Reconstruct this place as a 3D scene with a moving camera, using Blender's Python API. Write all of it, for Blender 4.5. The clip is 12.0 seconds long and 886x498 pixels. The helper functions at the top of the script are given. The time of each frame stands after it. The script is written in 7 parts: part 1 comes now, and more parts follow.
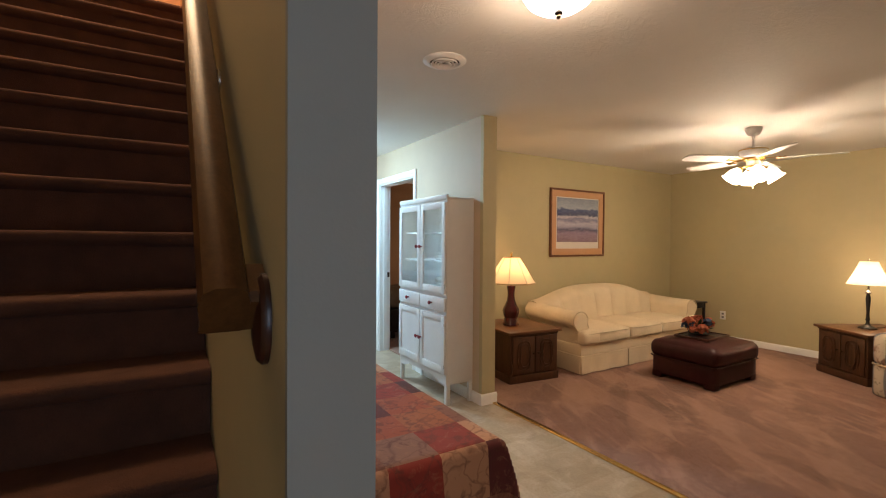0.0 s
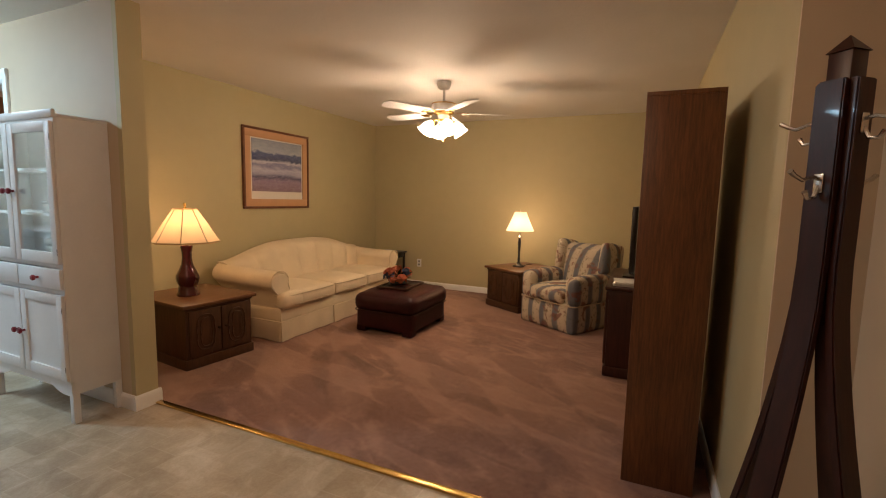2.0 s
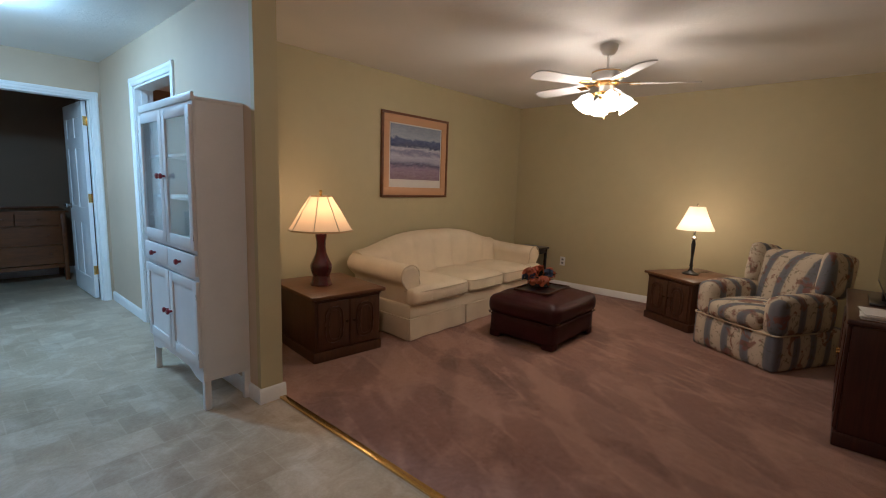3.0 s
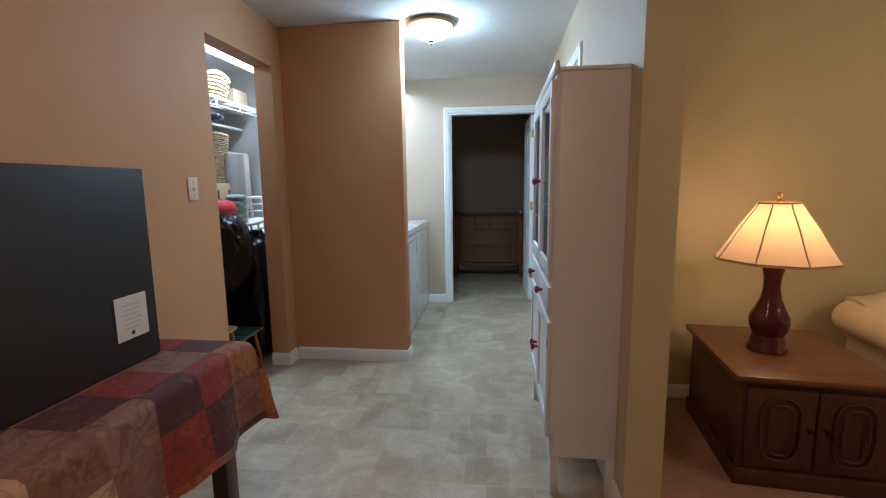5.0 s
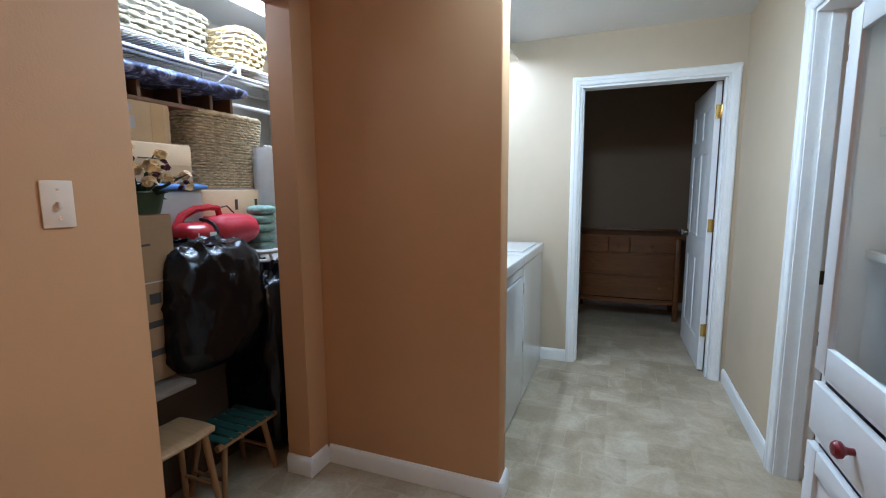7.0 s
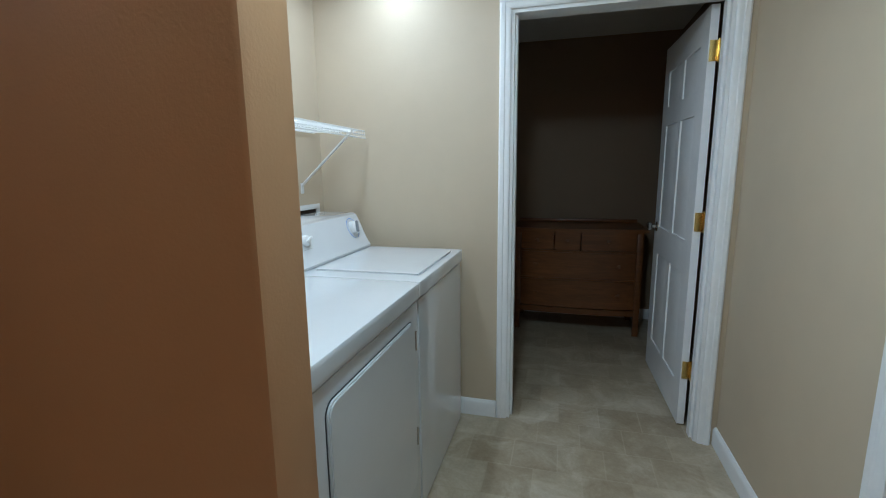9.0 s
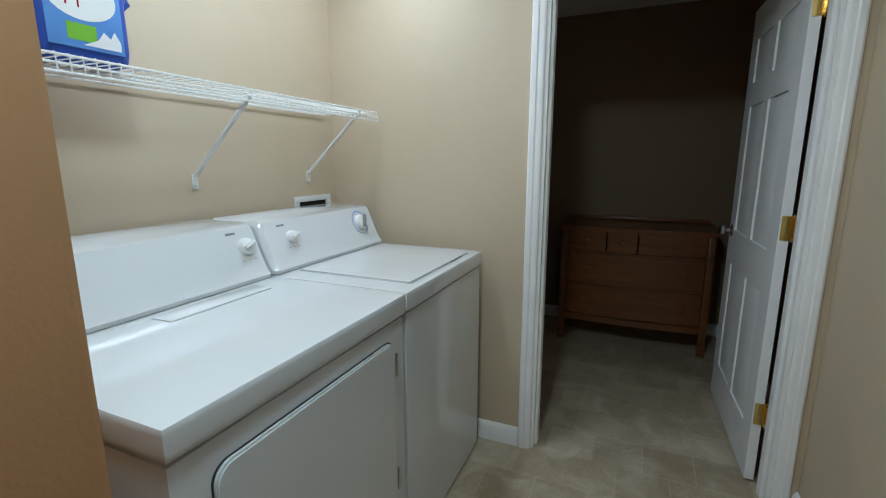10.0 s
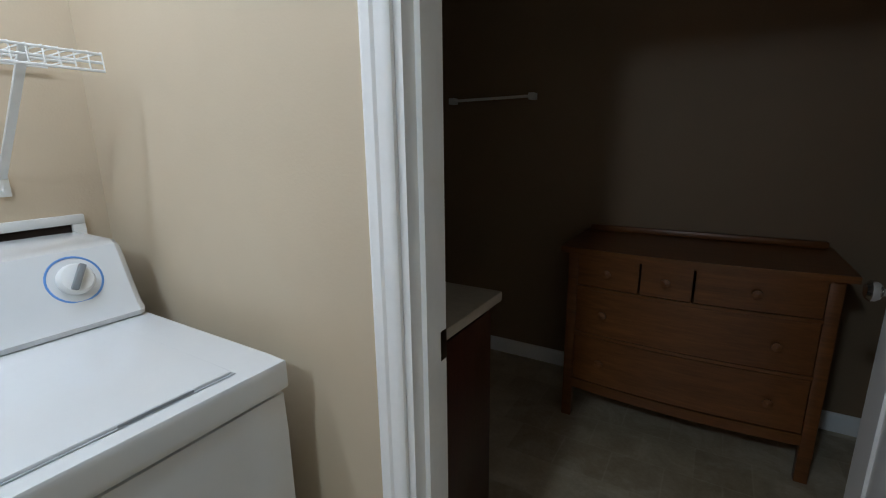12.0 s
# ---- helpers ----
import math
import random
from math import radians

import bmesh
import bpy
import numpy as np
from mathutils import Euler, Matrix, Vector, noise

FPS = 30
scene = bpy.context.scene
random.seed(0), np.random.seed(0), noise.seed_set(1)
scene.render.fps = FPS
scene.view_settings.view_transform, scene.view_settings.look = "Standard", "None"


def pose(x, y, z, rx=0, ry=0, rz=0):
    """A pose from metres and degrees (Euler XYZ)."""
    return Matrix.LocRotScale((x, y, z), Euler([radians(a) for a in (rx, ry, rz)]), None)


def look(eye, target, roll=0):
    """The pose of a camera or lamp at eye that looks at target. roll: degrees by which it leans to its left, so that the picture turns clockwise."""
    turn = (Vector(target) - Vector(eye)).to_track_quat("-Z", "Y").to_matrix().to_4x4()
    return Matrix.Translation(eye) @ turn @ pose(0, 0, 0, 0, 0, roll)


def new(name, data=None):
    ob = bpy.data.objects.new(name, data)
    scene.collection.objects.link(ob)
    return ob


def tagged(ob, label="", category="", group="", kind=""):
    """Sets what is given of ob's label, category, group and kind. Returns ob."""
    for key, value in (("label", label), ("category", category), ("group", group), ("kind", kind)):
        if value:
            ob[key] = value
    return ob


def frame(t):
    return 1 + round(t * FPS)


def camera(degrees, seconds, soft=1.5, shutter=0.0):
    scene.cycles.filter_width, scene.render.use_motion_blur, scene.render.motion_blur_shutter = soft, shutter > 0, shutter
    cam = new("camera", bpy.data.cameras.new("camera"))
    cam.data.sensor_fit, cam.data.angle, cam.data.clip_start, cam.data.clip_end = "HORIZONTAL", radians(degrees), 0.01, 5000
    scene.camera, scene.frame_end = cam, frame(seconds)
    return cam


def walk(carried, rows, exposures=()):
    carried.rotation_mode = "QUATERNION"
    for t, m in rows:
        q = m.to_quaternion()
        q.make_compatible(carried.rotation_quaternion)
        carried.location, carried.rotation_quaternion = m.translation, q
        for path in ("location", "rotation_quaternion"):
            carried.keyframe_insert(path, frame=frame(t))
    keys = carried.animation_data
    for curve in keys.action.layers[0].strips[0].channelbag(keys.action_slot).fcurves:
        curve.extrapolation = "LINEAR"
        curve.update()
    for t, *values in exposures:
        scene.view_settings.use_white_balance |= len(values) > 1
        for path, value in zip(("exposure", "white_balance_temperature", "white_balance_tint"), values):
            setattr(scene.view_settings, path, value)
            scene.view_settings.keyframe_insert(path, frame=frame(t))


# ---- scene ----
cam = camera(89.2, 12.0, soft=1.1, shutter=0.0)
PATH = [
    (0, (0.591, 0.136, 1.352), (1.627, 1.847, 1.318), 0.4),
    (0.5, (0.639, 0.199, 1.339), (2.02, 1.644, 1.259), -0.1),
    (1, (0.685, 0.274, 1.331), (2.34, 1.387, 1.19), -0.2),
    (1.5, (0.906, 0.339, 1.313), (2.714, 1.175, 1.128), 0.6),
    (2, (1.152, 0.394, 1.313), (2.969, 1.201, 1.093), 1.3),
    (2.5, (1.387, 0.548, 1.311), (3.117, 1.521, 1.06), 1.8),
    (3, (1.604, 0.7, 1.303), (3.088, 2.011, 1.024), 1.9),
    (3.5, (1.832, 0.86, 1.307), (2.921, 2.51, 1.007), 1.7),
    (3.7, (1.881, 0.946, 1.324), (2.792, 2.698, 1.008), 1.8),
    (5.3, (2.334, 1.673, 1.288), (1.905, 3.607, 1.011), -0.7),
    (5.5, (2.327, 1.821, 1.299), (1.801, 3.731, 1.026), -0.4),
    (6, (2.305, 2.186, 1.31), (1.584, 4.034, 1.055), -0.3),
    (6.5, (2.175, 2.537, 1.326), (1.397, 4.361, 1.066), -0.2),
    (7, (2.074, 2.897, 1.319), (1.347, 4.741, 1.057), -0.4),
    (7.5, (2.012, 3.232, 1.292), (1.43, 5.124, 1.03), -0.2),
    (7.7, (1.985, 3.325, 1.303), (1.475, 5.238, 1.036), -0.3),
    (9.3, (2.045, 4.257, 1.312), (1.531, 6.156, 0.955), -0.7),
    (9.5, (2.051, 4.335, 1.309), (1.468, 6.213, 0.947), -0.4),
    (10, (2.148, 4.467, 1.296), (1.371, 6.271, 0.917), 0.0),
    (10.5, (2.245, 4.69, 1.286), (1.426, 6.47, 0.886), -0.3),
    (11, (2.23, 5.035, 1.325), (1.344, 6.783, 0.922), -0.7),
    (11.5, (2.234, 5.374, 1.32), (1.242, 7.06, 0.905), -0.7),
    (12, (2.215, 5.758, 1.316), (1.2, 7.42, 0.858), -0.8),
]
EXPOSURES = [(0.0, 0.42, 5550, 7), (0.5, 0.18, 5500, 10), (1.0, 0.2, 5450, 11), (1.5, 0.15, 5900, 12), (2.0, 0.1, 6000, 12), (2.5, 0.03, 5250, 8), (3.0, -0.22, 4700, 7), (3.5, -0.52, 4750, 9), (3.7, -0.52, 4750, 9), (5.3, -0.12, 5650, 17), (6.5, -0.1, 5700, 18), (7.0, -0.06, 5700, 18), (7.5, 0.0, 5600, 17), (9.5, -0.86, 6200, 14), (10.5, -0.8, 6500, 17), (11.0, -0.78, 6400, 18), (12.0, -0.68, 6450, 21)]
walk(cam, [(t, look(eye, target, roll)) for t, eye, target, roll in PATH], EXPOSURES)

# ---- world and lamps ----
world = bpy.data.worlds.new("world")
scene.world = world
world.use_nodes = True
world.node_tree.nodes["Background"].inputs[0].default_value = (0.02, 0.02, 0.022, 1)
world.node_tree.nodes["Background"].inputs[1].default_value = 0.2

WARM = (1.0, 0.68, 0.41)
SOFT = (1.0, 0.76, 0.50)
COOL = (0.66, 0.85, 1.0)
NEUTRAL = (1.0, 0.90, 0.76)


def bulb(name, at, watts, colour, radius=0.04):
    data = bpy.data.lights.new(name, "POINT")
    data.energy, data.color, data.shadow_soft_size = watts, colour, radius
    ob = new(name, data)
    ob.location = at
    return ob


FAN = (5.07, 2.16)
for k in range(4):
    a = radians(38 + 90 * k)
    bulb("fan_bulb", (FAN[0] + 0.135 * math.cos(a), FAN[1] + 0.135 * math.sin(a), 1.90), 9.2, WARM, 0.05)
LAMP_RED, LAMP_BLACK = (3.567, 3.70), (6.60, 1.78)
bulb("table_lamp_bulb", (*LAMP_RED, 1.06), 4.4, (1.0, 0.60, 0.30), 0.05)
bulb("table_lamp_bulb", (*LAMP_BLACK, 0.99), 5.5, (1.0, 0.64, 0.35), 0.05)
def dome_lamp(name, x, y, around, down, colour):
    """The light of a frosted bowl: a little all round, most of it downwards."""
    bulb(name, (x, y, 2.30), around, colour, 0.08)
    data = bpy.data.lights.new(name, "AREA")
    data.energy, data.color, data.shape, data.size = down, colour, "DISK", 0.24
    new(name, data).location = (x, y, 2.262)


dome_lamp("dome_bulb", 1.92, 1.45, 12.5, 4.4, (1.0, 0.60, 0.31))
dome_lamp("hall_dome_bulb", 1.84, 4.70, 33, 14.5, (0.60, 0.88, 1.0))
bulb("side_room_lamp", (5.2, 6.4, 1.2), 24, (1.0, 0.55, 0.25), 0.08)
tube = bpy.data.lights.new("closet_tube", "AREA")
tube.energy, tube.color, tube.shape, tube.size, tube.size_y = 22, COOL, "RECTANGLE", 0.06, 1.1
def panel(name, at, target, watts, colour, w, h):
    """An unseen light panel that stands in for daylight or lamplight."""
    data = bpy.data.lights.new(name, "AREA")
    data.energy, data.color, data.shape, data.size, data.size_y = watts, colour, "RECTANGLE", w, h
    ob = new(name, data)
    ob.matrix_basis = look(at, target)
    return ob


# added unseen panels: cool daylight fill behind the stair foot, lamplight from the upper landing
panel("entry_fill_light", (0.25, -1.72, 1.25), (0.25, 0.0, 1.25), 6.0, (0.74, 0.88, 1.0), 0.7, 1.3)
panel("landing_light", (0.20, 3.6, 4.75), (0.20, 2.2, 2.0), 54, (1.0, 0.60, 0.30), 0.7, 0.7)
tube_ob = new("closet_tube_light", tube)
tube_ob.location = (0.27, 4.75, 2.235)

laundry = bpy.data.lights.new("laundry_tube", "AREA")
laundry.energy, laundry.color, laundry.shape, laundry.size, laundry.size_y = 15, COOL, "RECTANGLE", 0.10, 1.15
new("laundry_tube_light", laundry).location = (1.215, 5.68, 2.262)

# ---- materials ----
def nodes_of(name):
    m = bpy.data.materials.new(name)
    m.use_nodes = True
    nt = m.node_tree
    return m, nt, nt.nodes["Principled BSDF"]


def ramp(nt, fac, stops):
    r = nt.nodes.new("ShaderNodeValToRGB")
    el = r.color_ramp.elements
    while len(el) < len(stops):
        el.new(0.5)
    for e, (p, c) in zip(el, stops):
        e.position, e.color = p, (*c, 1)
    nt.links.new(fac, r.inputs[0])
    return r.outputs[0]


def coords(nt, kind="Object", scale=(1, 1, 1), turn=(0, 0, 0)):
    tc = nt.nodes.new("ShaderNodeTexCoord")
    mp = nt.nodes.new("ShaderNodeMapping")
    mp.inputs["Scale"].default_value = scale
    mp.inputs["Rotation"].default_value = [radians(a) for a in turn]
    nt.links.new(tc.outputs[kind], mp.inputs[0])
    return mp.outputs[0]


def noise_tex(nt, vec, scale, detail=4, rough=0.55, distort=0.0):
    n = nt.nodes.new("ShaderNodeTexNoise")
    n.inputs["Scale"].default_value, n.inputs["Detail"].default_value = scale, detail
    n.inputs["Roughness"].default_value, n.inputs["Distortion"].default_value = rough, distort
    nt.links.new(vec, n.inputs["Vector"])
    return n.outputs["Fac"]


def mix(nt, fac, a, b, blend="MIX"):
    x = nt.nodes.new("ShaderNodeMix")
    x.data_type, x.blend_type = "RGBA", blend
    for sock, v in ((0, fac), (6, a), (7, b)):
        if hasattr(v, "node"):
            nt.links.new(v, x.inputs[sock])
        else:
            x.inputs[sock].default_value = v if sock == 0 else (*v, 1)
    return x.outputs[2]


def bump(nt, bsdf, height, strength=0.2, distance=0.01):
    b = nt.nodes.new("ShaderNodeBump")
    b.inputs["Strength"].default_value, b.inputs["Distance"].default_value = strength, distance
    nt.links.new(height, b.inputs["Height"])
    nt.links.new(b.outputs[0], bsdf.inputs["Normal"])


def shade(c, f):
    return tuple(min(1, v * f) for v in c)


def plain(name, colour, rough=0.5, metal=0.0, vary=0.12, scale=6, bumps=0.05, grain=60, coat=0.0):
    """A painted, moulded or metal surface with slight variation at two scales."""
    m, nt, b = nodes_of(name)
    v = coords(nt)
    big = noise_tex(nt, v, scale)
    fine = noise_tex(nt, v, grain, 3)
    c = ramp(nt, big, [(0.3, shade(colour, 1 - vary)), (0.7, shade(colour, 1 + vary * 0.6))])
    c = mix(nt, 0.25, c, ramp(nt, fine, [(0.3, shade(colour, 1 - vary)), (0.7, shade(colour, 1 + vary))]))
    nt.links.new(c, b.inputs["Base Color"])
    b.inputs["Roughness"].default_value, b.inputs["Metallic"].default_value = rough, metal
    b.inputs["Coat Weight"].default_value = coat
    if bumps:
        bump(nt, b, fine, bumps, 0.004)
    return m


def wood(name, dark, light, rough=0.45, axis="Z", scale=1.0, coat=0.0, grain=1.0):
    """Long-grained wood; axis is the way of the grain in the object's own space."""
    m, nt, b = nodes_of(name)
    s = {"X": (1.2, 14, 14), "Y": (14, 1.2, 14), "Z": (14, 14, 1.2)}[axis]
    v = coords(nt, scale=[k * scale for k in s])
    a = noise_tex(nt, v, 1.6, 6, 0.6, 1.4)
    f = noise_tex(nt, v, 9, 4, 0.7)
    big = noise_tex(nt, coords(nt), 2.2, 2)
    c = ramp(nt, a, [(0.3, dark), (0.52, tuple((p + q) / 2 for p, q in zip(dark, light))), (0.72, light)])
    c = mix(nt, 0.3 * grain, c, ramp(nt, f, [(0.35, shade(dark, 0.6)), (0.65, light)]))
    c = mix(nt, 0.25, c, ramp(nt, big, [(0.3, shade(dark, 0.8)), (0.7, shade(light, 1.1))]))
    nt.links.new(c, b.inputs["Base Color"])
    b.inputs["Roughness"].default_value, b.inputs["Coat Weight"].default_value = rough, coat
    bump(nt, b, f, 0.08, 0.003)
    return m


def paint_wall(name, colour, texture=0.10):
    m, nt, b = nodes_of(name)
    v = coords(nt)
    big = noise_tex(nt, v, 0.9, 3)
    mid = noise_tex(nt, v, 9, 4)
    fine = noise_tex(nt, v, 160, 3)
    c = ramp(nt, big, [(0.3, shade(colour, 0.94)), (0.7, shade(colour, 1.05))])
    c = mix(nt, 0.15, c, ramp(nt, mid, [(0.3, shade(colour, 0.88)), (0.7, shade(colour, 1.08))]))
    nt.links.new(c, b.inputs["Base Color"])
    b.inputs["Roughness"].default_value = 0.62
    bump(nt, b, fine, texture, 0.004)
    return m


# beige paint with some of the warm lamplight's orange put into the colour
LAMPLIT_WALL = paint_wall("lamplit_tan_wall_paint", (0.55, 0.292, 0.136))
LIVING_WALL = paint_wall("khaki_wall_paint", (0.49, 0.43, 0.25))
HALL_WALL = paint_wall("cream_beige_wall_paint", (0.56, 0.455, 0.325))
GREY_PAINT = paint_wall("pale_grey_trim_paint", (0.33, 0.355, 0.345))
# the unlit rooms' shade is put into this darker wall colour
SHADED_WALL = paint_wall("shade_darkened_wall_paint", (0.225, 0.148, 0.088))
CLOSET_WALL = paint_wall("grey_closet_paint", (0.44, 0.42, 0.385))


def ceiling_paint():
    m, nt, b = nodes_of("stomped_ceiling_texture")
    v = coords(nt)
    c = ramp(nt, noise_tex(nt, v, 1.1, 3), [(0.3, (0.70, 0.68, 0.64)), (0.7, (0.76, 0.74, 0.70))])
    nt.links.new(c, b.inputs["Base Color"])
    b.inputs["Roughness"].default_value = 0.75
    h = ramp(nt, noise_tex(nt, v, 16, 5, 0.6, 1.8), [(0.46, (0, 0, 0)), (0.56, (1, 1, 1))])
    bump(nt, b, h, 0.15, 0.012)
    return m


CEILING = ceiling_paint()
TRIM = plain("white_trim_paint", (0.84, 0.84, 0.83), 0.4, vary=0.05, bumps=0.03)


def vinyl():
    """Sheet vinyl printed with mottled square stone tiles in beige and grey."""
    m, nt, b = nodes_of("mottled_vinyl_flooring")
    v = coords(nt, "Object")
    br = nt.nodes.new("ShaderNodeTexBrick")
    br.offset, br.squash = 0.5, 1.0
    br.inputs["Scale"].default_value = 1.0
    br.inputs["Mortar Size"].default_value, br.inputs["Mortar Smooth"].default_value = 0.005, 0.8
    br.inputs["Brick Width"].default_value, br.inputs["Row Height"].default_value = 0.205, 0.205
    br.inputs["Color1"].default_value, br.inputs["Color2"].default_value = (0, 0, 0, 1), (1, 1, 1, 1)
    br.inputs["Mortar"].default_value = (0.5, 0.5, 0.5, 1)
    nt.links.new(v, br.inputs["Vector"])
    tile = ramp(nt, br.outputs["Color"], [(0.0, (0.31, 0.235, 0.15)), (0.5, (0.42, 0.335, 0.225)), (1.0, (0.57, 0.49, 0.365))])
    cloud = noise_tex(nt, v, 5.5, 6, 0.65, 0.6)
    c = mix(nt, 0.48, tile, ramp(nt, cloud, [(0.32, (0.235, 0.165, 0.095)), (0.5, (0.42, 0.335, 0.225)), (0.68, (0.68, 0.61, 0.49))]))
    fine = noise_tex(nt, v, 60, 5, 0.7)
    c = mix(nt, 0.14, c, ramp(nt, fine, [(0.35, (0.22, 0.165, 0.105)), (0.65, (0.60, 0.53, 0.42))]))
    c = mix(nt, ramp(nt, br.outputs["Fac"], [(0.0, (0, 0, 0)), (1.0, (0.15, 0.15, 0.15))]), c, (0.60, 0.53, 0.42))
    nt.links.new(c, b.inputs["Base Color"])
    nt.links.new(ramp(nt, cloud, [(0.3, (0.30, 0.30, 0.30)), (0.7, (0.46, 0.46, 0.46))]), b.inputs["Roughness"])
    bump(nt, b, br.outputs["Fac"], -0.12, 0.002)
    return m


def strokes(nt, scale, turn, cell, warp):
    """Wedge-shaped swaths, each with a tone of its own, with soft borders."""
    st = nt.nodes.new("ShaderNodeMapping")
    st.inputs["Scale"].default_value = scale
    nt.links.new(coords(nt, turn=(0, 0, turn)), st.inputs[0])
    v = st.outputs[0]
    n = nt.nodes.new("ShaderNodeTexNoise")
    n.inputs["Scale"].default_value, n.inputs["Detail"].default_value = 1.3, 2
    nt.links.new(v, n.inputs["Vector"])
    sv = nt.nodes.new("ShaderNodeVectorMath")
    sv.operation = "MULTIPLY_ADD"
    sv.inputs[1].default_value = (warp, warp, 0)
    nt.links.new(n.outputs["Color"], sv.inputs[0])
    nt.links.new(v, sv.inputs[2])
    vo = nt.nodes.new("ShaderNodeTexVoronoi")
    vo.feature = "SMOOTH_F1"
    vo.inputs["Scale"].default_value, vo.inputs["Smoothness"].default_value = cell, 0.22
    nt.links.new(sv.outputs[0], vo.inputs["Vector"])
    sep = nt.nodes.new("ShaderNodeSeparateColor")
    nt.links.new(vo.outputs["Color"], sep.inputs[0])
    ed = nt.nodes.new("ShaderNodeTexVoronoi")
    ed.feature = "DISTANCE_TO_EDGE"
    ed.inputs["Scale"].default_value = cell
    ed.inputs["Randomness"].default_value = 0.95
    nt.links.new(sv.outputs[0], ed.inputs["Vector"])
    return sep.outputs[0], ed.outputs["Distance"]


def carpet():
    m, nt, b = nodes_of("rose_brown_carpet")
    v = coords(nt)
    pile = noise_tex(nt, v, 420, 2)
    clump = noise_tex(nt, v, 38, 4)
    cloud = noise_tex(nt, v, 1.3, 3)
    dark, mid, light = (0.098, 0.039, 0.025), (0.210, 0.094, 0.063), (0.44, 0.255, 0.18)
    tone, edge = strokes(nt, (0.75, 2.8, 1), -48, 1.4, 0.4)
    tone2, edge2 = strokes(nt, (0.8, 3.4, 1), -72, 1.6, 0.4)
    c = ramp(nt, tone, [(0.05, dark), (0.45, mid), (0.95, light)])
    c = mix(nt, 0.42, c, ramp(nt, tone2, [(0.05, dark), (0.45, mid), (0.95, light)]))
    patchy = noise_tex(nt, v, 3.2, 4, 0.65)
    for e in (edge, edge2):
        line = ramp(nt, e, [(0.0, (0.62, 0.62, 0.62)), (0.12, (0, 0, 0))])
        line = mix(nt, 1.0, line, ramp(nt, patchy, [(0.42, (0, 0, 0)), (0.62, (1, 1, 1))]), "MULTIPLY")
        c = mix(nt, line, c, shade(light, 1.1))
    c = mix(nt, 0.1, c, ramp(nt, cloud, [(0.35, dark), (0.65, light)]))
    c = mix(nt, 0.16, c, ramp(nt, clump, [(0.3, shade(dark, 0.7)), (0.7, shade(light, 1.2))]))
    c = mix(nt, 0.14, c, ramp(nt, pile, [(0.3, shade(dark, 0.6)), (0.7, shade(light, 1.3))]))
    nt.links.new(c, b.inputs["Base Color"])
    b.inputs["Roughness"].default_value = 0.95
    b.inputs["Sheen Weight"].default_value = 0.2
    bump(nt, b, mix(nt, 0.5, pile, clump), 0.5, 0.01)
    return m


def glowing(name, colour, strength, base=(0.8, 0.75, 0.65)):
    m, nt, b = nodes_of(name)
    v = coords(nt)
    b.inputs["Base Color"].default_value = (*base, 1)
    b.inputs["Roughness"].default_value = 0.5
    nt.links.new(ramp(nt, noise_tex(nt, v, 8, 3), [(0.2, shade(colour, 0.9)), (0.8, colour)]), b.inputs["Emission Color"])
    b.inputs["Emission Strength"].default_value = strength
    return m


VINYL, CARPET = vinyl(), carpet()
BRASS = plain("polished_brass", (0.75, 0.52, 0.18), 0.22, 1.0, 0.1)
CHROME = plain("worn_steel", (0.62, 0.60, 0.57), 0.25, 1.0, 0.1)
WHITE = plain("white_furniture_paint", (0.72, 0.71, 0.70), 0.38, vary=0.05, bumps=0.04)
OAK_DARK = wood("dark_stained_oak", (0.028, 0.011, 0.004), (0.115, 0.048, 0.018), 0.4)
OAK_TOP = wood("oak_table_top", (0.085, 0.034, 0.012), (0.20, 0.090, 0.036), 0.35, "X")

GLASS, _nt, _b = nodes_of("clear_glass")
_b.inputs["Base Color"].default_value = (0.96, 1.0, 0.99, 1)
_b.inputs["Roughness"].default_value, _b.inputs["Transmission Weight"].default_value, _b.inputs["IOR"].default_value = 0.02, 1.0, 1.45
STAIR_CARPET = plain("dark_brown_stair_carpet", (0.090, 0.036, 0.020), 0.95, vary=0.3, scale=9, bumps=0.6, grain=240)
RAIL_WOOD = wood("varnished_rail_wood", (0.062, 0.023, 0.006), (0.15, 0.064, 0.018), 0.34, "Y")
RAIL_WOOD.node_tree.nodes["Principled BSDF"].inputs["Specular IOR Level"].default_value = 0.25
CREAM = plain("cream_upholstery", (0.76, 0.64, 0.45), 0.85, vary=0.08, scale=5, bumps=0.25, grain=350)
PIPING = plain("cream_piping", (0.60, 0.49, 0.33), 0.85, vary=0.08)
LEATHER = plain("oxblood_leather", (0.040, 0.007, 0.008), 0.46, vary=0.35, scale=7, bumps=0.25, grain=90)
LEATHER.node_tree.nodes["Principled BSDF"].inputs["Specular IOR Level"].default_value = 0.3
BLACK = plain("black_lacquer", (0.012, 0.011, 0.012), 0.3, vary=0.2)
MATTE_BLACK = plain("matte_black_board", (0.022, 0.021, 0.020), 0.55, vary=0.2, scale=3)
RED_GLAZE = plain("oxblood_ceramic_glaze", (0.062, 0.005, 0.008), 0.14, vary=0.1, bumps=0.0, coat=0.4)
RED_KNOB = plain("red_knob_paint", (0.20, 0.012, 0.02), 0.3, vary=0.2, bumps=0)
MAHOGANY = wood("dark_mahogany", (0.02, 0.006, 0.004), (0.075, 0.022, 0.012), 0.3)
RACK_WOOD = wood("dark_rack_wood", (0.014, 0.004, 0.003), (0.062, 0.017, 0.009), 0.36, coat=0.05)
RACK_WOOD.node_tree.nodes["Principled BSDF"].inputs["Specular IOR Level"].default_value = 0.3
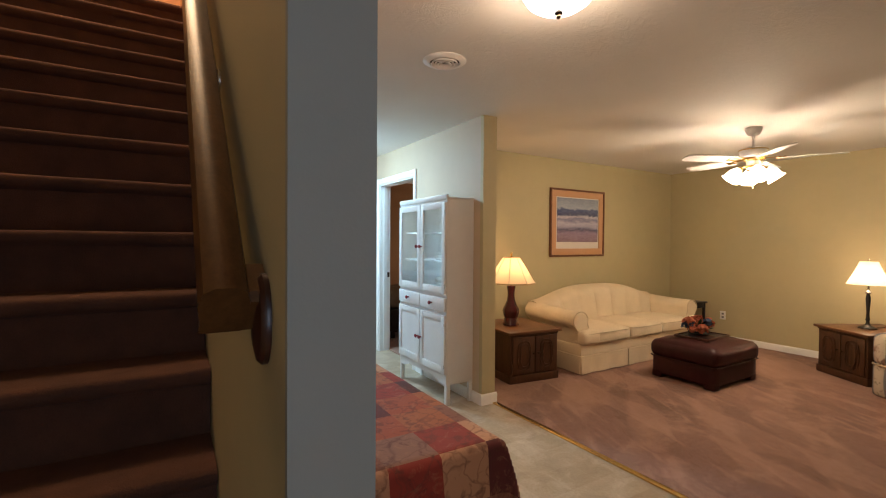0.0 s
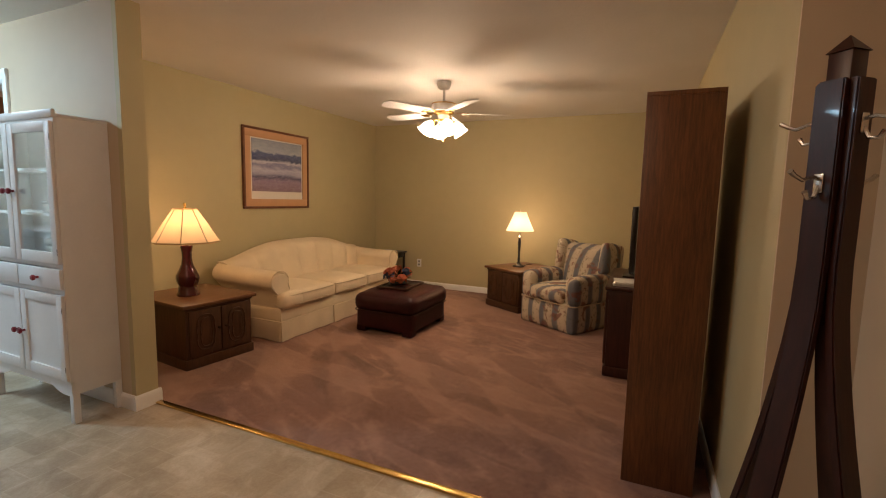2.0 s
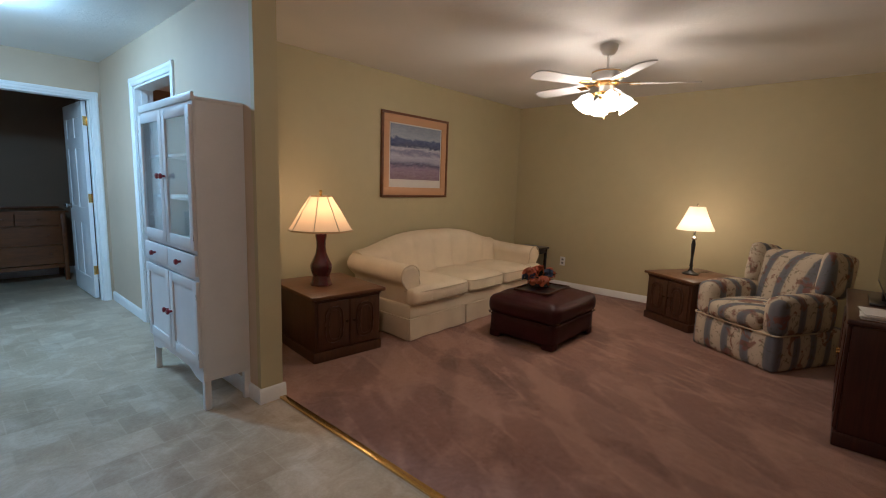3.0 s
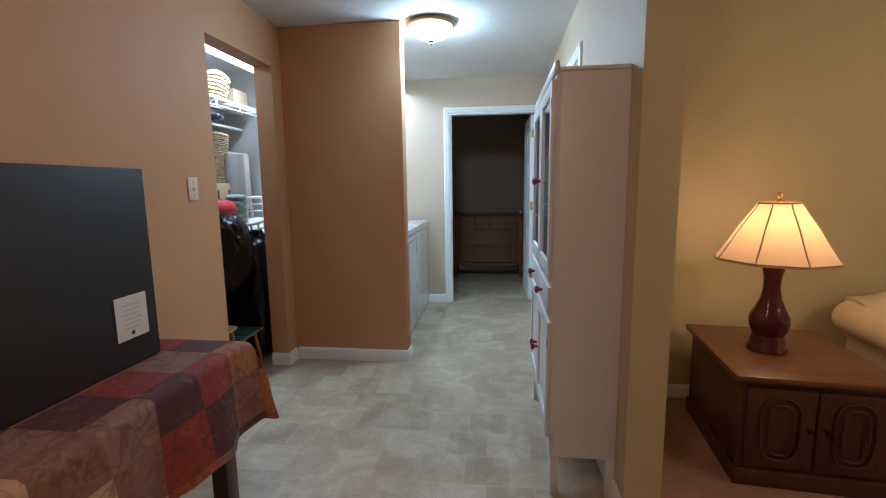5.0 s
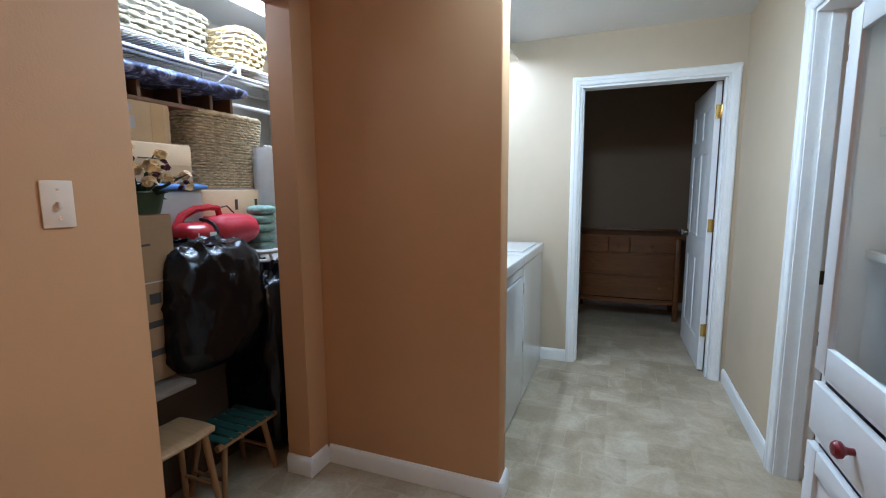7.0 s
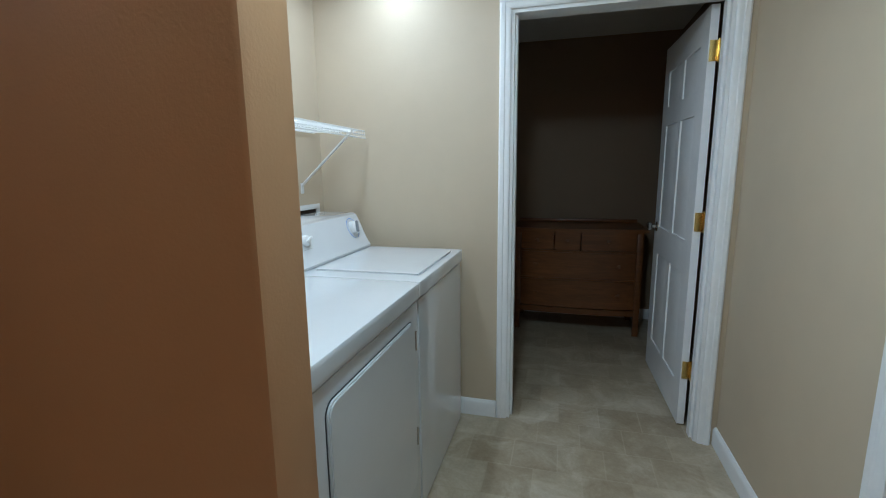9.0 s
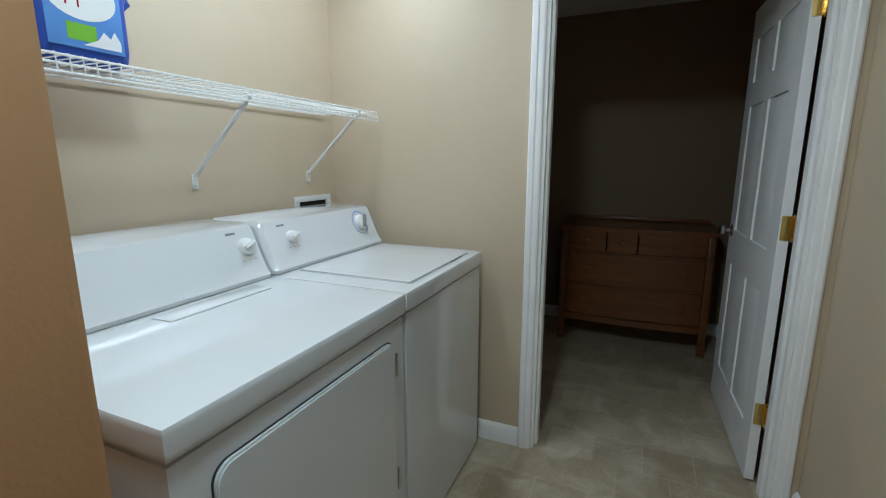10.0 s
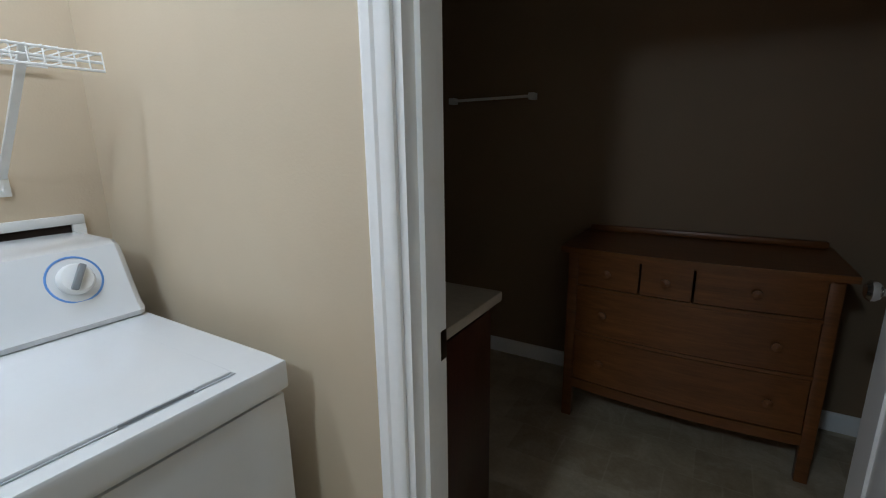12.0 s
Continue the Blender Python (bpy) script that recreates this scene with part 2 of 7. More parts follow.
SHELF_WOOD = wood("brown_oak_veneer", (0.042, 0.014, 0.005), (0.22, 0.084, 0.025), 0.42, scale=0.8, grain=1.5)
DRESSER_WOOD = wood("quarter_sawn_oak", (0.095, 0.030, 0.009), (0.26, 0.098, 0.030), 0.35, "X")
FRAME_WOOD = wood("red_brown_frame_wood", (0.09, 0.032, 0.012), (0.22, 0.085, 0.03), 0.3, "X")
PALE_WOOD = wood("pale_pine", (0.32, 0.18, 0.08), (0.52, 0.33, 0.17), 0.5, "X")
STOOL_WOOD = wood("orange_maple", (0.22, 0.10, 0.035), (0.40, 0.20, 0.08), 0.4)
ENAMEL = plain("white_appliance_enamel", (0.66, 0.67, 0.67), 0.13, vary=0.02, bumps=0.01, coat=0.4)
PLASTIC = plain("white_plastic", (0.76, 0.76, 0.74), 0.35, vary=0.03)
GREY_PLASTIC = plain("grey_plastic", (0.20, 0.21, 0.22), 0.4, vary=0.05)
LID_GAP_SHADE = plain("pale_grey_gap_shade", (0.42, 0.43, 0.44), 0.5, vary=0.05)
BLUE_PLASTIC = plain("blue_jug_plastic", (0.012, 0.075, 0.42), 0.3, vary=0.08, bumps=0)
LIME = plain("lime_green_print", (0.16, 0.42, 0.03), 0.5, vary=0.1)
BLUE_LID = plain("pale_blue_lid", (0.10, 0.27, 0.62), 0.4, vary=0.06)
TUB_PLASTIC = plain("cloudy_tub_plastic", (0.48, 0.54, 0.60), 0.35, vary=0.1)
CARD = plain("corrugated_cardboard", (0.52, 0.38, 0.23), 0.85, vary=0.08, scale=4, bumps=0.1)
CARD_TAPE = plain("packing_tape", (0.48, 0.33, 0.16), 0.35, vary=0.05)
INK = plain("printing_ink", (0.05, 0.04, 0.035), 0.8, vary=0.2)
RED_INK = plain("red_printing_ink", (0.36, 0.05, 0.03), 0.8, vary=0.2)
PAPER = plain("white_paper", (0.72, 0.71, 0.70), 0.8, vary=0.03)
FAINT_TEXT = plain("faint_typed_text", (0.60, 0.58, 0.57), 0.8, vary=0.05)
# white switch plastic, the dining lamp's warm tint put into its colour
WARM_LIT_PLASTIC = plain("warm_lit_switch_plastic", (0.74, 0.58, 0.45), 0.4, vary=0.04)
FADED_INK = plain("faint_grey_print", (0.46, 0.43, 0.42), 0.8, vary=0.05)
BIN_BAG = plain("black_bin_bag_plastic", (0.004, 0.004, 0.005), 0.3, vary=0.2, bumps=0)
_nt, _b = BIN_BAG.node_tree, BIN_BAG.node_tree.nodes["Principled BSDF"]
_b.inputs["Roughness"].default_value, _b.inputs["Specular IOR Level"].default_value = 0.24, 0.35
_v = _nt.nodes.new("ShaderNodeTexVoronoi")
_v.feature = "DISTANCE_TO_EDGE"
_v.inputs["Scale"].default_value = 6.0
_w = _nt.nodes.new("ShaderNodeVectorMath")
_w.operation = "MULTIPLY_ADD"
_n = _nt.nodes.new("ShaderNodeTexNoise")
_n.inputs["Scale"].default_value = 5.0
_co = coords(_nt, scale=(1, 1, 0.7))
_nt.links.new(_co, _n.inputs["Vector"])
_w.inputs[1].default_value = (0.35, 0.35, 0.35)
_nt.links.new(_n.outputs["Color"], _w.inputs[0])
_nt.links.new(_co, _w.inputs[2])
_nt.links.new(_w.outputs[0], _v.inputs["Vector"])
bump(_nt, _b, _v.outputs["Distance"], 0.3, 0.03)
TAN_CARD = plain("orange_brown_carton_board", (0.30, 0.175, 0.085), 0.85, vary=0.1, scale=4, bumps=0.1)
BROWN_CARD = plain("dark_brown_box_board", (0.085, 0.05, 0.03), 0.8, vary=0.15, scale=4, bumps=0.1)
RED_CLOTH = plain("red_vacuum_cloth", (0.46, 0.015, 0.03), 0.55, vary=0.2, bumps=0.3)
RED_PLASTIC = plain("red_vacuum_plastic", (0.36, 0.012, 0.02), 0.22, vary=0.1, bumps=0)
WICKER = plain("straw_wicker", (0.52, 0.38, 0.18), 0.6, vary=0.35, scale=30, bumps=0.3)
WICKER_PALE = plain("pale_dried_wicker", (0.52, 0.43, 0.28), 0.7, vary=0.45, scale=28, bumps=0.3)
WICKER_GREY = plain("striped_seagrass", (0.42, 0.37, 0.24), 0.7, vary=0.6, scale=26, bumps=0.3)
GREEN_CLOTH = plain("folded_sage_cloth", (0.20, 0.32, 0.27), 0.9, vary=0.35, scale=22, bumps=0.4)
GREEN_STRAP = plain("green_webbing", (0.012, 0.085, 0.075), 0.8, vary=0.3)
ROLL_CLOTH = plain("pale_rug_backing", (0.60, 0.57, 0.52), 0.9, vary=0.1, bumps=0.4)
GREY_WOOD = wood("weathered_grey_wood", (0.10, 0.075, 0.055), (0.24, 0.19, 0.15), 0.7, "Y")
QUILT, _nt, _b = nodes_of("blue_floral_cushion_cloth")
_c = ramp(_nt, noise_tex(_nt, coords(_nt), 11, 4, 0.6, 1.5), [(0.40, (0.02, 0.02, 0.035)), (0.50, (0.05, 0.06, 0.14)), (0.55, (0.12, 0.16, 0.36)), (0.62, (0.40, 0.42, 0.50))])
_nt.links.new(_c, _b.inputs["Base Color"])
_b.inputs["Roughness"].default_value = 0.9
LEAF = plain("dull_silk_leaf", (0.035, 0.055, 0.022), 0.7, vary=0.4)
CORAL = plain("coral_silk_petal", (0.62, 0.20, 0.10), 0.7, vary=0.25, scale=30)
BLUE_PETAL = plain("slate_blue_petal", (0.10, 0.14, 0.24), 0.7, vary=0.3, scale=30)
YELLOW_PETAL = plain("cream_yellow_petal", (0.92, 0.64, 0.36), 0.7, vary=0.25, scale=30)
WINE_PETAL = plain("wine_red_berry", (0.13, 0.012, 0.025), 0.6, vary=0.3, scale=30)
MAT_PEACH = plain("peach_picture_mat", (0.56, 0.32, 0.16), 0.6, vary=0.05)
MAT_WHITE = plain("white_picture_mat", (0.70, 0.67, 0.62), 0.8, vary=0.03)
DARK_SCREEN = plain("dark_screen_glass", (0.010, 0.011, 0.012), 0.08, vary=0.1, bumps=0)
LAMINATE = plain("beige_counter_laminate", (0.44, 0.38, 0.30), 0.35, vary=0.12, scale=40)
DARK_STEEL = plain("dark_bronze_metal", (0.06, 0.045, 0.03), 0.35, 1.0, 0.2)
DARK_CLOTH = plain("dark_brown_cloth", (0.028, 0.016, 0.011), 0.9, vary=0.3, bumps=0.3)
TAN_CUSHION = plain("tan_cushion_cloth", (0.20, 0.13, 0.075), 0.9, vary=0.2, bumps=0.3)


def shade_cloth(name, colour, through_colour, glow):
    """Lamp cloth that lets its bulb shine through."""
    m, nt, b = nodes_of(name)
    weave = noise_tex(nt, coords(nt), 220, 2)
    nt.links.new(ramp(nt, weave, [(0.3, shade(colour, 0.9)), (0.7, colour)]), b.inputs["Base Color"])
    b.inputs["Roughness"].default_value = 0.85
    b.inputs["Emission Color"].default_value, b.inputs["Emission Strength"].default_value = (*through_colour, 1), glow
    tr = nt.nodes.new("ShaderNodeBsdfTranslucent")
    tr.inputs["Color"].default_value = (*through_colour, 1)
    mx = nt.nodes.new("ShaderNodeMixShader")
    mx.inputs[0].default_value = 0.5
    nt.links.new(b.outputs[0], mx.inputs[1])
    nt.links.new(tr.outputs[0], mx.inputs[2])
    nt.links.new(mx.outputs[0], nt.nodes["Material Output"].inputs[0])
    return m


SHADE_GLOW = shade_cloth("lit_lamp_shade", (0.70, 0.58, 0.40), (0.80, 0.56, 0.30), 0.35)
SHADE_WHITE = shade_cloth("lit_white_shade", (0.75, 0.70, 0.60), (0.85, 0.66, 0.44), 0.6)
TULIP_GLOW = glowing("lit_frosted_glass", (1.0, 0.86, 0.66), 5.0)
DOME_GLOW = glowing("lit_alabaster_bowl", (1.0, 0.92, 0.80), 6.0)
TUBE_GLOW = glowing("lit_fluorescent_tube", (0.75, 0.90, 1.0), 14.0)


def patchwork():
    """A printed patchwork of squares in wine, rust, red, brown and sand with leaf prints."""
    m, nt, b = nodes_of("patchwork_print_cloth")
    uv = coords(nt, "UV")
    sc = nt.nodes.new("ShaderNodeVectorMath")
    sc.operation = "SCALE"
    sc.inputs["Scale"].default_value = 1 / 0.158
    nt.links.new(uv, sc.inputs[0])
    fl = nt.nodes.new("ShaderNodeVectorMath")
    fl.operation = "FLOOR"
    nt.links.new(sc.outputs[0], fl.inputs[0])
    wn = nt.nodes.new("ShaderNodeTexWhiteNoise")
    nt.links.new(fl.outputs[0], wn.inputs["Vector"])
    cols = [(0.0, (0.095, 0.016, 0.018)), (0.13, (0.23, 0.026, 0.014)), (0.28, (0.20, 0.085, 0.052)), (0.42, (0.29, 0.072, 0.026)),
            (0.56, (0.070, 0.016, 0.020)), (0.67, (0.44, 0.25, 0.145)), (0.80, (0.31, 0.105, 0.036)), (0.91, (0.22, 0.115, 0.078))]
    dt = nt.nodes.new("ShaderNodeVectorMath")
    dt.operation = "DOT_PRODUCT"
    dt.inputs[1].default_value = (0.381, 0.634, 0.0)
    nt.links.new(fl.outputs[0], dt.inputs[0])
    jit = nt.nodes.new("ShaderNodeMath")
    jit.operation = "MULTIPLY_ADD"
    jit.inputs[1].default_value = 0.22
    nt.links.new(wn.outputs["Value"], jit.inputs[0])
    nt.links.new(dt.outputs["Value"], jit.inputs[2])
    fr = nt.nodes.new("ShaderNodeMath")
    fr.operation = "FRACT"
    nt.links.new(jit.outputs[0], fr.inputs[0])
    c = ramp(nt, fr.outputs[0], cols)
    c.node.color_ramp.interpolation = "CONSTANT"
    leaf = noise_tex(nt, uv, 20, 3, 0.55, 1.2)
    c = mix(nt, ramp(nt, leaf, [(0.54, (0, 0, 0)), (0.64, (0.5, 0.5, 0.5))]), c, (0.075, 0.020, 0.014))
    pale = noise_tex(nt, uv, 17, 5, 0.7, 1.5)
    vein = nt.nodes.new("ShaderNodeTexVoronoi")
    vein.feature = "DISTANCE_TO_EDGE"
    vein.inputs["Scale"].default_value = 11.0
    wob = nt.nodes.new("ShaderNodeVectorMath")
    wob.operation = "MULTIPLY_ADD"
    wob.inputs[1].default_value = (0.12, 0.12, 0)
    nz = nt.nodes.new("ShaderNodeTexNoise")
    nz.inputs["Scale"].default_value = 12.0
    nt.links.new(uv, nz.inputs["Vector"])
    nt.links.new(nz.outputs["Color"], wob.inputs[0])
    nt.links.new(uv, wob.inputs[2])
    nt.links.new(wob.outputs[0], vein.inputs["Vector"])
    c = mix(nt, ramp(nt, vein.outputs["Distance"], [(0.0, (0.45, 0.45, 0.45)), (0.05, (0, 0, 0))]), c, (0.09, 0.028, 0.018))
    c = mix(nt, ramp(nt, pale, [(0.55, (0, 0, 0)), (0.68, (0.3, 0.3, 0.3))]), c, (0.40, 0.22, 0.12))
    nt.links.new(c, b.inputs["Base Color"])
    b.inputs["Roughness"].default_value = 0.75
    bump(nt, b, noise_tex(nt, uv, 300, 2), 0.12, 0.003)
    return m


def floral_stripe():
    """Cream upholstery with slate stripes and dusty rose flowers."""
    m, nt, b = nodes_of("floral_striped_upholstery")
    v = coords(nt)
    w = nt.nodes.new("ShaderNodeTexWave")
    w.wave_type, w.bands_direction = "BANDS", "X"
    w.inputs["Scale"].default_value, w.inputs["Distortion"].default_value, w.inputs["Detail"].default_value = 2.6, 0.08, 2
    nt.links.new(coords(nt, turn=(0, 0, 45)), w.inputs["Vector"])
    c = ramp(nt, w.outputs["Fac"], [(0.0, (0.16, 0.165, 0.19)), (0.25, (0.20, 0.205, 0.22)), (0.42, (0.54, 0.46, 0.34)), (1.0, (0.60, 0.52, 0.39))])
    f = noise_tex(nt, v, 9, 4, 0.6, 0.8)
    c = mix(nt, ramp(nt, f, [(0.54, (0, 0, 0)), (0.62, (0.85, 0.85, 0.85))]), c, (0.22, 0.095, 0.075))
    g = noise_tex(nt, v, 22, 4, 0.6, 1.0)
    c = mix(nt, ramp(nt, g, [(0.57, (0, 0, 0)), (0.64, (0.6, 0.6, 0.6))]), c, (0.10, 0.095, 0.055))
    nt.links.new(c, b.inputs["Base Color"])
    b.inputs["Roughness"].default_value = 0.9
    bump(nt, b, noise_tex(nt, v, 320, 2), 0.2, 0.003)
    return m


def seascape():
    """A print of surf under a grey sky: bands of cloud, hills, breakers and sand."""
    m, nt, b = nodes_of("seascape_print")
    v = coords(nt)
    sep = nt.nodes.new("ShaderNodeSeparateXYZ")
    nt.links.new(v, sep.inputs[0])
    ns = noise_tex(nt, coords(nt, scale=(1, 1, 2.4)), 4.5, 6, 0.65, 0.8)
    ma = nt.nodes.new("ShaderNodeMath")
    ma.operation = "MULTIPLY_ADD"
    ma.inputs[1].default_value, ma.inputs[2].default_value = 0.15, -0.075
    nt.links.new(ns, ma.inputs[0])
    ad = nt.nodes.new("ShaderNodeMath")
    ad.operation = "ADD"
    nt.links.new(sep.outputs["Z"], ad.inputs[0])
    nt.links.new(ma.outputs[0], ad.inputs[1])
    c = ramp(nt, ad.outputs[0], [(0.02, (0.24, 0.15, 0.20)), (0.11, (0.30, 0.21, 0.32)), (0.15, (0.07, 0.06, 0.15)), (0.19, (0.36, 0.35, 0.50)), (0.24, (0.52, 0.51, 0.62)),
                                 (0.29, (0.20, 0.20, 0.36)), (0.32, (0.60, 0.60, 0.68)), (0.345, (0.03, 0.045, 0.13)), (0.405, (0.06, 0.09, 0.24)), (0.425, (0.38, 0.42, 0.52)), (0.60, (0.20, 0.25, 0.38))])
    c = mix(nt, 0.15, c, ramp(nt, noise_tex(nt, coords(nt, scale=(1, 1, 3)), 14, 6, 0.7, 0.6), [(0.35, (0.05, 0.06, 0.15)), (0.65, (0.55, 0.55, 0.60))]))
    nt.links.new(c, b.inputs["Base Color"])
    b.inputs["Roughness"].default_value = 0.35
    return m


PATCHWORK, FLORAL, SEASCAPE = patchwork(), floral_stripe(), seascape()

# ---- building helpers ----
def box(bm, x0, y0, z0, x1, y1, z1, bevel=0.0, seg=2):
    r = bmesh.ops.create_cube(bm, size=1, matrix=Matrix.Translation(((x0 + x1) / 2, (y0 + y1) / 2, (z0 + z1) / 2)) @ Matrix.Diagonal((abs(x1 - x0), abs(y1 - y0), abs(z1 - z0), 1)))
    if bevel:
        edges = list({e for v in r["verts"] for e in v.link_edges})
        bmesh.ops.bevel(bm, geom=edges, offset=bevel, segments=seg, affect="EDGES", profile=0.5)
    return r["verts"]


def rod(bm, a, b, r0, r1=None, sides=12):
    """A round bar between two points."""
    a, b = Vector(a), Vector(b)
    d = b - a
    m = Matrix.Translation((a + b) / 2) @ d.to_track_quat("Z", "Y").to_matrix().to_4x4()
    bmesh.ops.create_cone(bm, cap_ends=True, segments=sides, radius1=r0, radius2=r0 if r1 is None else r1, depth=d.length, matrix=m)


def lathe(bm, profile, sides=28, at=(0, 0, 0), wobble=None, close=False):
    """Turns a profile of (radius, height) about an upright axis."""
    rings = []
    for r, z in profile:
        ring = []
        for k in range(sides):
            a = math.tau * k / sides
            f = wobble(a, z) if wobble else 1.0
            ring.append(bm.verts.new((at[0] + r * f * math.cos(a), at[1] + r * f * math.sin(a), at[2] + z)))
        rings.append(ring)
    for p, q in zip(rings, rings[1:]):
        for k in range(sides):
            bm.faces.new((p[k], p[(k + 1) % sides], q[(k + 1) % sides], q[k]))
    if close:
        bm.faces.new(rings[0][::-1])
        bm.faces.new(rings[-1])


def prism(bm, outline, z0, z1, flip=None):
    """An outline of (u, v) pulled from z0 to z1; flip(u, v, w) lays it into place."""
    put = flip or (lambda u, v, w: (u, v, w))
    low = [bm.verts.new(put(u, v, z0)) for u, v in outline]
    top = [bm.verts.new(put(u, v, z1)) for u, v in outline]
    n = len(outline)
    bm.faces.new(low[::-1])
    bm.faces.new(top)
    for k in range(n):
        bm.faces.new((low[k], low[(k + 1) % n], top[(k + 1) % n], top[k]))
    bmesh.ops.recalc_face_normals(bm, faces=bm.faces[:])


def pipe(bm, points, r, sides=8):
    """A round tube along points."""
    pts = [Vector(p) for p in points]
    rings = []
    for k, p in enumerate(pts):
        d = (pts[min(k + 1, len(pts) - 1)] - pts[max(k - 1, 0)]).normalized()
        q = d.to_track_quat("Z", "Y")
        rr = r[k] if isinstance(r, (list, tuple)) else r
        rings.append([bm.verts.new(p + q @ Vector((rr * math.cos(math.tau * j / sides), rr * math.sin(math.tau * j / sides), 0))) for j in range(sides)])
    for a, b in zip(rings, rings[1:]):
        for j in range(sides):
            bm.faces.new((a[j], a[(j + 1) % sides], b[(j + 1) % sides], b[j]))
    bm.faces.new(rings[0][::-1])
    bm.faces.new(rings[-1])


def mesh_ob(name, bm, material, smooth=None):
    me = bpy.data.meshes.new(name)
    bm.to_mesh(me)
    bm.free()
    me.materials.append(material)
    if smooth is not None:
        me.polygons.foreach_set("use_smooth", [True] * len(me.polygons))
        me.set_sharp_from_angle(angle=radians(smooth))
    return new(name, me)


def part(name, bm, material, parent, label="", smooth=35):
    ob = mesh_ob(name, bm, material, smooth)
    ob.parent = parent
    if label:
        ob["label"] = label
    return ob


def thing(name, at, label, category, turn=0, group=""):
    ob = new(name)
    ob.empty_display_size = 0.1
    ob.matrix_basis = pose(*at, 0, 0, turn)
    return tagged(ob, label, category, group)


def boxes(name, material, parent, spans, bevel=0.0, label="", seg=2):
    bm = bmesh.new()
    for s in spans:
        box(bm, *s, bevel=bevel, seg=seg)
    return part(name, bm, material, parent, label)


def setting(name, material, spans, label, category, bevel=0.0):
    bm = bmesh.new()
    for s in spans:
        box(bm, *s, bevel=bevel)
    return tagged(mesh_ob(name, bm, material, 35), label, category, kind="structure")


def rounded(bm, x0, y0, z0, x1, y1, z1, r, puff=(0, 0, 0), n=7):
    """A box with soft edges of radius r, its faces puffed out by so much along x, y and z."""
    c = [(x0 + x1) / 2, (y0 + y1) / 2, (z0 + z1) / 2]
    h = [(x1 - x0) / 2, (y1 - y0) / 2, (z1 - z0) / 2]
    r = min(r, *h)
    made = []
    steps = [-1 + 2 * (0.5 - 0.5 * math.cos(math.pi * k / n)) for k in range(n + 1)]

    def place(p):
        inner = [max(-(h[k] - r), min(h[k] - r, p[k] * h[k])) for k in range(3)]
        d = Vector([p[k] * h[k] - inner[k] for k in range(3)])
        if d.length > 1e-9:
            d = d.normalized() * r
        q = [inner[k] + d[k] for k in range(3)]
        for k in range(3):
            a, b = (k + 1) % 3, (k + 2) % 3
            q[k] += puff[k] * p[k] * (1 - p[a] ** 2) * (1 - p[b] ** 2)
        return [c[k] + q[k] for k in range(3)]

    for ax in range(3):
        a, b = (ax + 1) % 3, (ax + 2) % 3
        for s in (-1, 1):
            grid = []
            for u in steps:
                row = []
                for v in steps:
                    p = [0, 0, 0]
                    p[ax], p[a], p[b] = s, u, v
                    row.append(bm.verts.new(place(p)))
                grid.append(row)
            made += [v for row in grid for v in row]
            for i in range(n):
                for j in range(n):
                    f = (grid[i][j], grid[i + 1][j], grid[i + 1][j + 1], grid[i][j + 1])
                    bm.faces.new(f if s > 0 else f[::-1])
    bmesh.ops.remove_doubles(bm, verts=made, dist=1e-5)


# ---- the shell ----
H = 2.39
setting("floor", VINYL, [(-1.4, -2.0, -0.1, 2.90, 9.2, 0.0)], "beige mottled sheet vinyl floor with square tile print", "floor")
setting("floor_carpet", CARPET, [(2.90, -0.3, -0.1, 7.3, 4.30, 0.008)], "rose brown cut pile carpet with vacuum marks", "carpet")
setting("floor_bedroom", CARPET, [(2.905, 4.32, -0.1, 6.2, 7.6, 0.006)], "brown carpet of the dark side room", "carpet")
UP = 4.9
setting("wall_living_east", LIVING_WALL, [(7.10, -0.12, 0, 7.22, 4.32, H)], "plain tan painted living room wall", "wall")
setting("wall_living_north", LIVING_WALL, [(2.915, 4.20, 0, 7.10, 4.32, H)], "plain tan painted wall behind the sofa", "wall")
setting("wall_living_south", LIVING_WALL, [(2.823, -0.32, 0, 7.22, 0.02, H)], "tan painted wall behind the bookcase", "wall", 0.012)
setting("wall_dining_south", HALL_WALL, [(0.90, -0.32, 0, 2.81, -0.20, H), (2.81, -0.32, 0, 2.823, 0.017, H)], "tan painted wall behind the coat rack", "wall")
setting("wall_hall_east", HALL_WALL, [(2.78, 3.16, 0, 2.845, 4.32, H), (2.78, 4.32, 0, 2.915, 4.35, H), (2.78, 4.35, 2.04, 2.915, 5.26, H), (2.78, 5.26, 0, 2.915, 6.34, H)], "tan painted hall wall ending in a rounded pier", "wall")
setting("wall_living_west", LIVING_WALL, [(2.78, 3.12, 0, 2.915, 3.16, H), (2.845, 3.16, 0, 2.915, 4.32, H)], "khaki painted wall end between hall and living room", "wall")
setting("wall_hall_north", HALL_WALL, [(0.645, 6.34, 0, 1.774, 6.46, H), (1.774, 6.34, 2.045, 2.702, 6.46, H), (2.702, 6.34, 0, 2.915, 6.46, H)], "beige painted hall end wall with a doorway", "wall")
setting("wall_alcove_west", HALL_WALL, [(0.645, 4.725, 0, 0.755, 6.34, H)], "beige painted laundry alcove wall", "wall")
setting("wall_pier", LAMPLIT_WALL, [(0.66, 4.61, 0, 1.645, 4.725, H)], "tan pier wall beside the laundry, lamplight's orange in its colour", "wall", 0.012)
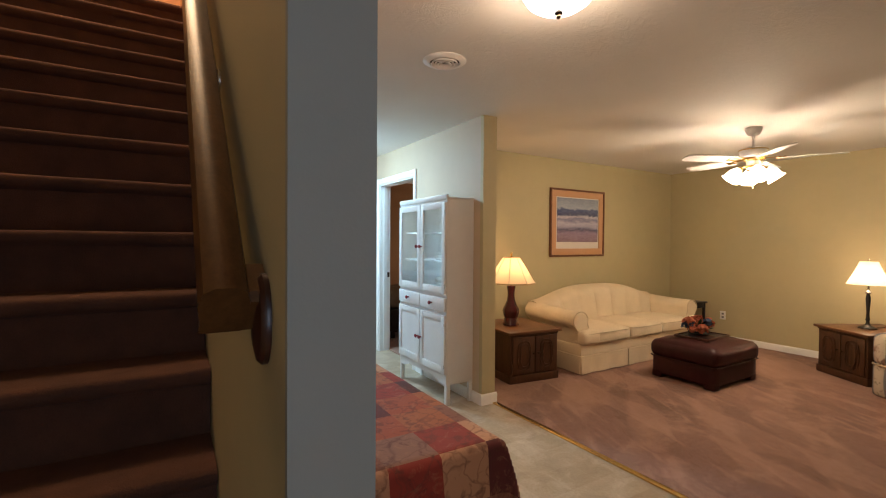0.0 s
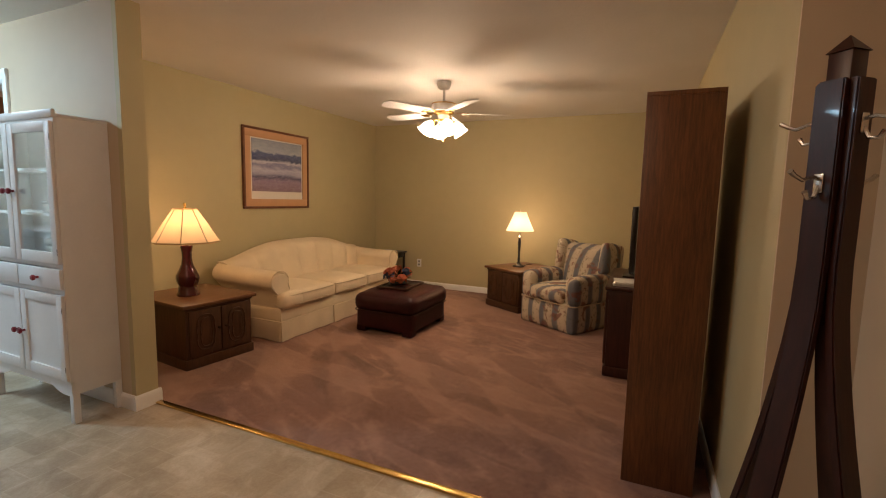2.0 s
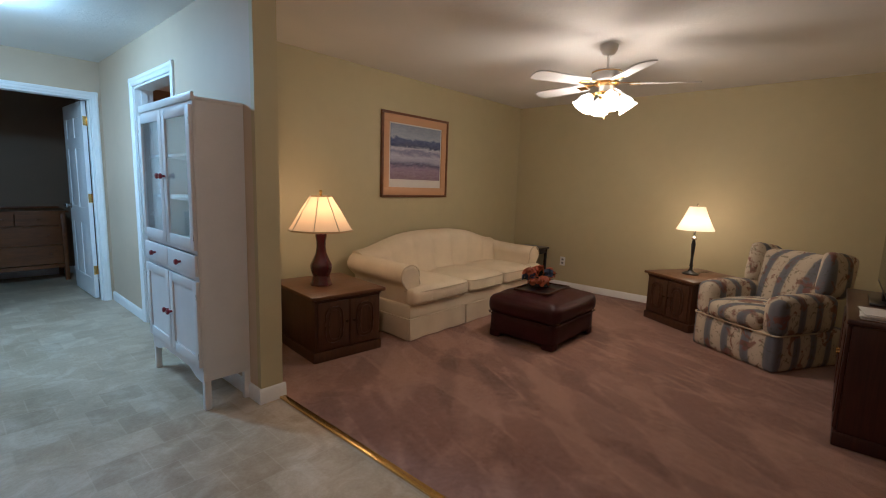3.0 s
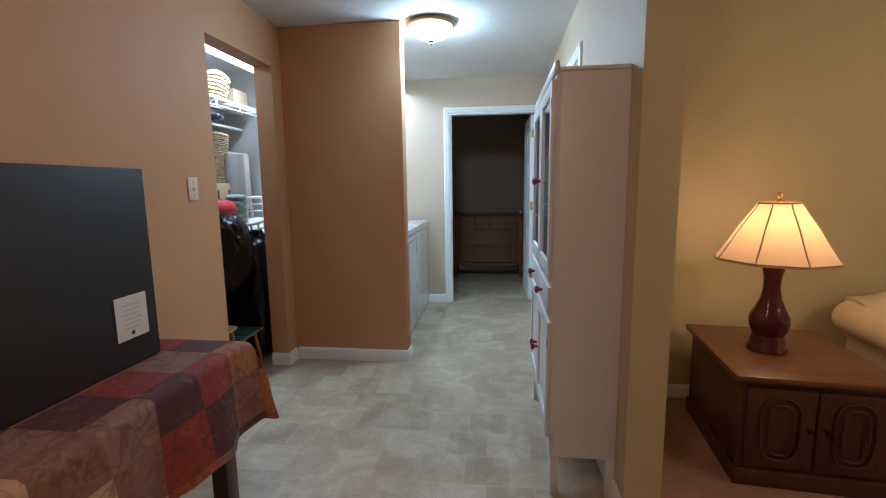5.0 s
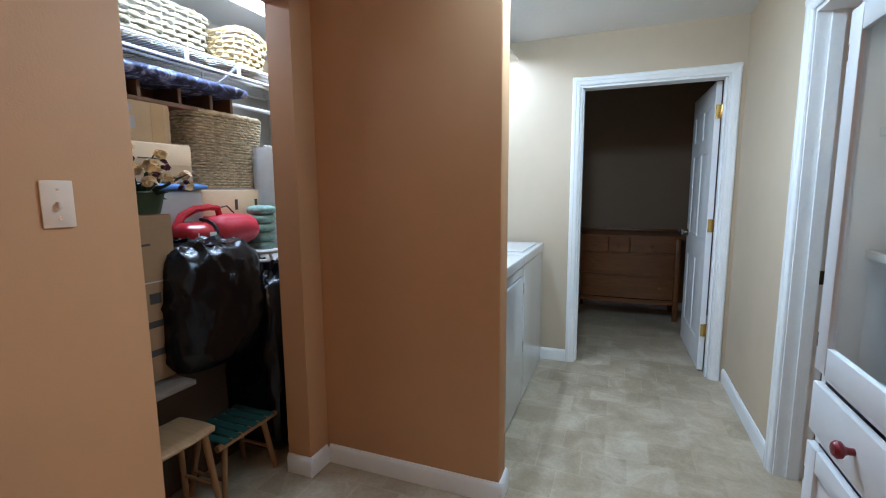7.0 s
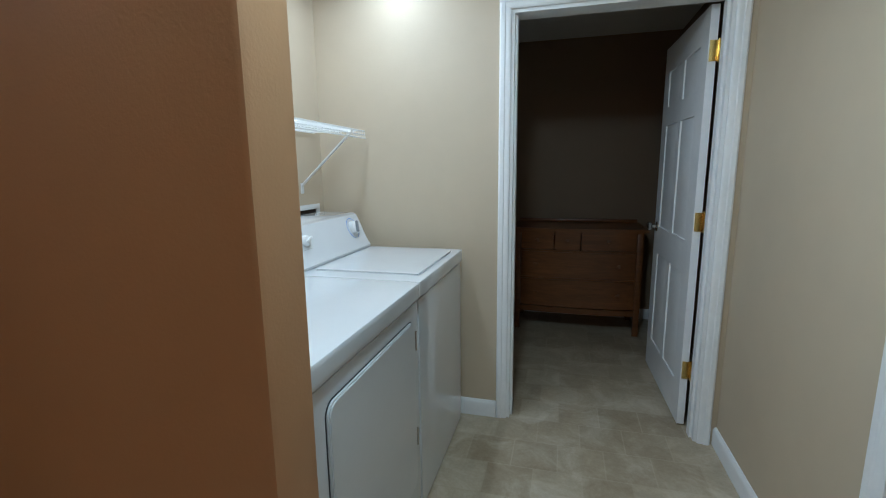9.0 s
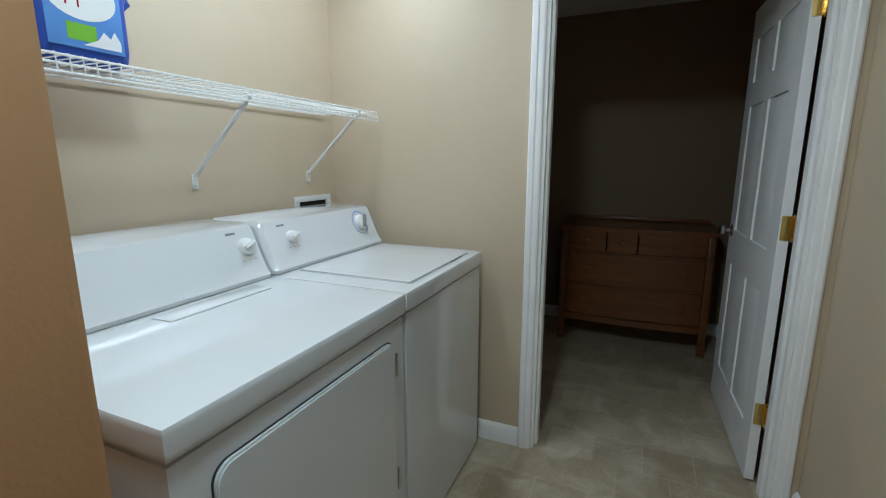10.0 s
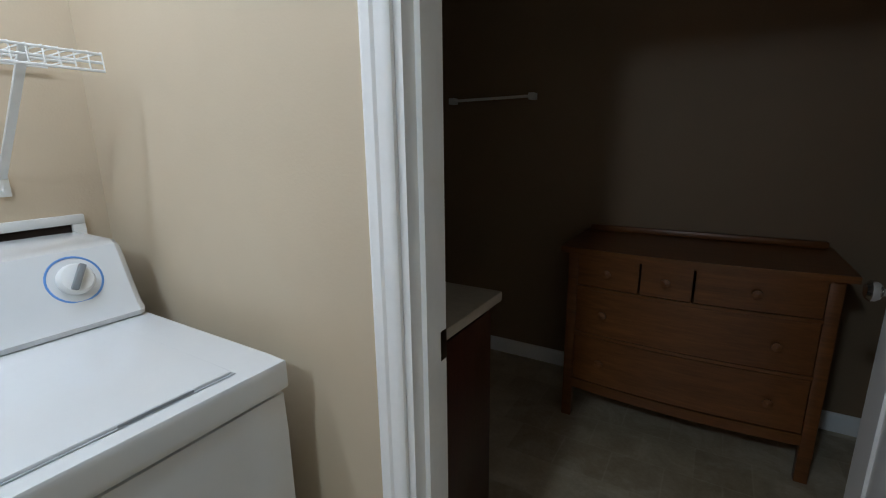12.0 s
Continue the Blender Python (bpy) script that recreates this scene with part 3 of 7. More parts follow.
setting("wall_stair", LAMPLIT_WALL, [(0.735, 0.608, 0, 0.785, 3.78, UP), (0.69, 3.40, 0, 0.735, 3.78, UP), (0.66, 3.78, 2.095, 0.785, 4.475, UP), (0.66, 4.475, 0, 0.785, 4.61, UP)], "tan wall between stairs and dining area, lamplight's orange in its colour", "wall")
setting("wall_stair_inner", LIVING_WALL, [(0.69, 0.608, 0, 0.735, 3.40, UP)], "khaki painted stairwell side of the wall", "wall")
setting("wall_end_trim", GREY_PAINT, [(0.69, 0.598, 0, 0.785, 0.608, H)], "pale grey painted end of the stair wall", "trim")
setting("wall_stair_west", LIVING_WALL, [(-0.40, -1.85, 0, -0.28, 4.4, UP)], "tan painted stairwell wall", "wall")
setting("wall_stair_top", LAMPLIT_WALL, [(-0.40, 4.4, H + 0.12, 0.66, 4.5, UP)], "tan wall at the stair head, lamplight's orange in its colour", "wall")
setting("wall_closet", CLOSET_WALL, [(-0.52, 3.40, 0, -0.42, 5.75, H), (-0.52, 5.65, 0, 0.645, 5.75, H), (-0.28, 3.33, 0, 0.69, 3.40, 2.33)], "white painted closet walls", "wall")
setting("wall_back_room", SHADED_WALL, [(0.1, 8.25, 0, 3.02, 8.37, H), (2.90, 6.46, 0, 3.02, 8.25, H), (0.5, 6.46, 0, 0.62, 8.25, H)], "back room walls with shade put into their dark brown colour", "wall")
setting("wall_bedroom", SHADED_WALL, [(2.905, 7.4, 0, 6.2, 7.5, H), (6.0, 4.32, 0, 6.1, 7.4, H)], "plain side room walls darkened in colour for shade", "wall")
setting("ceiling", CEILING, [(0.775, -0.32, H, 7.22, 9.0, H + 0.12), (-1.4, 4.5, H, 0.775, 9.0, H + 0.12), (-1.4, 3.3, H, -0.4, 4.5, H + 0.12), (-0.4, -1.85, H, 0.775, 0.6, H + 0.12), (0.775, -1.85, H, 1.02, -0.32, H + 0.12), (-0.28, 3.4, H, 0.66, 4.5, H + 0.12)], "white stomp textured plaster ceiling", "ceiling")
setting("ceiling_upper", CEILING, [(-0.5, -0.4, UP, 0.9, 4.6, UP + 0.1), (-0.4, 0.5, H + 0.12, 0.69, 0.6, UP)], "white ceiling over the stairwell", "ceiling")
# unseen walls, added to close off the space round the fill light
setting("wall_behind_stairs", LAMPLIT_WALL, [(-0.40, -1.95, 0, 1.02, -1.85, H), (0.90, -1.85, 0, 1.02, -0.32, H)], "unseen tan walls added to enclose the space behind the stairs", "wall")
setting("threshold_strip", BRASS, [(2.885, 0.02, 0.0, 2.925, 3.11, 0.012)], "brass carpet edge strip between vinyl and carpet", "trim", 0.004)

# ---- trim, doors and stairs ----
def baseboard(name, runs, label="white painted baseboard along the wall"):
    """Runs (x0, y0, x1, y1, nx, ny): a line on a wall's face and the way that it faces."""
    bm = bmesh.new()
    for x0, y0, x1, y1, nx, ny in runs:
        prof = [(0, 0), (0.015, 0), (0.015, 0.070), (0.011, 0.082), (0.005, 0.090), (0, 0.090)]
        d = Vector((x1 - x0, y1 - y0, 0))
        n = Vector((nx, ny, 0))
        prism(bm, prof, 0, d.length, lambda u, v, w, d=d.normalized(), n=n, x0=x0, y0=y0: tuple(Vector((x0, y0, v)) + n * u + d * w))
    return tagged(mesh_ob(name, bm, TRIM, 30), label, "baseboard", kind="structure")


baseboard("baseboard_living", [(7.10, 0.02, 7.10, 4.20, -1, 0), (2.915, 4.20, 7.10, 4.20, 0, -1), (2.915, 3.12, 2.915, 4.185, 1, 0), (2.81, 0.02, 7.085, 0.02, 0, 1)])
baseboard("baseboard_pier", [(2.765, 3.12, 2.93, 3.12, 0, -1), (2.78, 3.12, 2.78, 4.27, -1, 0), (2.78, 5.33, 2.78, 6.34, -1, 0)], "white painted baseboard round the wall end")
baseboard("baseboard_hall", [(0.80, 4.61, 1.66, 4.61, 0, -1), (1.645, 4.61, 1.645, 4.725, 1, 0), (0.755, 6.34, 1.722, 6.34, 0, -1), (0.785, 0.60, 0.785, 3.78, 1, 0), (0.785, 4.475, 0.785, 4.595, 1, 0)])
baseboard("baseboard_closet", [(0.66, 4.475, 0.80, 4.475, 0, -1)])
baseboard("baseboard_dining", [(0.775, -0.20, 2.81, -0.20, 0, 1), (2.81, -0.185, 2.81, 0.035, -1, 0)])
baseboard("baseboard_back_room", [(0.62, 8.25, 2.90, 8.25, 0, -1), (2.90, 6.46, 2.90, 8.235, -1, 0)])


def casing(name, width, height, depth, label, wide=0.066):
    """A doorway's lining in local space: opening from x 0 to width, wall face at y 0, wall back at y depth."""
    root = thing(name, (0, 0, 0), label, "door frame")
    root["kind"] = "structure"
    prof = [(0, 0), (0, 0.008), (0.004, 0.011), (0.014, 0.013), (0.030, 0.014), (0.036, 0.018), (0.055, 0.019), (0.064, 0.014), (0.066, 0)]
    prof = [(u * wide / 0.066, v) for u, v in prof]
    for side, y, f in (("front", 0, -1), ("back", depth, 1)):
        for nm, s, x in (("jamb_casing", -1, 0.004), ("jamb_casing", 1, width - 0.004)):
            bm = bmesh.new()
            prism(bm, prof, 0, height + wide - 0.002, lambda u, v, w: (x + s * u, y + f * v, w))
            part(nm, bm, TRIM, root, smooth=30)
        bm = bmesh.new()
        prism(bm, prof, 0.004 - wide, width - 0.004 + wide, lambda u, v, w: (w, y + f * (v + 0.001), height - 0.004 + u))
        part("head_casing", bm, TRIM, root, smooth=30)
    for x0, x1 in ((-0.002, 0.018), (width - 0.018, width + 0.002)):
        bm = bmesh.new()
        box(bm, x0, 0.002, 0, x1, depth - 0.002, height)
        xs = (x1, x1 + 0.011) if x0 < 0 else (x0 - 0.011, x0)
        box(bm, xs[0], depth - 0.085, 0, xs[1], depth - 0.040, height - 0.02)
        part("jamb", bm, TRIM, root)
    boxes("head_jamb", TRIM, root, [(0.018, 0.002, height - 0.020, width - 0.018, depth - 0.002, height)])
    return root


df1 = casing("door_frame_1", 0.928, 2.045, 0.12, "white moulded door casing round the open doorway", 0.056)
df1.matrix_basis = pose(1.774, 6.34, 0)
df2 = casing("door_frame_2", 0.91, 2.04, 0.135, "white moulded casing of the side room doorway")
df2.matrix_basis = pose(2.78, 5.26, 0, 0, 0, -90)
boxes("strike_plate", DARK_STEEL, df2, [(0.018, 0.098, 0.905, 0.0205, 0.128, 0.965)], 0.0008, "dark bronze strike plate")
boxes("strike_plate", DARK_STEEL, df1, [(0.018, 0.085, 0.905, 0.0205, 0.116, 0.965)], 0.0008, "dark bronze strike plate")


def six_panel_door():
    """A white moulded door 0.84 wide in local space, hinged at x 0, its face at y 0."""
    root = thing("door_1", (0, 0, 0), "white six panel door standing open with brass hinges", "door")
    root["kind"] = "structure"
    W, HT, T = 0.80, 2.01, 0.035
    cols = [(0.115, 0.375), (0.435, 0.69)]
    rows = [(0.20, 0.77), (0.94, 1.55), (1.66, 1.86)]
    bm = bmesh.new()
    box(bm, 0, 0.008, 0, W, T - 0.008, HT)
    xs = [0, cols[0][0], cols[0][1], cols[1][0], cols[1][1], W]
    for x0, x1 in ((xs[0], xs[1]), (xs[2], xs[3]), (xs[4], xs[5])):
        for y0, y1 in ((0, 0.008), (T - 0.008, T)):
            box(bm, x0, y0, 0, x1, y1, HT)
    zs = [0, rows[0][0], rows[0][1], rows[1][0], rows[1][1], rows[2][0], rows[2][1], HT]
    for z0, z1 in zip(zs[::2], zs[1::2]):
        for c in cols:
            for y0, y1 in ((0, 0.008), (T - 0.008, T)):
                box(bm, c[0], y0, z0, c[1], y1, z1)
    part("slab", bm, TRIM, root)
    for c in cols:
        for r in rows:
            bm = bmesh.new()
            for y, f in ((0.008, -1), (T - 0.008, 1)):
                o = [(c[0] + 0.006, r[0] + 0.006), (c[1] - 0.006, r[0] + 0.006), (c[1] - 0.006, r[1] - 0.006), (c[0] + 0.006, r[1] - 0.006)]
                i = [(c[0] + 0.035, r[0] + 0.035), (c[1] - 0.035, r[0] + 0.035), (c[1] - 0.035, r[1] - 0.035), (c[0] + 0.035, r[1] - 0.035)]
                a = [bm.verts.new((u, y, w)) for u, w in o]
                b = [bm.verts.new((u, y + f * 0.006, w)) for u, w in i]
                bm.faces.new(b)
                for k in range(4):
                    bm.faces.new((a[k], a[(k + 1) % 4], b[(k + 1) % 4], b[k]))
            bmesh.ops.recalc_face_normals(bm, faces=bm.faces[:])
            part("panel", bm, TRIM, root, smooth=20)
    for y, f in ((0, -1), (T, 1)):
        bm = bmesh.new()
        lathe(bm, [(0.031, 0), (0.031, 0.004), (0.022, 0.008), (0.011, 0.012), (0.010, 0.030), (0.020, 0.036), (0.027, 0.046), (0.027, 0.055), (0.018, 0.064), (0.001, 0.066)], 20)
        bmesh.ops.transform(bm, matrix=Matrix.Translation((W - 0.065, y, 0.935)) @ Matrix.Rotation(radians(90 * -f), 4, "X"), verts=bm.verts[:])
        part("knob", bm, CHROME, root, "brushed nickel door knob")
    for z in (0.25, 1.00, 1.77):
        bm = bmesh.new()
        box(bm, -0.004, -0.003, z, 0.004, 0.030, z + 0.09)
        box(bm, -0.034, -0.004, z, 0.030, -0.001, z + 0.09, 0.0008)
        for k in range(5):
            rod(bm, (-0.002, -0.008, z + k * 0.018), (-0.002, -0.008, z + k * 0.018 + 0.0165), 0.0065)
        rod(bm, (-0.002, -0.008, z - 0.006), (-0.002, -0.008, z + 0.096), 0.004)
        for hx in (-0.022, 0.018):
            for hz in (0.018, 0.045, 0.072):
                rod(bm, (hx, -0.0055, z + hz), (hx, -0.003, z + hz), 0.004, sides=8)
        part("hinge", bm, BRASS, root, "polished brass hinge")
    return root


six_panel_door().matrix_basis = pose(2.674, 6.475, 0.012, 0, 0, 91.5)

# carpeted stairs
stairs = thing("staircase", (0.18, 0.72, 0), "dark brown carpeted straight staircase between walls", "staircase")
RISE, RUN = 0.197, 0.215
for k in range(15):
    y, z = k * RUN, (k + 1) * RISE
    prof = [(y + 0.03, 0.0 if k == 0 else z - RISE - 0.02), (y + 0.026, z - 0.052), (y + 0.008, z - 0.046), (y - 0.004, z - 0.034), (y - 0.008, z - 0.020), (y - 0.003, z - 0.007), (y + 0.010, z), (y + RUN + 0.03, z - 0.002), (y + RUN + 0.03, z - RISE - 0.02)]
    bm = bmesh.new()
    n = 14
    rings = []
    for j in range(n + 1):
        x = -0.46 + 0.968 * j / n
        sag = [0.005 * noise.noise(Vector((x * 4, k * 3.1, i * 0.5))) for i in range(len(prof))]
        rings.append([bm.verts.new((x, p + s, w + s * 0.8)) for (p, w), s in zip(prof, sag)])
    for a, b in zip(rings, rings[1:]):
        for i in range(len(prof)):
            bm.faces.new((a[i], a[(i + 1) % len(prof)], b[(i + 1) % len(prof)], b[i]))
    bmesh.ops.recalc_face_normals(bm, faces=bm.faces[:])
    part("step", bm, STAIR_CARPET, stairs, smooth=60)

rail = thing("handrail", (0.642, 0.695, 0.095), "varnished wooden handrail on the stair wall", "handrail")
bm = bmesh.new()
sl = RISE / RUN
prof = [(-0.020, -0.030), (0.020, -0.030), (0.024, -0.012), (0.027, 0.010), (0.022, 0.027), (0.010, 0.034), (-0.010, 0.034), (-0.022, 0.027), (-0.027, 0.010), (-0.024, -0.012)]
prism(bm, prof, 0.0, 3.1, lambda u, v, w: (u, w - 0.81 * v, 1.175 + 0.885 * v + w * sl))
part("rail", bm, RAIL_WOOD, rail)
bm = bmesh.new()
prism(bm, [(0.002, -0.028), (0.045, -0.028), (0.045, 0.016), (0.010, 0.020), (0.002, 0.014)], -0.024, 0.046, lambda u, v, w: (w, u - 0.81 * v, 1.172 + 0.885 * v + u * sl))
part("rail_return", bm, RAIL_WOOD, rail)
bm = bmesh.new()
lathe(bm, [(0.046, 0), (0.046, 0.006), (0.042, 0.011), (0.030, 0.014), (0.001, 0.015)], 28)
bmesh.ops.transform(bm, matrix=Matrix.Translation((0.0475, 0.018, 1.162)) @ Matrix.Rotation(radians(-90), 4, "Y") @ Matrix.Diagonal((1.2, 0.85, 1, 1)), verts=bm.verts[:])
part("rosette", bm, MAHOGANY, rail, "dark oval wooden rosette")
for w in (0.62, 1.7):
    bm = bmesh.new()
    pipe(bm, [(0.05, w, 1.06 + w * sl), (0.012, w, 1.07 + w * sl), (0.0, w, 1.09 + w * sl), (0.0, w, 1.14 + w * sl)], 0.006)
    rod(bm, (0.0495, w, 1.06 + w * sl), (0.042, w, 1.06 + w * sl), 0.028, sides=20)
    part("bracket", bm, CHROME, rail, "steel rail bracket")


# fixtures on walls and ceiling
def dome_light(x, y, label):
    t = thing("ceiling_light", (x, y, H), label, "ceiling light", group="flush dome lights")
    bm = bmesh.new()
    lathe(bm, [(0.05, 0.0), (0.155, 0.0), (0.165, -0.010), (0.160, -0.024), (0.148, -0.030), (0.14, -0.028)], 36)
    part("base_ring", bm, plain("antique_bronze_rim", (0.34, 0.22, 0.12), 0.35, 0.8), t)
    bm = bmesh.new()
    lathe(bm, [(0.148, -0.026), (0.145, -0.045), (0.125, -0.075), (0.092, -0.098), (0.05, -0.112), (0.012, -0.116), (0.001, -0.116)], 36)
    g = part("glass_bowl", bm, DOME_GLOW, t, "lit frosted alabaster bowl")
    g.visible_shadow = False
    bm = bmesh.new()
    lathe(bm, [(0.001, -0.112), (0.014, -0.116), (0.018, -0.124), (0.010, -0.132), (0.012, -0.139), (0.001, -0.148)], 16)
    f = part("finial", bm, DARK_STEEL, t)
    f.visible_shadow = True


dome_light(1.92, 1.45, "lit flush dome ceiling light over the dining area")
dome_light(1.84, 4.70, "lit flush dome ceiling light in the hall")

vent = thing("ceiling_vent", (1.94, 2.36, H), "round white ceiling air vent with dark slots", "air vent")
bm = bmesh.new()
lathe(bm, [(0.125, 0), (0.125, -0.004), (0.105, -0.014), (0.088, -0.016), (0.085, -0.004), (0.088, -0.002)], 32)
part("rim", bm, TRIM, vent)
for r in (0.07, 0.05, 0.03):
    bm = bmesh.new()
    lathe(bm, [(r, -0.004), (r + 0.010, -0.022), (r + 0.006, -0.024), (r - 0.006, -0.006)], 28)
    part("ring", bm, TRIM, vent)
# a flat black disc paints the darkness inside the duct
bm = bmesh.new()
lathe(bm, [(0.086, -0.002), (0.001, -0.002)], 28)
part("duct", bm, MATTE_BLACK, vent, "flat black disc for the shaded duct opening")

sw = thing("light_switch", (0.785, 3.582, 1.29), "white toggle light switch, lamplight's tint in its colour, on the tan wall", "light switch")
bm = bmesh.new()
box(bm, 0.0005, -0.036, -0.058, 0.006, 0.036, 0.058, 0.003)
part("plate", bm, WARM_LIT_PLASTIC, sw)
bm = bmesh.new()
box(bm, 0.004, -0.005, -0.010, 0.016, 0.005, 0.006, 0.0015)
part("toggle", bm, WARM_LIT_PLASTIC, sw)
for z in (-0.034, 0.034):
    bm = bmesh.new()
    rod(bm, (0.0055, 0, z), (0.0072, 0, z), 0.0035)
    part("screw", bm, CHROME, sw)
out = thing("wall_outlet", (7.10, 3.42, 0.36), "white duplex wall outlet above the baseboard", "outlet")
boxes("plate", PLASTIC, out, [(-0.006, -0.036, -0.058, -0.0005, 0.036, 0.058)], 0.002)
boxes("socket", GREY_PLASTIC, out, [(-0.0075, -0.014, 0.010, -0.0055, 0.014, 0.036), (-0.0075, -0.014, -0.036, -0.0055, 0.014, -0.010)], 0.0008)

# ---- living room ----
def arch(x):
    """Height of the sofa's camel back along its length, -1 to 1."""
    return 0.665 + 0.150 * (0.5 + 0.5 * math.cos(math.pi * min(1, abs(x) ** 1.7)))


def build_sofa():
    t = thing("sofa", (4.10, 3.27, 0.008), "cream camelback sofa with rolled arms and pleated skirt", "sofa")
    L, D = 2.22, 0.86
    bm = bmesh.new()
    rounded(bm, 0.06, 0.03, 0.15, L - 0.06, D - 0.04, 0.30, 0.03, (0, 0.005, 0))
    part("seat_frame", bm, CREAM, t)
    cw = (L - 0.46) / 3
    for k in range(3):
        x = 0.23 + k * cw
        bm = bmesh.new()
        rounded(bm, x + 0.004, -0.005, 0.285, x + cw - 0.004, 0.66, 0.425, 0.045, (0.0, 0.012, 0.030), 9)
        if k != 1:
            # the outer cushions run round the front of the arms
            xa, xb = (0.055, x + 0.10) if k == 0 else (x + cw - 0.10, L - 0.055)
            rounded(bm, xa, -0.008, 0.288, xb, 0.095, 0.430, 0.040, (0.0, 0.012, 0.012), 7)
        c = part("seat_cushion", bm, CREAM, t)
        bm = bmesh.new()
        x, cw = (0.055, cw + x - 0.055) if k == 0 else ((x, L - 0.055 - x) if k == 2 else (x, cw))
        for z in (0.405, 0.315):
            pipe(bm, [(x + 0.02, 0.12, z), (x + 0.012, 0.03, z), (x + 0.03, 0.002, z)] + [(x + 0.03 + (cw - 0.06) * j / 8, -0.006 - 0.010 * math.sin(math.pi * j / 8), z) for j in range(1, 8)] + [(x + cw - 0.03, 0.002, z), (x + cw - 0.012, 0.03, z), (x + cw - 0.02, 0.12, z)], 0.005, 6)
        part("piping", bm, PIPING, c)
        cw = (L - 0.46) / 3
    # channelled back, fanning out upwards
    bm = bmesh.new()
    nu, nv = 96, 14
    front, rear = [], []
    for i in range(nu + 1):
        u = -1 + 2 * i / nu
        fr, re = [], []
        for j in range(nv + 1):
            v = j / nv
            x = L / 2 + u * (L / 2 - 0.17 + 0.11 * v)
            top = arch(u)
            z = 0.34 + (top - 0.34) * v
            flute = abs(math.sin(math.pi * 3.5 * u + math.pi / 2)) ** 0.35
            edge = math.sqrt(max(0, 1 - max(0, (v - 0.75) / 0.25) ** 2))
            fr.append(bm.verts.new((x, 0.74 - 0.16 * (1 - 0.55 * v) - 0.045 * flute * edge + 0.07 * (1 - edge), z)))
            re.append(bm.verts.new((x, D - 0.015 - 0.03 * (1 - edge), z)))
        front.append(fr)
        rear.append(re)
    for g, s in ((front, 1), (rear, -1)):
        for i in range(nu):
            for j in range(nv):
                f = (g[i][j], g[i + 1][j], g[i + 1][j + 1], g[i][j + 1])
                bm.faces.new(f if s > 0 else f[::-1])
    for i in range(nu):
        bm.faces.new((front[i][nv], front[i + 1][nv], rear[i + 1][nv], rear[i][nv]))
        bm.faces.new((rear[i][0], rear[i + 1][0], front[i + 1][0], front[i][0]))
    for j in range(nv):
        bm.faces.new((rear[0][j], front[0][j], front[0][j + 1], rear[0][j + 1]))
        bm.faces.new((front[nu][j], rear[nu][j], rear[nu][j + 1], front[nu][j + 1]))
    part("backrest", bm, CREAM, t, smooth=50)
    # rolled arms
    for s in (-1, 1):
        bm = bmesh.new()
        prof = [(0.02, 0.15), (0.17, 0.15), (0.172, 0.45)]
        for k in range(15):
            a = radians(-20 + 250 * k / 14)
            prof.append((0.056 + 0.106 * math.cos(a), 0.536 + 0.090 * math.sin(a)))
        prof += [(0.035, 0.42)]
        secs = [(0.075, 0.955), (0.10, 1.0), (0.34, 1.0), (0.58, 1.025), (0.80, 1.06)]
        rings = []
        for y, f in secs:
            rings.append([bm.verts.new(((L / 2 + s * (L / 2 - 0.045 - ((u - 0.085) * f + 0.085))), y, 0.15 + (w - 0.15) * f)) for u, w in prof])
        for a, b in zip(rings, rings[1:]):
            for i in range(len(prof)):
                bm.faces.new((a[i], a[(i + 1) % len(prof)], b[(i + 1) % len(prof)], b[i]))
        bm.faces.new(rings[0])
        bm.faces.new(rings[-1])
        bmesh.ops.recalc_face_normals(bm, faces=bm.faces[:])
        a = part("arm", bm, CREAM, t, smooth=50)
        bm = bmesh.new()
        pipe(bm, [(L / 2 + s * (L / 2 - 0.045 - u), 0.077, w) for u, w in prof[2:-1]], 0.006, 6)
        part("piping", bm, PIPING, a)
    # skirt with kick pleats
    for nm, x0, x1, y0, y1 in (("front", 0.03, 0.76, 0.0, 0.014), ("front", 0.775, 1.44, 0.0, 0.014), ("front", 1.455, L - 0.03, 0.0, 0.014), ("side", 0.028, 0.042, 0.014, D - 0.03), ("side", L - 0.042, L - 0.028, 0.014, D - 0.03)):
        bm = bmesh.new()
        n = 24
        rows = []
        for j in range(n + 1):
            f = j / n
            x, y = x0 + (x1 - x0) * f, y0
            if nm == "side":
                x, y = x0, y0 + (y1 - y0) * f
            wv = 0.006 * math.sin(f * 17) + 0.010 * max(0, 1 - min(f, 1 - f) * 12)
            out = (0, -1) if nm == "front" else ((-1, 0) if x0 < 1 else (1, 0))
            th = 0.014
            rows.append([bm.verts.new((x + out[0] * d * k, y + out[1] * d * k, z)) for z, d in ((0.185, 0.0), (0.10, 0.5), (0.008, 1.0)) for k in (wv,)] +
                        [bm.verts.new((x - out[0] * th, y - out[1] * th, z)) for z in (0.008, 0.185)])
        for a, b in zip(rows, rows[1:]):
            for i in range(5):
                bm.faces.new((a[i], a[(i + 1) % 5], b[(i + 1) % 5], b[i]))
        bm.faces.new(rows[0])
        bm.faces.new(rows[-1][::-1])
        bmesh.ops.recalc_face_normals(bm, faces=bm.faces[:])
        part("skirt", bm, CREAM, t, smooth=40)


build_sofa()


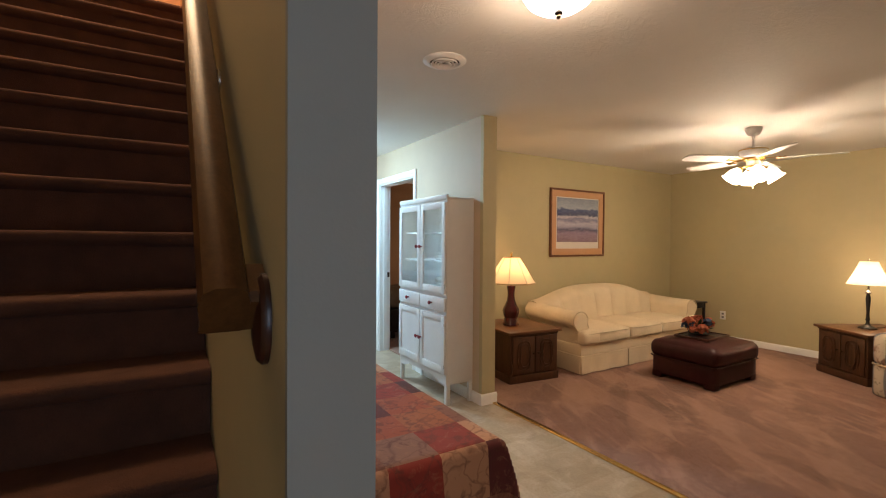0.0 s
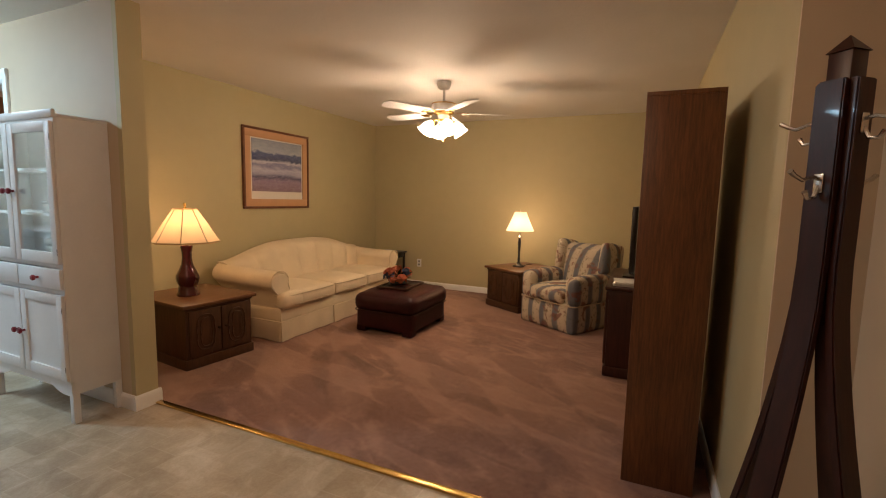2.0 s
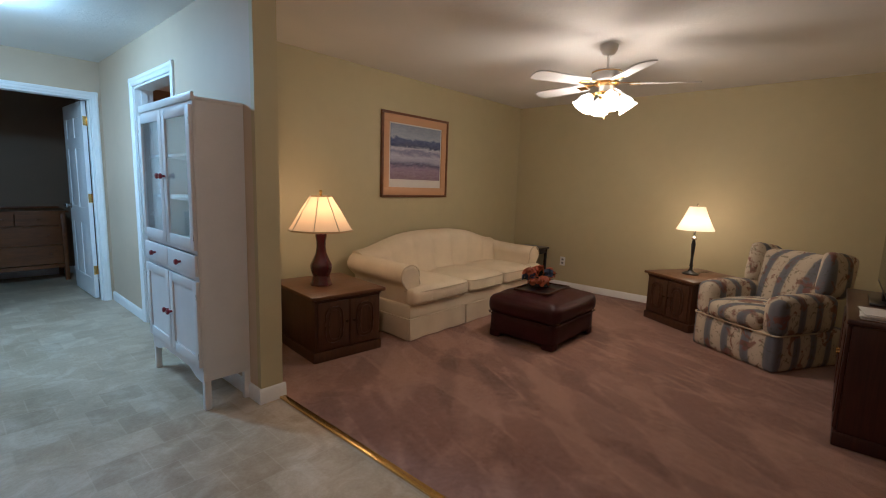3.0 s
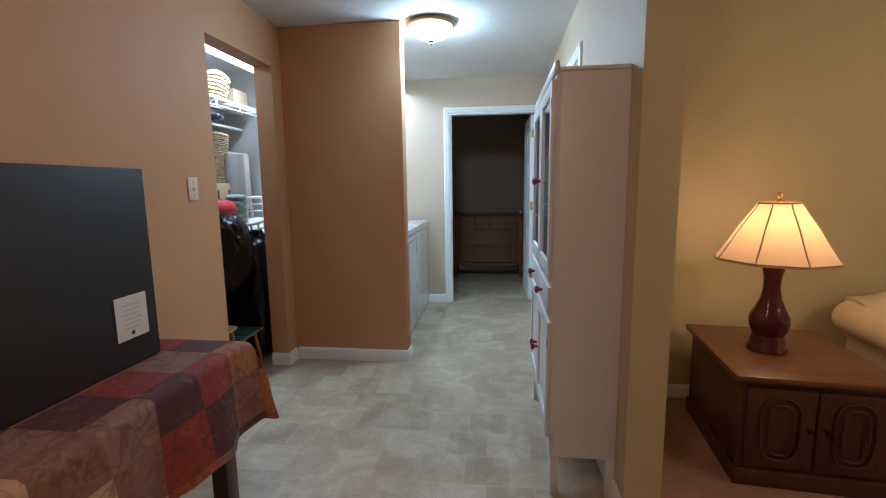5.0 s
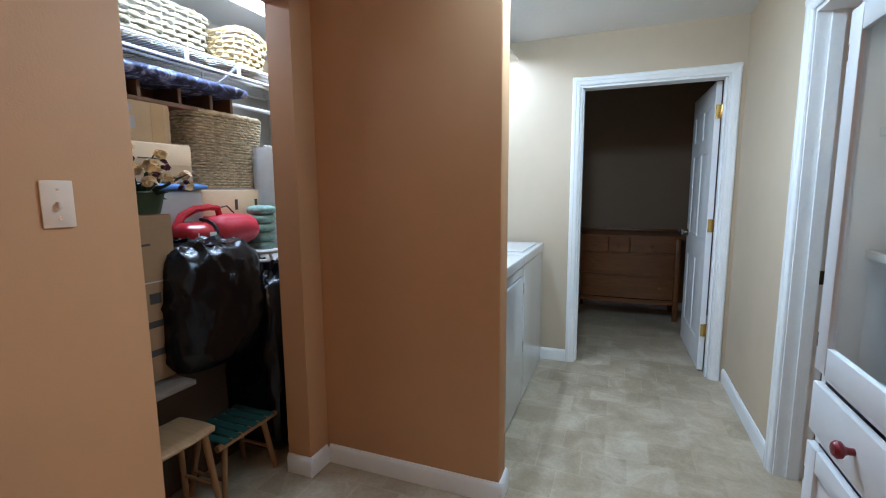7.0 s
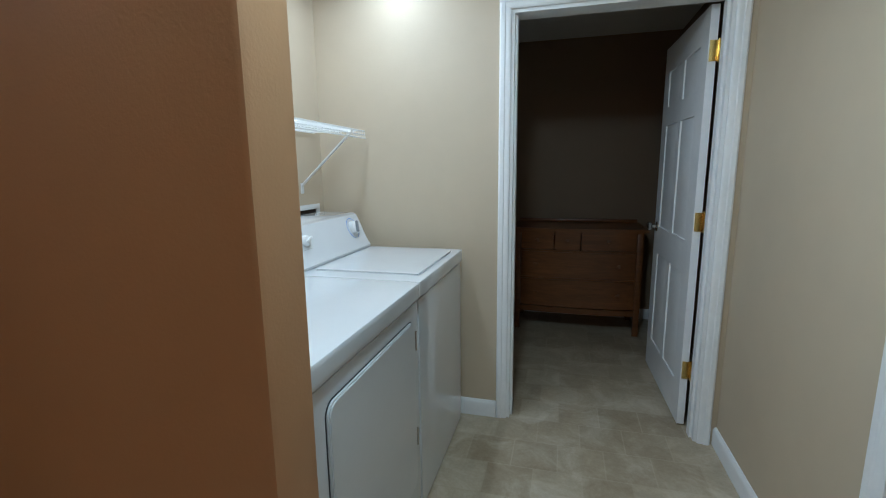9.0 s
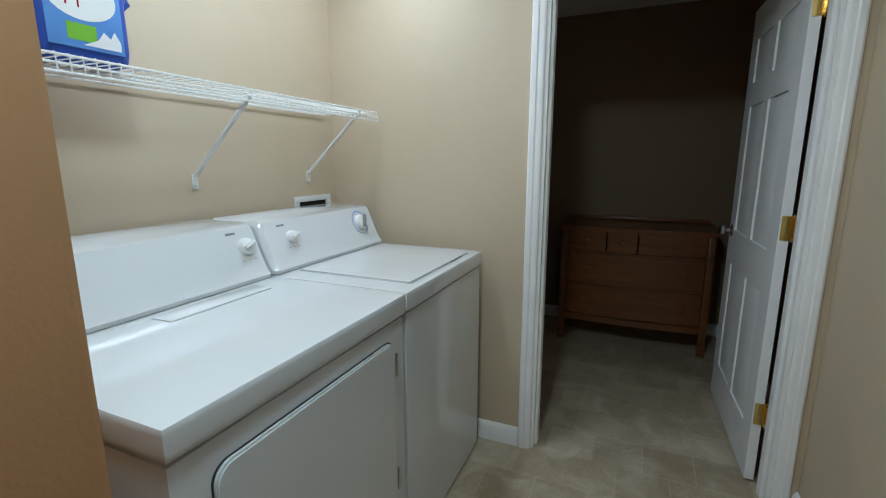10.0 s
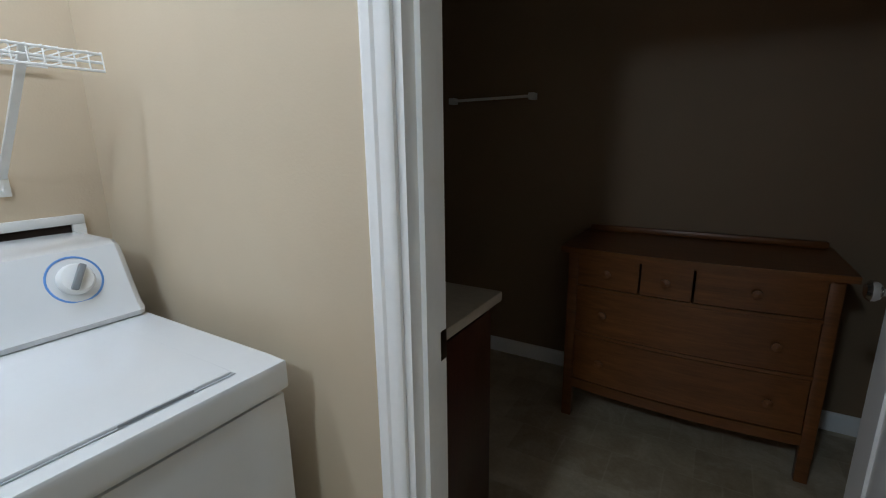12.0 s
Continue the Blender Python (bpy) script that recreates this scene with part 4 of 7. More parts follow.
def build_end_table(at, turn, label):
    """Front from x 0 to W at y 0, depth along y."""
    t = thing("end_table", at, label, "end table", turn, "matching end tables")
    W, D, HT = 0.55, 0.66, 0.495
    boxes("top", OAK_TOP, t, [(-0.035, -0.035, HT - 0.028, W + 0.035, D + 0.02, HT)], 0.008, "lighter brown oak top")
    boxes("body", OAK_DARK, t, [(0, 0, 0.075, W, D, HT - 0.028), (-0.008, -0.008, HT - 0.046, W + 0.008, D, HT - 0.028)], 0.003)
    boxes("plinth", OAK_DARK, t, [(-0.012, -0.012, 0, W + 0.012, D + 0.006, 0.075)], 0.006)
    for k in range(2):
        x0 = 0.02 + k * 0.26
        d = boxes("door", OAK_DARK, t, [(x0, -0.014, 0.095, x0 + 0.25, -0.001, 0.44)], 0.003)
        for grow, y in ((0.0, -0.020), (-0.026, -0.026)):
            bm = bmesh.new()
            cx, cz, w, h = x0 + 0.125, 0.268, 0.072 + grow, 0.135 + grow
            pts = []
            for j in range(24):
                a = math.tau * j / 24
                c, s = math.cos(a), math.sin(a)
                pts.append((cx + w * math.copysign(abs(c) ** 0.75, c), y, cz + h * math.copysign(abs(s) ** 0.55, s)))
            pipe(bm, pts + pts[:2], 0.0045, 6)
            part("moulding", bm, OAK_DARK, d)
        bm = bmesh.new()
        kx = x0 + (0.225 if k == 0 else 0.025)
        lathe(bm, [(0.004, 0), (0.004, 0.012), (0.010, 0.016), (0.011, 0.022), (0.001, 0.026)], 14)
        bmesh.ops.transform(bm, matrix=Matrix.Translation((kx, -0.014, 0.28)) @ Matrix.Rotation(radians(90), 4, "X"), verts=bm.verts[:])
        part("knob", bm, DARK_STEEL, d)
    return t


build_end_table((3.315, 3.40, 0.008), -6, "dark oak end table with carved doors beside the sofa")
build_end_table((6.475, 2.134, 0.008), -120.7, "dark oak end table with carved doors beside the armchair")


def fluted(n, depth):
    return lambda a, z: 1 - depth * abs(math.sin(n * a / 2))


def build_red_lamp():
    t = thing("table_lamp", (3.567, 3.70, 0.503), "lit table lamp with red ceramic base and fluted shade", "table lamp")
    bm = bmesh.new()
    lathe(bm, [(0.001, 0), (0.082, 0), (0.082, 0.012), (0.074, 0.022), (0.070, 0.060), (0.064, 0.075), (0.078, 0.110), (0.084, 0.140), (0.080, 0.165), (0.060, 0.205), (0.042, 0.250), (0.035, 0.300), (0.036, 0.345), (0.044, 0.385), (0.042, 0.400), (0.020, 0.405), (0.001, 0.406)], 32, wobble=lambda a, z: 1 + 0.025 * math.cos(8 * a))
    part("base", bm, RED_GLAZE, t, "dark red glazed ceramic base", 40)
    bm = bmesh.new()
    rod(bm, (0, 0, 0.40), (0, 0, 0.47), 0.010)
    rod(bm, (0, 0, 0.44), (0, 0, 0.50), 0.017)
    for s in (-1, 1):
        pipe(bm, [(0, 0, 0.455), (s * 0.045, 0, 0.49), (s * 0.052, 0, 0.56), (s * 0.03, 0, 0.66), (0, 0, 0.695)], 0.002, 6)
    part("harp", bm, BRASS, t)
    bm = bmesh.new()
    prof = [(0.245, 0.432), (0.224, 0.462), (0.192, 0.515), (0.152, 0.585), (0.112, 0.645), (0.084, 0.690)]
    lathe(bm, prof, 64, wobble=fluted(8, 0.05))
    s = part("shade", bm, SHADE_GLOW, t, "cream fabric lamp shade with ribs")
    s.visible_shadow = False
    for k in range(8):
        a = math.tau * k / 8
        bm = bmesh.new()
        pipe(bm, [(1.004 * r * math.cos(a), 1.004 * r * math.sin(a), z) for r, z in prof], 0.0035, 6)
        part("rib", bm, PIPING, s)
    bm = bmesh.new()
    for r, z, f in ((0.245, 0.432, 0.012), (0.084, 0.690, 0.008)):
        lathe(bm, [(r + 0.003, z - f / 2), (r + 0.003, z + f / 2), (r - 0.003, z + f / 2), (r - 0.003, z - f / 2), (r + 0.003, z - f / 2)], 64, wobble=fluted(8, 0.05))
    part("trim", bm, CARD_TAPE, s, "gold braid trim")
    bm = bmesh.new()
    lathe(bm, [(0.003, 0.69), (0.012, 0.695), (0.012, 0.702), (0.006, 0.708), (0.013, 0.722), (0.009, 0.735), (0.001, 0.738)], 14)
    part("finial", bm, BRASS, t)


build_red_lamp()


def build_black_lamp():
    t = thing("table_lamp", (6.60, 1.78, 0.503), "lit slim black table lamp with white shade", "table lamp")
    bm = bmesh.new()
    lathe(bm, [(0.001, 0), (0.075, 0), (0.075, 0.010), (0.060, 0.020), (0.030, 0.032), (0.016, 0.050), (0.013, 0.075), (0.020, 0.090), (0.014, 0.105), (0.012, 0.16), (0.017, 0.24), (0.021, 0.30), (0.015, 0.335), (0.012, 0.345)], 20)
    part("base", bm, BLACK, t, "glossy black turned base")
    bm = bmesh.new()
    lathe(bm, [(0.012, 0.345), (0.022, 0.352), (0.026, 0.365), (0.018, 0.378), (0.009, 0.385), (0.009, 0.46)], 18)
    part("collar", bm, CHROME, t)
    bm = bmesh.new()
    lathe(bm, [(0.172, 0.445), (0.140, 0.510), (0.108, 0.580), (0.078, 0.655), (0.072, 0.675)], 48, wobble=fluted(24, 0.015))
    s = part("shade", bm, SHADE_WHITE, t, "white pleated lamp shade")
    s.visible_shadow = False
    bm = bmesh.new()
    lathe(bm, [(0.003, 0.66), (0.003, 0.69), (0.008, 0.694), (0.006, 0.706), (0.001, 0.708)], 10)
    part("finial", bm, CHROME, t)
    bm = bmesh.new()
    pipe(bm, [(0.07, -0.02, 0.004), (0.13, -0.06, 0.004), (0.20, -0.05, 0.004), (0.26, -0.11, 0.004)], 0.003, 6)
    part("cord", bm, BLACK, t)


build_black_lamp()


def build_armchair():
    """Front edge from x 0 to W at y 0."""
    t = thing("armchair", (5.955, 1.575, 0.008), "floral striped upholstered wingback armchair with skirt", "armchair", -121)
    W, D = 0.72, 0.74
    bm = bmesh.new()
    rounded(bm, 0.0, 0.0, 0.0, W, D, 0.30, 0.03, (0.01, 0.02, 0), 8)
    part("base", bm, FLORAL, t)
    bm = bmesh.new()
    rounded(bm, 0.13, -0.03, 0.28, W - 0.13, 0.56, 0.43, 0.05, (0, 0.02, 0.035), 9)
    part("seat_cushion", bm, FLORAL, t)
    for x0, x1 in ((-0.015, 0.14), (W - 0.14, W + 0.015)):
        bm = bmesh.new()
        rounded(bm, x0, 0.0, 0.27, x1, 0.62, 0.56, 0.06, (0.0, 0.01, 0.02), 8)
        part("arm", bm, FLORAL, t)
    bm = bmesh.new()
    rounded(bm, 0.09, 0.50, 0.30, W - 0.09, 0.70, 0.85, 0.06, (0, 0.04, 0.02), 9)
    bmesh.ops.transform(bm, matrix=Matrix.Translation((0, 0.55, 0.30)) @ Matrix.Rotation(radians(-9), 4, "X") @ Matrix.Translation((0, -0.55, -0.30)), verts=bm.verts[:])
    part("backrest", bm, FLORAL, t)
    for s in (-1, 1):
        bm = bmesh.new()
        cx = W / 2 + s * (W / 2 - 0.07)
        rounded(bm, cx - 0.045, 0.46, 0.54, cx + 0.045, 0.80, 0.88, 0.045, (0.015, 0, 0.01), 7)
        bmesh.ops.transform(bm, matrix=Matrix.Translation((0, 0.6, 0.55)) @ Matrix.Rotation(radians(-9), 4, "X") @ Matrix.Translation((0, -0.6, -0.55)), verts=bm.verts[:])
        part("wing", bm, FLORAL, t)
    bm = bmesh.new()
    for y in (-0.004,):
        pipe(bm, [(-0.004, 0.4, 0.285), (-0.006, 0.02, 0.285), (0.02, -0.008, 0.285), (W / 2, -0.025, 0.285), (W - 0.02, -0.008, 0.285), (W + 0.006, 0.02, 0.285), (W + 0.004, 0.4, 0.285)], 0.006, 6)
    part("welt", bm, PIPING, t)


build_armchair()


def build_ottoman():
    t = thing("ottoman", (4.76, 2.295, 0.008), "oxblood leather ottoman with padded top on carpet", "ottoman", 0)
    W, D = 0.79, 0.64
    bm = bmesh.new()
    rounded(bm, 0.01, 0.01, 0.030, W - 0.01, D - 0.01, 0.225, 0.035, (0.008, 0.008, 0), 9)
    part("base", bm, LEATHER, t)
    bm = bmesh.new()
    rounded(bm, -0.012, -0.012, 0.205, W + 0.012, D + 0.012, 0.375, 0.065, (0.012, 0.012, 0.045), 12)
    for v in bm.verts:
        v.co += Vector((0, 0, 0.006 * noise.noise(v.co * 9)))
    part("cushion", bm, LEATHER, t)
    bm = bmesh.new()
    pts = [(0.02, -0.004, 0.215), (W / 2, -0.012, 0.213), (W - 0.02, -0.004, 0.215), (W + 0.004, 0.02, 0.215), (W + 0.012, D / 2, 0.213), (W + 0.004, D - 0.02, 0.215), (W - 0.02, D + 0.004, 0.215), (0.02, D + 0.004, 0.215), (-0.004, D - 0.02, 0.215), (-0.012, D / 2, 0.213), (-0.004, 0.02, 0.215), (0.02, -0.004, 0.215)]
    pipe(bm, pts, 0.005, 6)
    part("welt", bm, LEATHER, t)
    for x in (0.064, W - 0.064):
        for y in (0.064, D - 0.064):
            bm = bmesh.new()
            rounded(bm, x - 0.052, y - 0.052, 0, x + 0.052, y + 0.052, 0.07, 0.014)
            part("foot", bm, LEATHER, t)


build_ottoman()

tray = thing("serving_tray", (5.16, 2.64, 0.415), "dark wooden tray with raised rim on the ottoman", "tray", 4)
boxes("base", BLACK, tray, [(-0.22, -0.16, 0, 0.22, 0.16, 0.010)], 0.003, "glossy dark tray floor")
for s in ((-0.225, -0.165, 0.0, 0.225, -0.150, 0.020), (-0.225, 0.150, 0.0, 0.225, 0.165, 0.020), (-0.225, -0.15, 0.0, -0.21, 0.15, 0.020), (0.21, -0.15, 0.0, 0.225, 0.15, 0.020)):
    boxes("rim", MAHOGANY, tray, [s], 0.003)


def petal_ball(bm, at, r, seed, petals=18):
    """A full bloom of cupped round petals that lap over one another."""
    rnd = random.Random(seed)
    for k in range(petals):
        n = Vector((rnd.uniform(-1, 1), rnd.uniform(-1, 1), rnd.uniform(-0.35, 1))).normalized()
        q = (n + Vector((rnd.uniform(-0.5, 0.5), rnd.uniform(-0.5, 0.5), 0.5))).to_track_quat("Z", "Y")
        c = Vector(at) + n * r * rnd.uniform(0.35, 0.6)
        w = r * rnd.uniform(0.36, 0.55)
        rim = [bm.verts.new(c + q @ Vector((math.cos(a) * w * rnd.uniform(0.85, 1.1), math.sin(a) * w, w * rnd.uniform(0.15, 0.4)))) for a in [math.tau * i / 7 for i in range(7)]]
        mid = bm.verts.new(c)
        for i in range(7):
            bm.faces.new((mid, rim[i], rim[(i + 1) % 7]))


def bouquet(name, at, label, blooms, leaves, seed, spread, height):
    t = thing(name, at, label, "flowers")
    rnd = random.Random(seed)
    for mat, n, r in blooms:
        for k in range(n):
            a, d = rnd.uniform(0, math.tau), spread * math.sqrt(rnd.random())
            p = (d * math.cos(a), d * math.sin(a), height * rnd.uniform(0.55, 1.0) * (1 - 0.4 * d / spread))
            bm = bmesh.new()
            petal_ball(bm, p, r, rnd.random())
            bmesh.ops.solidify(bm, geom=bm.faces[:], thickness=0.0012)
            part("bloom", bm, mat, t)
    bm = bmesh.new()
    for k in range(leaves):
        a, d = rnd.uniform(0, math.tau), spread * rnd.uniform(0.4, 1.2)
        base = Vector((0, 0, height * 0.2))
        tip = Vector((d * math.cos(a), d * math.sin(a), height * rnd.uniform(0.1, 0.9)))
        side = (tip - base).cross(Vector((0, 0, 1))).normalized() * 0.018
        mid = base.lerp(tip, 0.6) + Vector((0, 0, 0.015))
        bm.faces.new([bm.verts.new(p) for p in (base, mid - side, tip, mid + side)])
    bmesh.ops.solidify(bm, geom=bm.faces[:], thickness=0.001)
    part("foliage", bm, LEAF, t)
    return t


fl = bouquet("flower_arrangement", (5.20, 2.70, 0.425), "silk flower arrangement of coral and slate blooms on tray", ((CORAL, 6, 0.070), (BLUE_PETAL, 6, 0.052)), 34, 11, 0.15, 0.19)
bm = bmesh.new()
lathe(bm, [(0.001, 0), (0.085, 0), (0.095, 0.012), (0.09, 0.03), (0.06, 0.04), (0.001, 0.042)], 24)
part("bowl", bm, MATTE_BLACK, fl, "low dark bowl")

# picture over the sofa
pic = thing("framed_picture", (4.577, 4.20, 1.17), "framed seascape print in a red brown wooden frame", "picture")
W, HT = 0.985, 0.855


def ring_frame(name, x0, z0, x1, z1, w, y0, y1, mat, parent, bevel=0.003):
    for s in ((x0, y0, z0, x1, y1, z0 + w), (x0, y0, z1 - w, x1, y1, z1), (x0, y0, z0 + w, x0 + w, y1, z1 - w), (x1 - w, y0, z0 + w, x1, y1, z1 - w)):
        boxes(name, mat, parent, [s], bevel)


ring_frame("frame", 0, 0, W, HT, 0.024, -0.030, -0.001, FRAME_WOOD, pic)
ring_frame("outer_mat", 0.024, 0.024, W - 0.024, HT - 0.024, 0.078, -0.020, -0.004, MAT_PEACH, pic, 0.001)
boxes("inner_mat", MAT_WHITE, pic, [(0.10, -0.013, 0.10, W - 0.10, -0.005, HT - 0.10)])
p = boxes("print", SEASCAPE, pic, [(0.0, -0.0015, 0.0, W - 0.24, 0.0015, HT - 0.30)])
p.location = (0.12, -0.0155, 0.185)

# ceiling fan
fan = thing("ceiling_fan", (FAN[0], FAN[1], H), "white five blade ceiling fan with brass trim and lit tulip lamps", "ceiling fan")
bm = bmesh.new()
lathe(bm, [(0.001, 0), (0.066, 0), (0.064, -0.03), (0.050, -0.062), (0.030, -0.075), (0.014, -0.078)], 28)
part("canopy", bm, WHITE, fan)
bm = bmesh.new()
rod(bm, (0, 0, -0.07), (0, 0, -0.19), 0.011)
part("downrod", bm, WHITE, fan)
bm = bmesh.new()
lathe(bm, [(0.012, -0.175), (0.060, -0.178), (0.105, -0.190), (0.110, -0.200), (0.104, -0.262), (0.085, -0.275), (0.03, -0.280)], 36)
part("motor_housing", bm, WHITE, fan)
bm = bmesh.new()
lathe(bm, [(0.106, -0.194), (0.114, -0.197), (0.114, -0.203), (0.107, -0.206)], 36)
lathe(bm, [(0.088, -0.268), (0.096, -0.274), (0.094, -0.286), (0.070, -0.296), (0.045, -0.30)], 36)
part("brass_band", bm, BRASS, fan, "polished brass trim band")
for k in range(5):
    a = radians(-63 + 72 * k)
    M = Matrix.Rotation(a, 4, "Z") @ Matrix.Translation((0, 0, -0.282)) @ Matrix.Rotation(radians(11), 4, "X")
    bm = bmesh.new()
    out = [(0.175, -0.050), (0.20, -0.058), (0.58, -0.072), (0.63, -0.062), (0.648, -0.030), (0.648, 0.030), (0.63, 0.062), (0.58, 0.072), (0.20, 0.058), (0.175, 0.050)]
    prism(bm, out, -0.004, 0.004)
    bmesh.ops.transform(bm, matrix=M, verts=bm.verts[:])
    b = part("blade", bm, WHITE, fan)
    bm = bmesh.new()
    prism(bm, [(0.075, -0.014), (0.13, -0.011), (0.17, -0.030), (0.23, -0.026), (0.245, 0.0), (0.23, 0.026), (0.17, 0.030), (0.13, 0.011), (0.075, 0.014)], 0.0045, 0.0095)
    for hx, hy in ((0.19, -0.018), (0.19, 0.018), (0.228, 0.0)):
        rod(bm, (hx, hy, 0.009), (hx, hy, 0.013), 0.006, sides=8)
    box(bm, 0.165, -0.03, -0.009, 0.24, 0.03, -0.0045, 0.002)
    bmesh.ops.transform(bm, matrix=M, verts=bm.verts[:])
    part("blade_iron", bm, BRASS, b, "brass blade bracket")
bm = bmesh.new()
lathe(bm, [(0.035, -0.295), (0.052, -0.300), (0.055, -0.345), (0.046, -0.362), (0.02, -0.375), (0.001, -0.378)], 28)
part("light_kit", bm, WHITE, fan)
bm = bmesh.new()
lathe(bm, [(0.054, -0.340), (0.062, -0.348), (0.058, -0.360), (0.044, -0.366)], 28)
part("brass_band", bm, BRASS, fan)
for k in range(4):
    a = radians(38 + 90 * k)
    d = Vector((math.cos(a), math.sin(a), 0))
    c = Vector((0, 0, -0.35))
    bm = bmesh.new()
    pipe(bm, [c + d * 0.04, c + d * 0.075 + Vector((0, 0, 0.004)), c + d * 0.098 + Vector((0, 0, -0.012))], 0.008)
    lathe(bm, [(0.020, 0.002), (0.024, 0.0), (0.024, -0.022), (0.018, -0.024)], 18, at=tuple(c + d * 0.105 + Vector((0, 0, -0.004))))
    arm = part("arm", bm, BRASS, fan)
    bm = bmesh.new()
    lathe(bm, [(0.024, 0.0), (0.036, -0.020), (0.054, -0.046), (0.060, -0.074), (0.061, -0.096), (0.073, -0.122)], 24, wobble=lambda an, z: 1 + (0.07 * math.cos(6 * an) if z < -0.10 else 0))
    bmesh.ops.transform(bm, matrix=Matrix.Translation(c + d * 0.108 + Vector((0, 0, -0.014))) @ Matrix.Rotation(radians(36), 4, Vector((0, 0, 1)).cross(d) * -1), verts=bm.verts[:])
    s = part("tulip_shade", bm, TULIP_GLOW, arm, "lit frosted glass tulip shade")
    s.visible_shadow = False
bm = bmesh.new()
rod(bm, (0.012, 0, -0.378), (0.012, 0, -0.52), 0.0012, sides=6)
lathe(bm, [(0.001, -0.52), (0.006, -0.525), (0.006, -0.54), (0.001, -0.545)], 10, at=(0.012, 0, 0))
part("pull_chain", bm, BRASS, fan)

# bookcase with its open side to the room
bc = thing("bookcase", (3.335, 0.115, 0.008), "tall brown oak bookcase with empty shelves on the carpet", "bookcase")
W, D, HT = 0.76, 0.30, 1.765
for x in (0, W - 0.022):
    boxes("side_panel", SHELF_WOOD, bc, [(x, 0, 0, x + 0.022, D, HT)], 0.002)
boxes("back_panel", SHELF_WOOD, bc, [(0.022, 0.004, 0.03, W - 0.022, 0.010, HT - 0.02)])
boxes("top_panel", SHELF_WOOD, bc, [(0.0, 0.0, HT, W, D, HT + 0.02)], 0.002)
for z in (0.10, 0.455, 0.755, 1.085, 1.38):
    boxes("shelf", SHELF_WOOD, bc, [(0.022, 0.010, z, W - 0.022, D - 0.008, z + 0.02)], 0.002)
boxes("plinth", SHELF_WOOD, bc, [(0.022, D - 0.03, 0.0, W - 0.022, D - 0.012, 0.10)], 0.002)
boxes("top_rail", SHELF_WOOD, bc, [(0.022, D - 0.024, HT - 0.065, W - 0.022, D - 0.006, HT)], 0.002)

# low dark cabinet with a television
cb = thing("media_cabinet", (4.665, 0.09, 0.008), "low dark mahogany cabinet with panelled doors", "cabinet")
W, D, HT = 1.05, 0.52, 0.69
boxes("body", MAHOGANY, cb, [(0.01, 0, 0.06, W - 0.01, D - 0.015, HT - 0.03)], 0.003)
boxes("top", MAHOGANY, cb, [(-0.015, -0.005, HT - 0.03, W + 0.015, D + 0.012, HT)], 0.008)
boxes("plinth", MAHOGANY, cb, [(-0.004, 0, 0, W + 0.004, D, 0.075)], 0.006)
for x in (0.02, 0.53):
    d = boxes("door", MAHOGANY, cb, [(x, D - 0.015, 0.09, x + 0.50, D + 0.004, HT - 0.045)], 0.003)
    boxes("panel", MAHOGANY, d, [(x + 0.06, D + 0.004, 0.15, x + 0.44, D + 0.010, HT - 0.105)], 0.004)
    bm = bmesh.new()
    rod(bm, (x + (0.47 if x < 0.3 else 0.03), D + 0.004, 0.38), (x + (0.47 if x < 0.3 else 0.03), D + 0.026, 0.38), 0.010)
    part("knob", bm, BRASS, d)
tv = thing("television", (5.32, 0.455, 0.698), "flat black television standing on the cabinet", "television")
boxes("bezel", BLACK, tv, [(-0.42, -0.02, 0.07, 0.42, 0.02, 0.59)], 0.006)
boxes("screen", DARK_SCREEN, tv, [(-0.395, 0.02, 0.095, 0.395, 0.0225, 0.565)])
boxes("stand", BLACK, tv, [(-0.17, -0.09, 0.0, 0.17, 0.07, 0.014), (-0.04, -0.015, 0.012, 0.04, 0.015, 0.09)], 0.004)
pp = thing("paper_stack", (4.81, 0.42, 0.698), "loose white papers stacked on the cabinet", "papers")
for k in range(5):
    bm = bmesh.new()
    box(bm, -0.11, -0.14, k * 0.006, 0.11, 0.14, k * 0.006 + 0.004)
    bmesh.ops.transform(bm, matrix=Matrix.Translation((0.01 * math.sin(k * 2.1), 0.012 * math.cos(k * 3.3), 0)) @ Matrix.Rotation(radians(7 * math.sin(k * 5)), 4, "Z"), verts=bm.verts[:])
    part("sheet", bm, PAPER, pp)
rm = thing("remote_box", (4.98, 0.30, 0.698), "small black device lying on the cabinet", "device")
boxes("case", BLACK, rm, [(-0.09, -0.07, 0, 0.09, 0.07, 0.04)], 0.008)
boxes("panel", GREY_PLASTIC, rm, [(-0.07, -0.05, 0.04, 0.07, 0.05, 0.043)], 0.001)

# small black table by the sofa
st = thing("side_table", (6.72, 3.60, 0.008), "small black side table between sofa and wall", "side table")
boxes("top", BLACK, st, [(0, 0, 0.50, 0.33, 0.36, 0.525)], 0.005)
boxes("apron", BLACK, st, [(0.025, 0.025, 0.44, 0.305, 0.335, 0.50)], 0.002)
for x in (0.02, 0.28):
    for y in (0.02, 0.31):
        boxes("leg", BLACK, st, [(x, y, 0, x + 0.03, y + 0.03, 0.50)], 0.003)

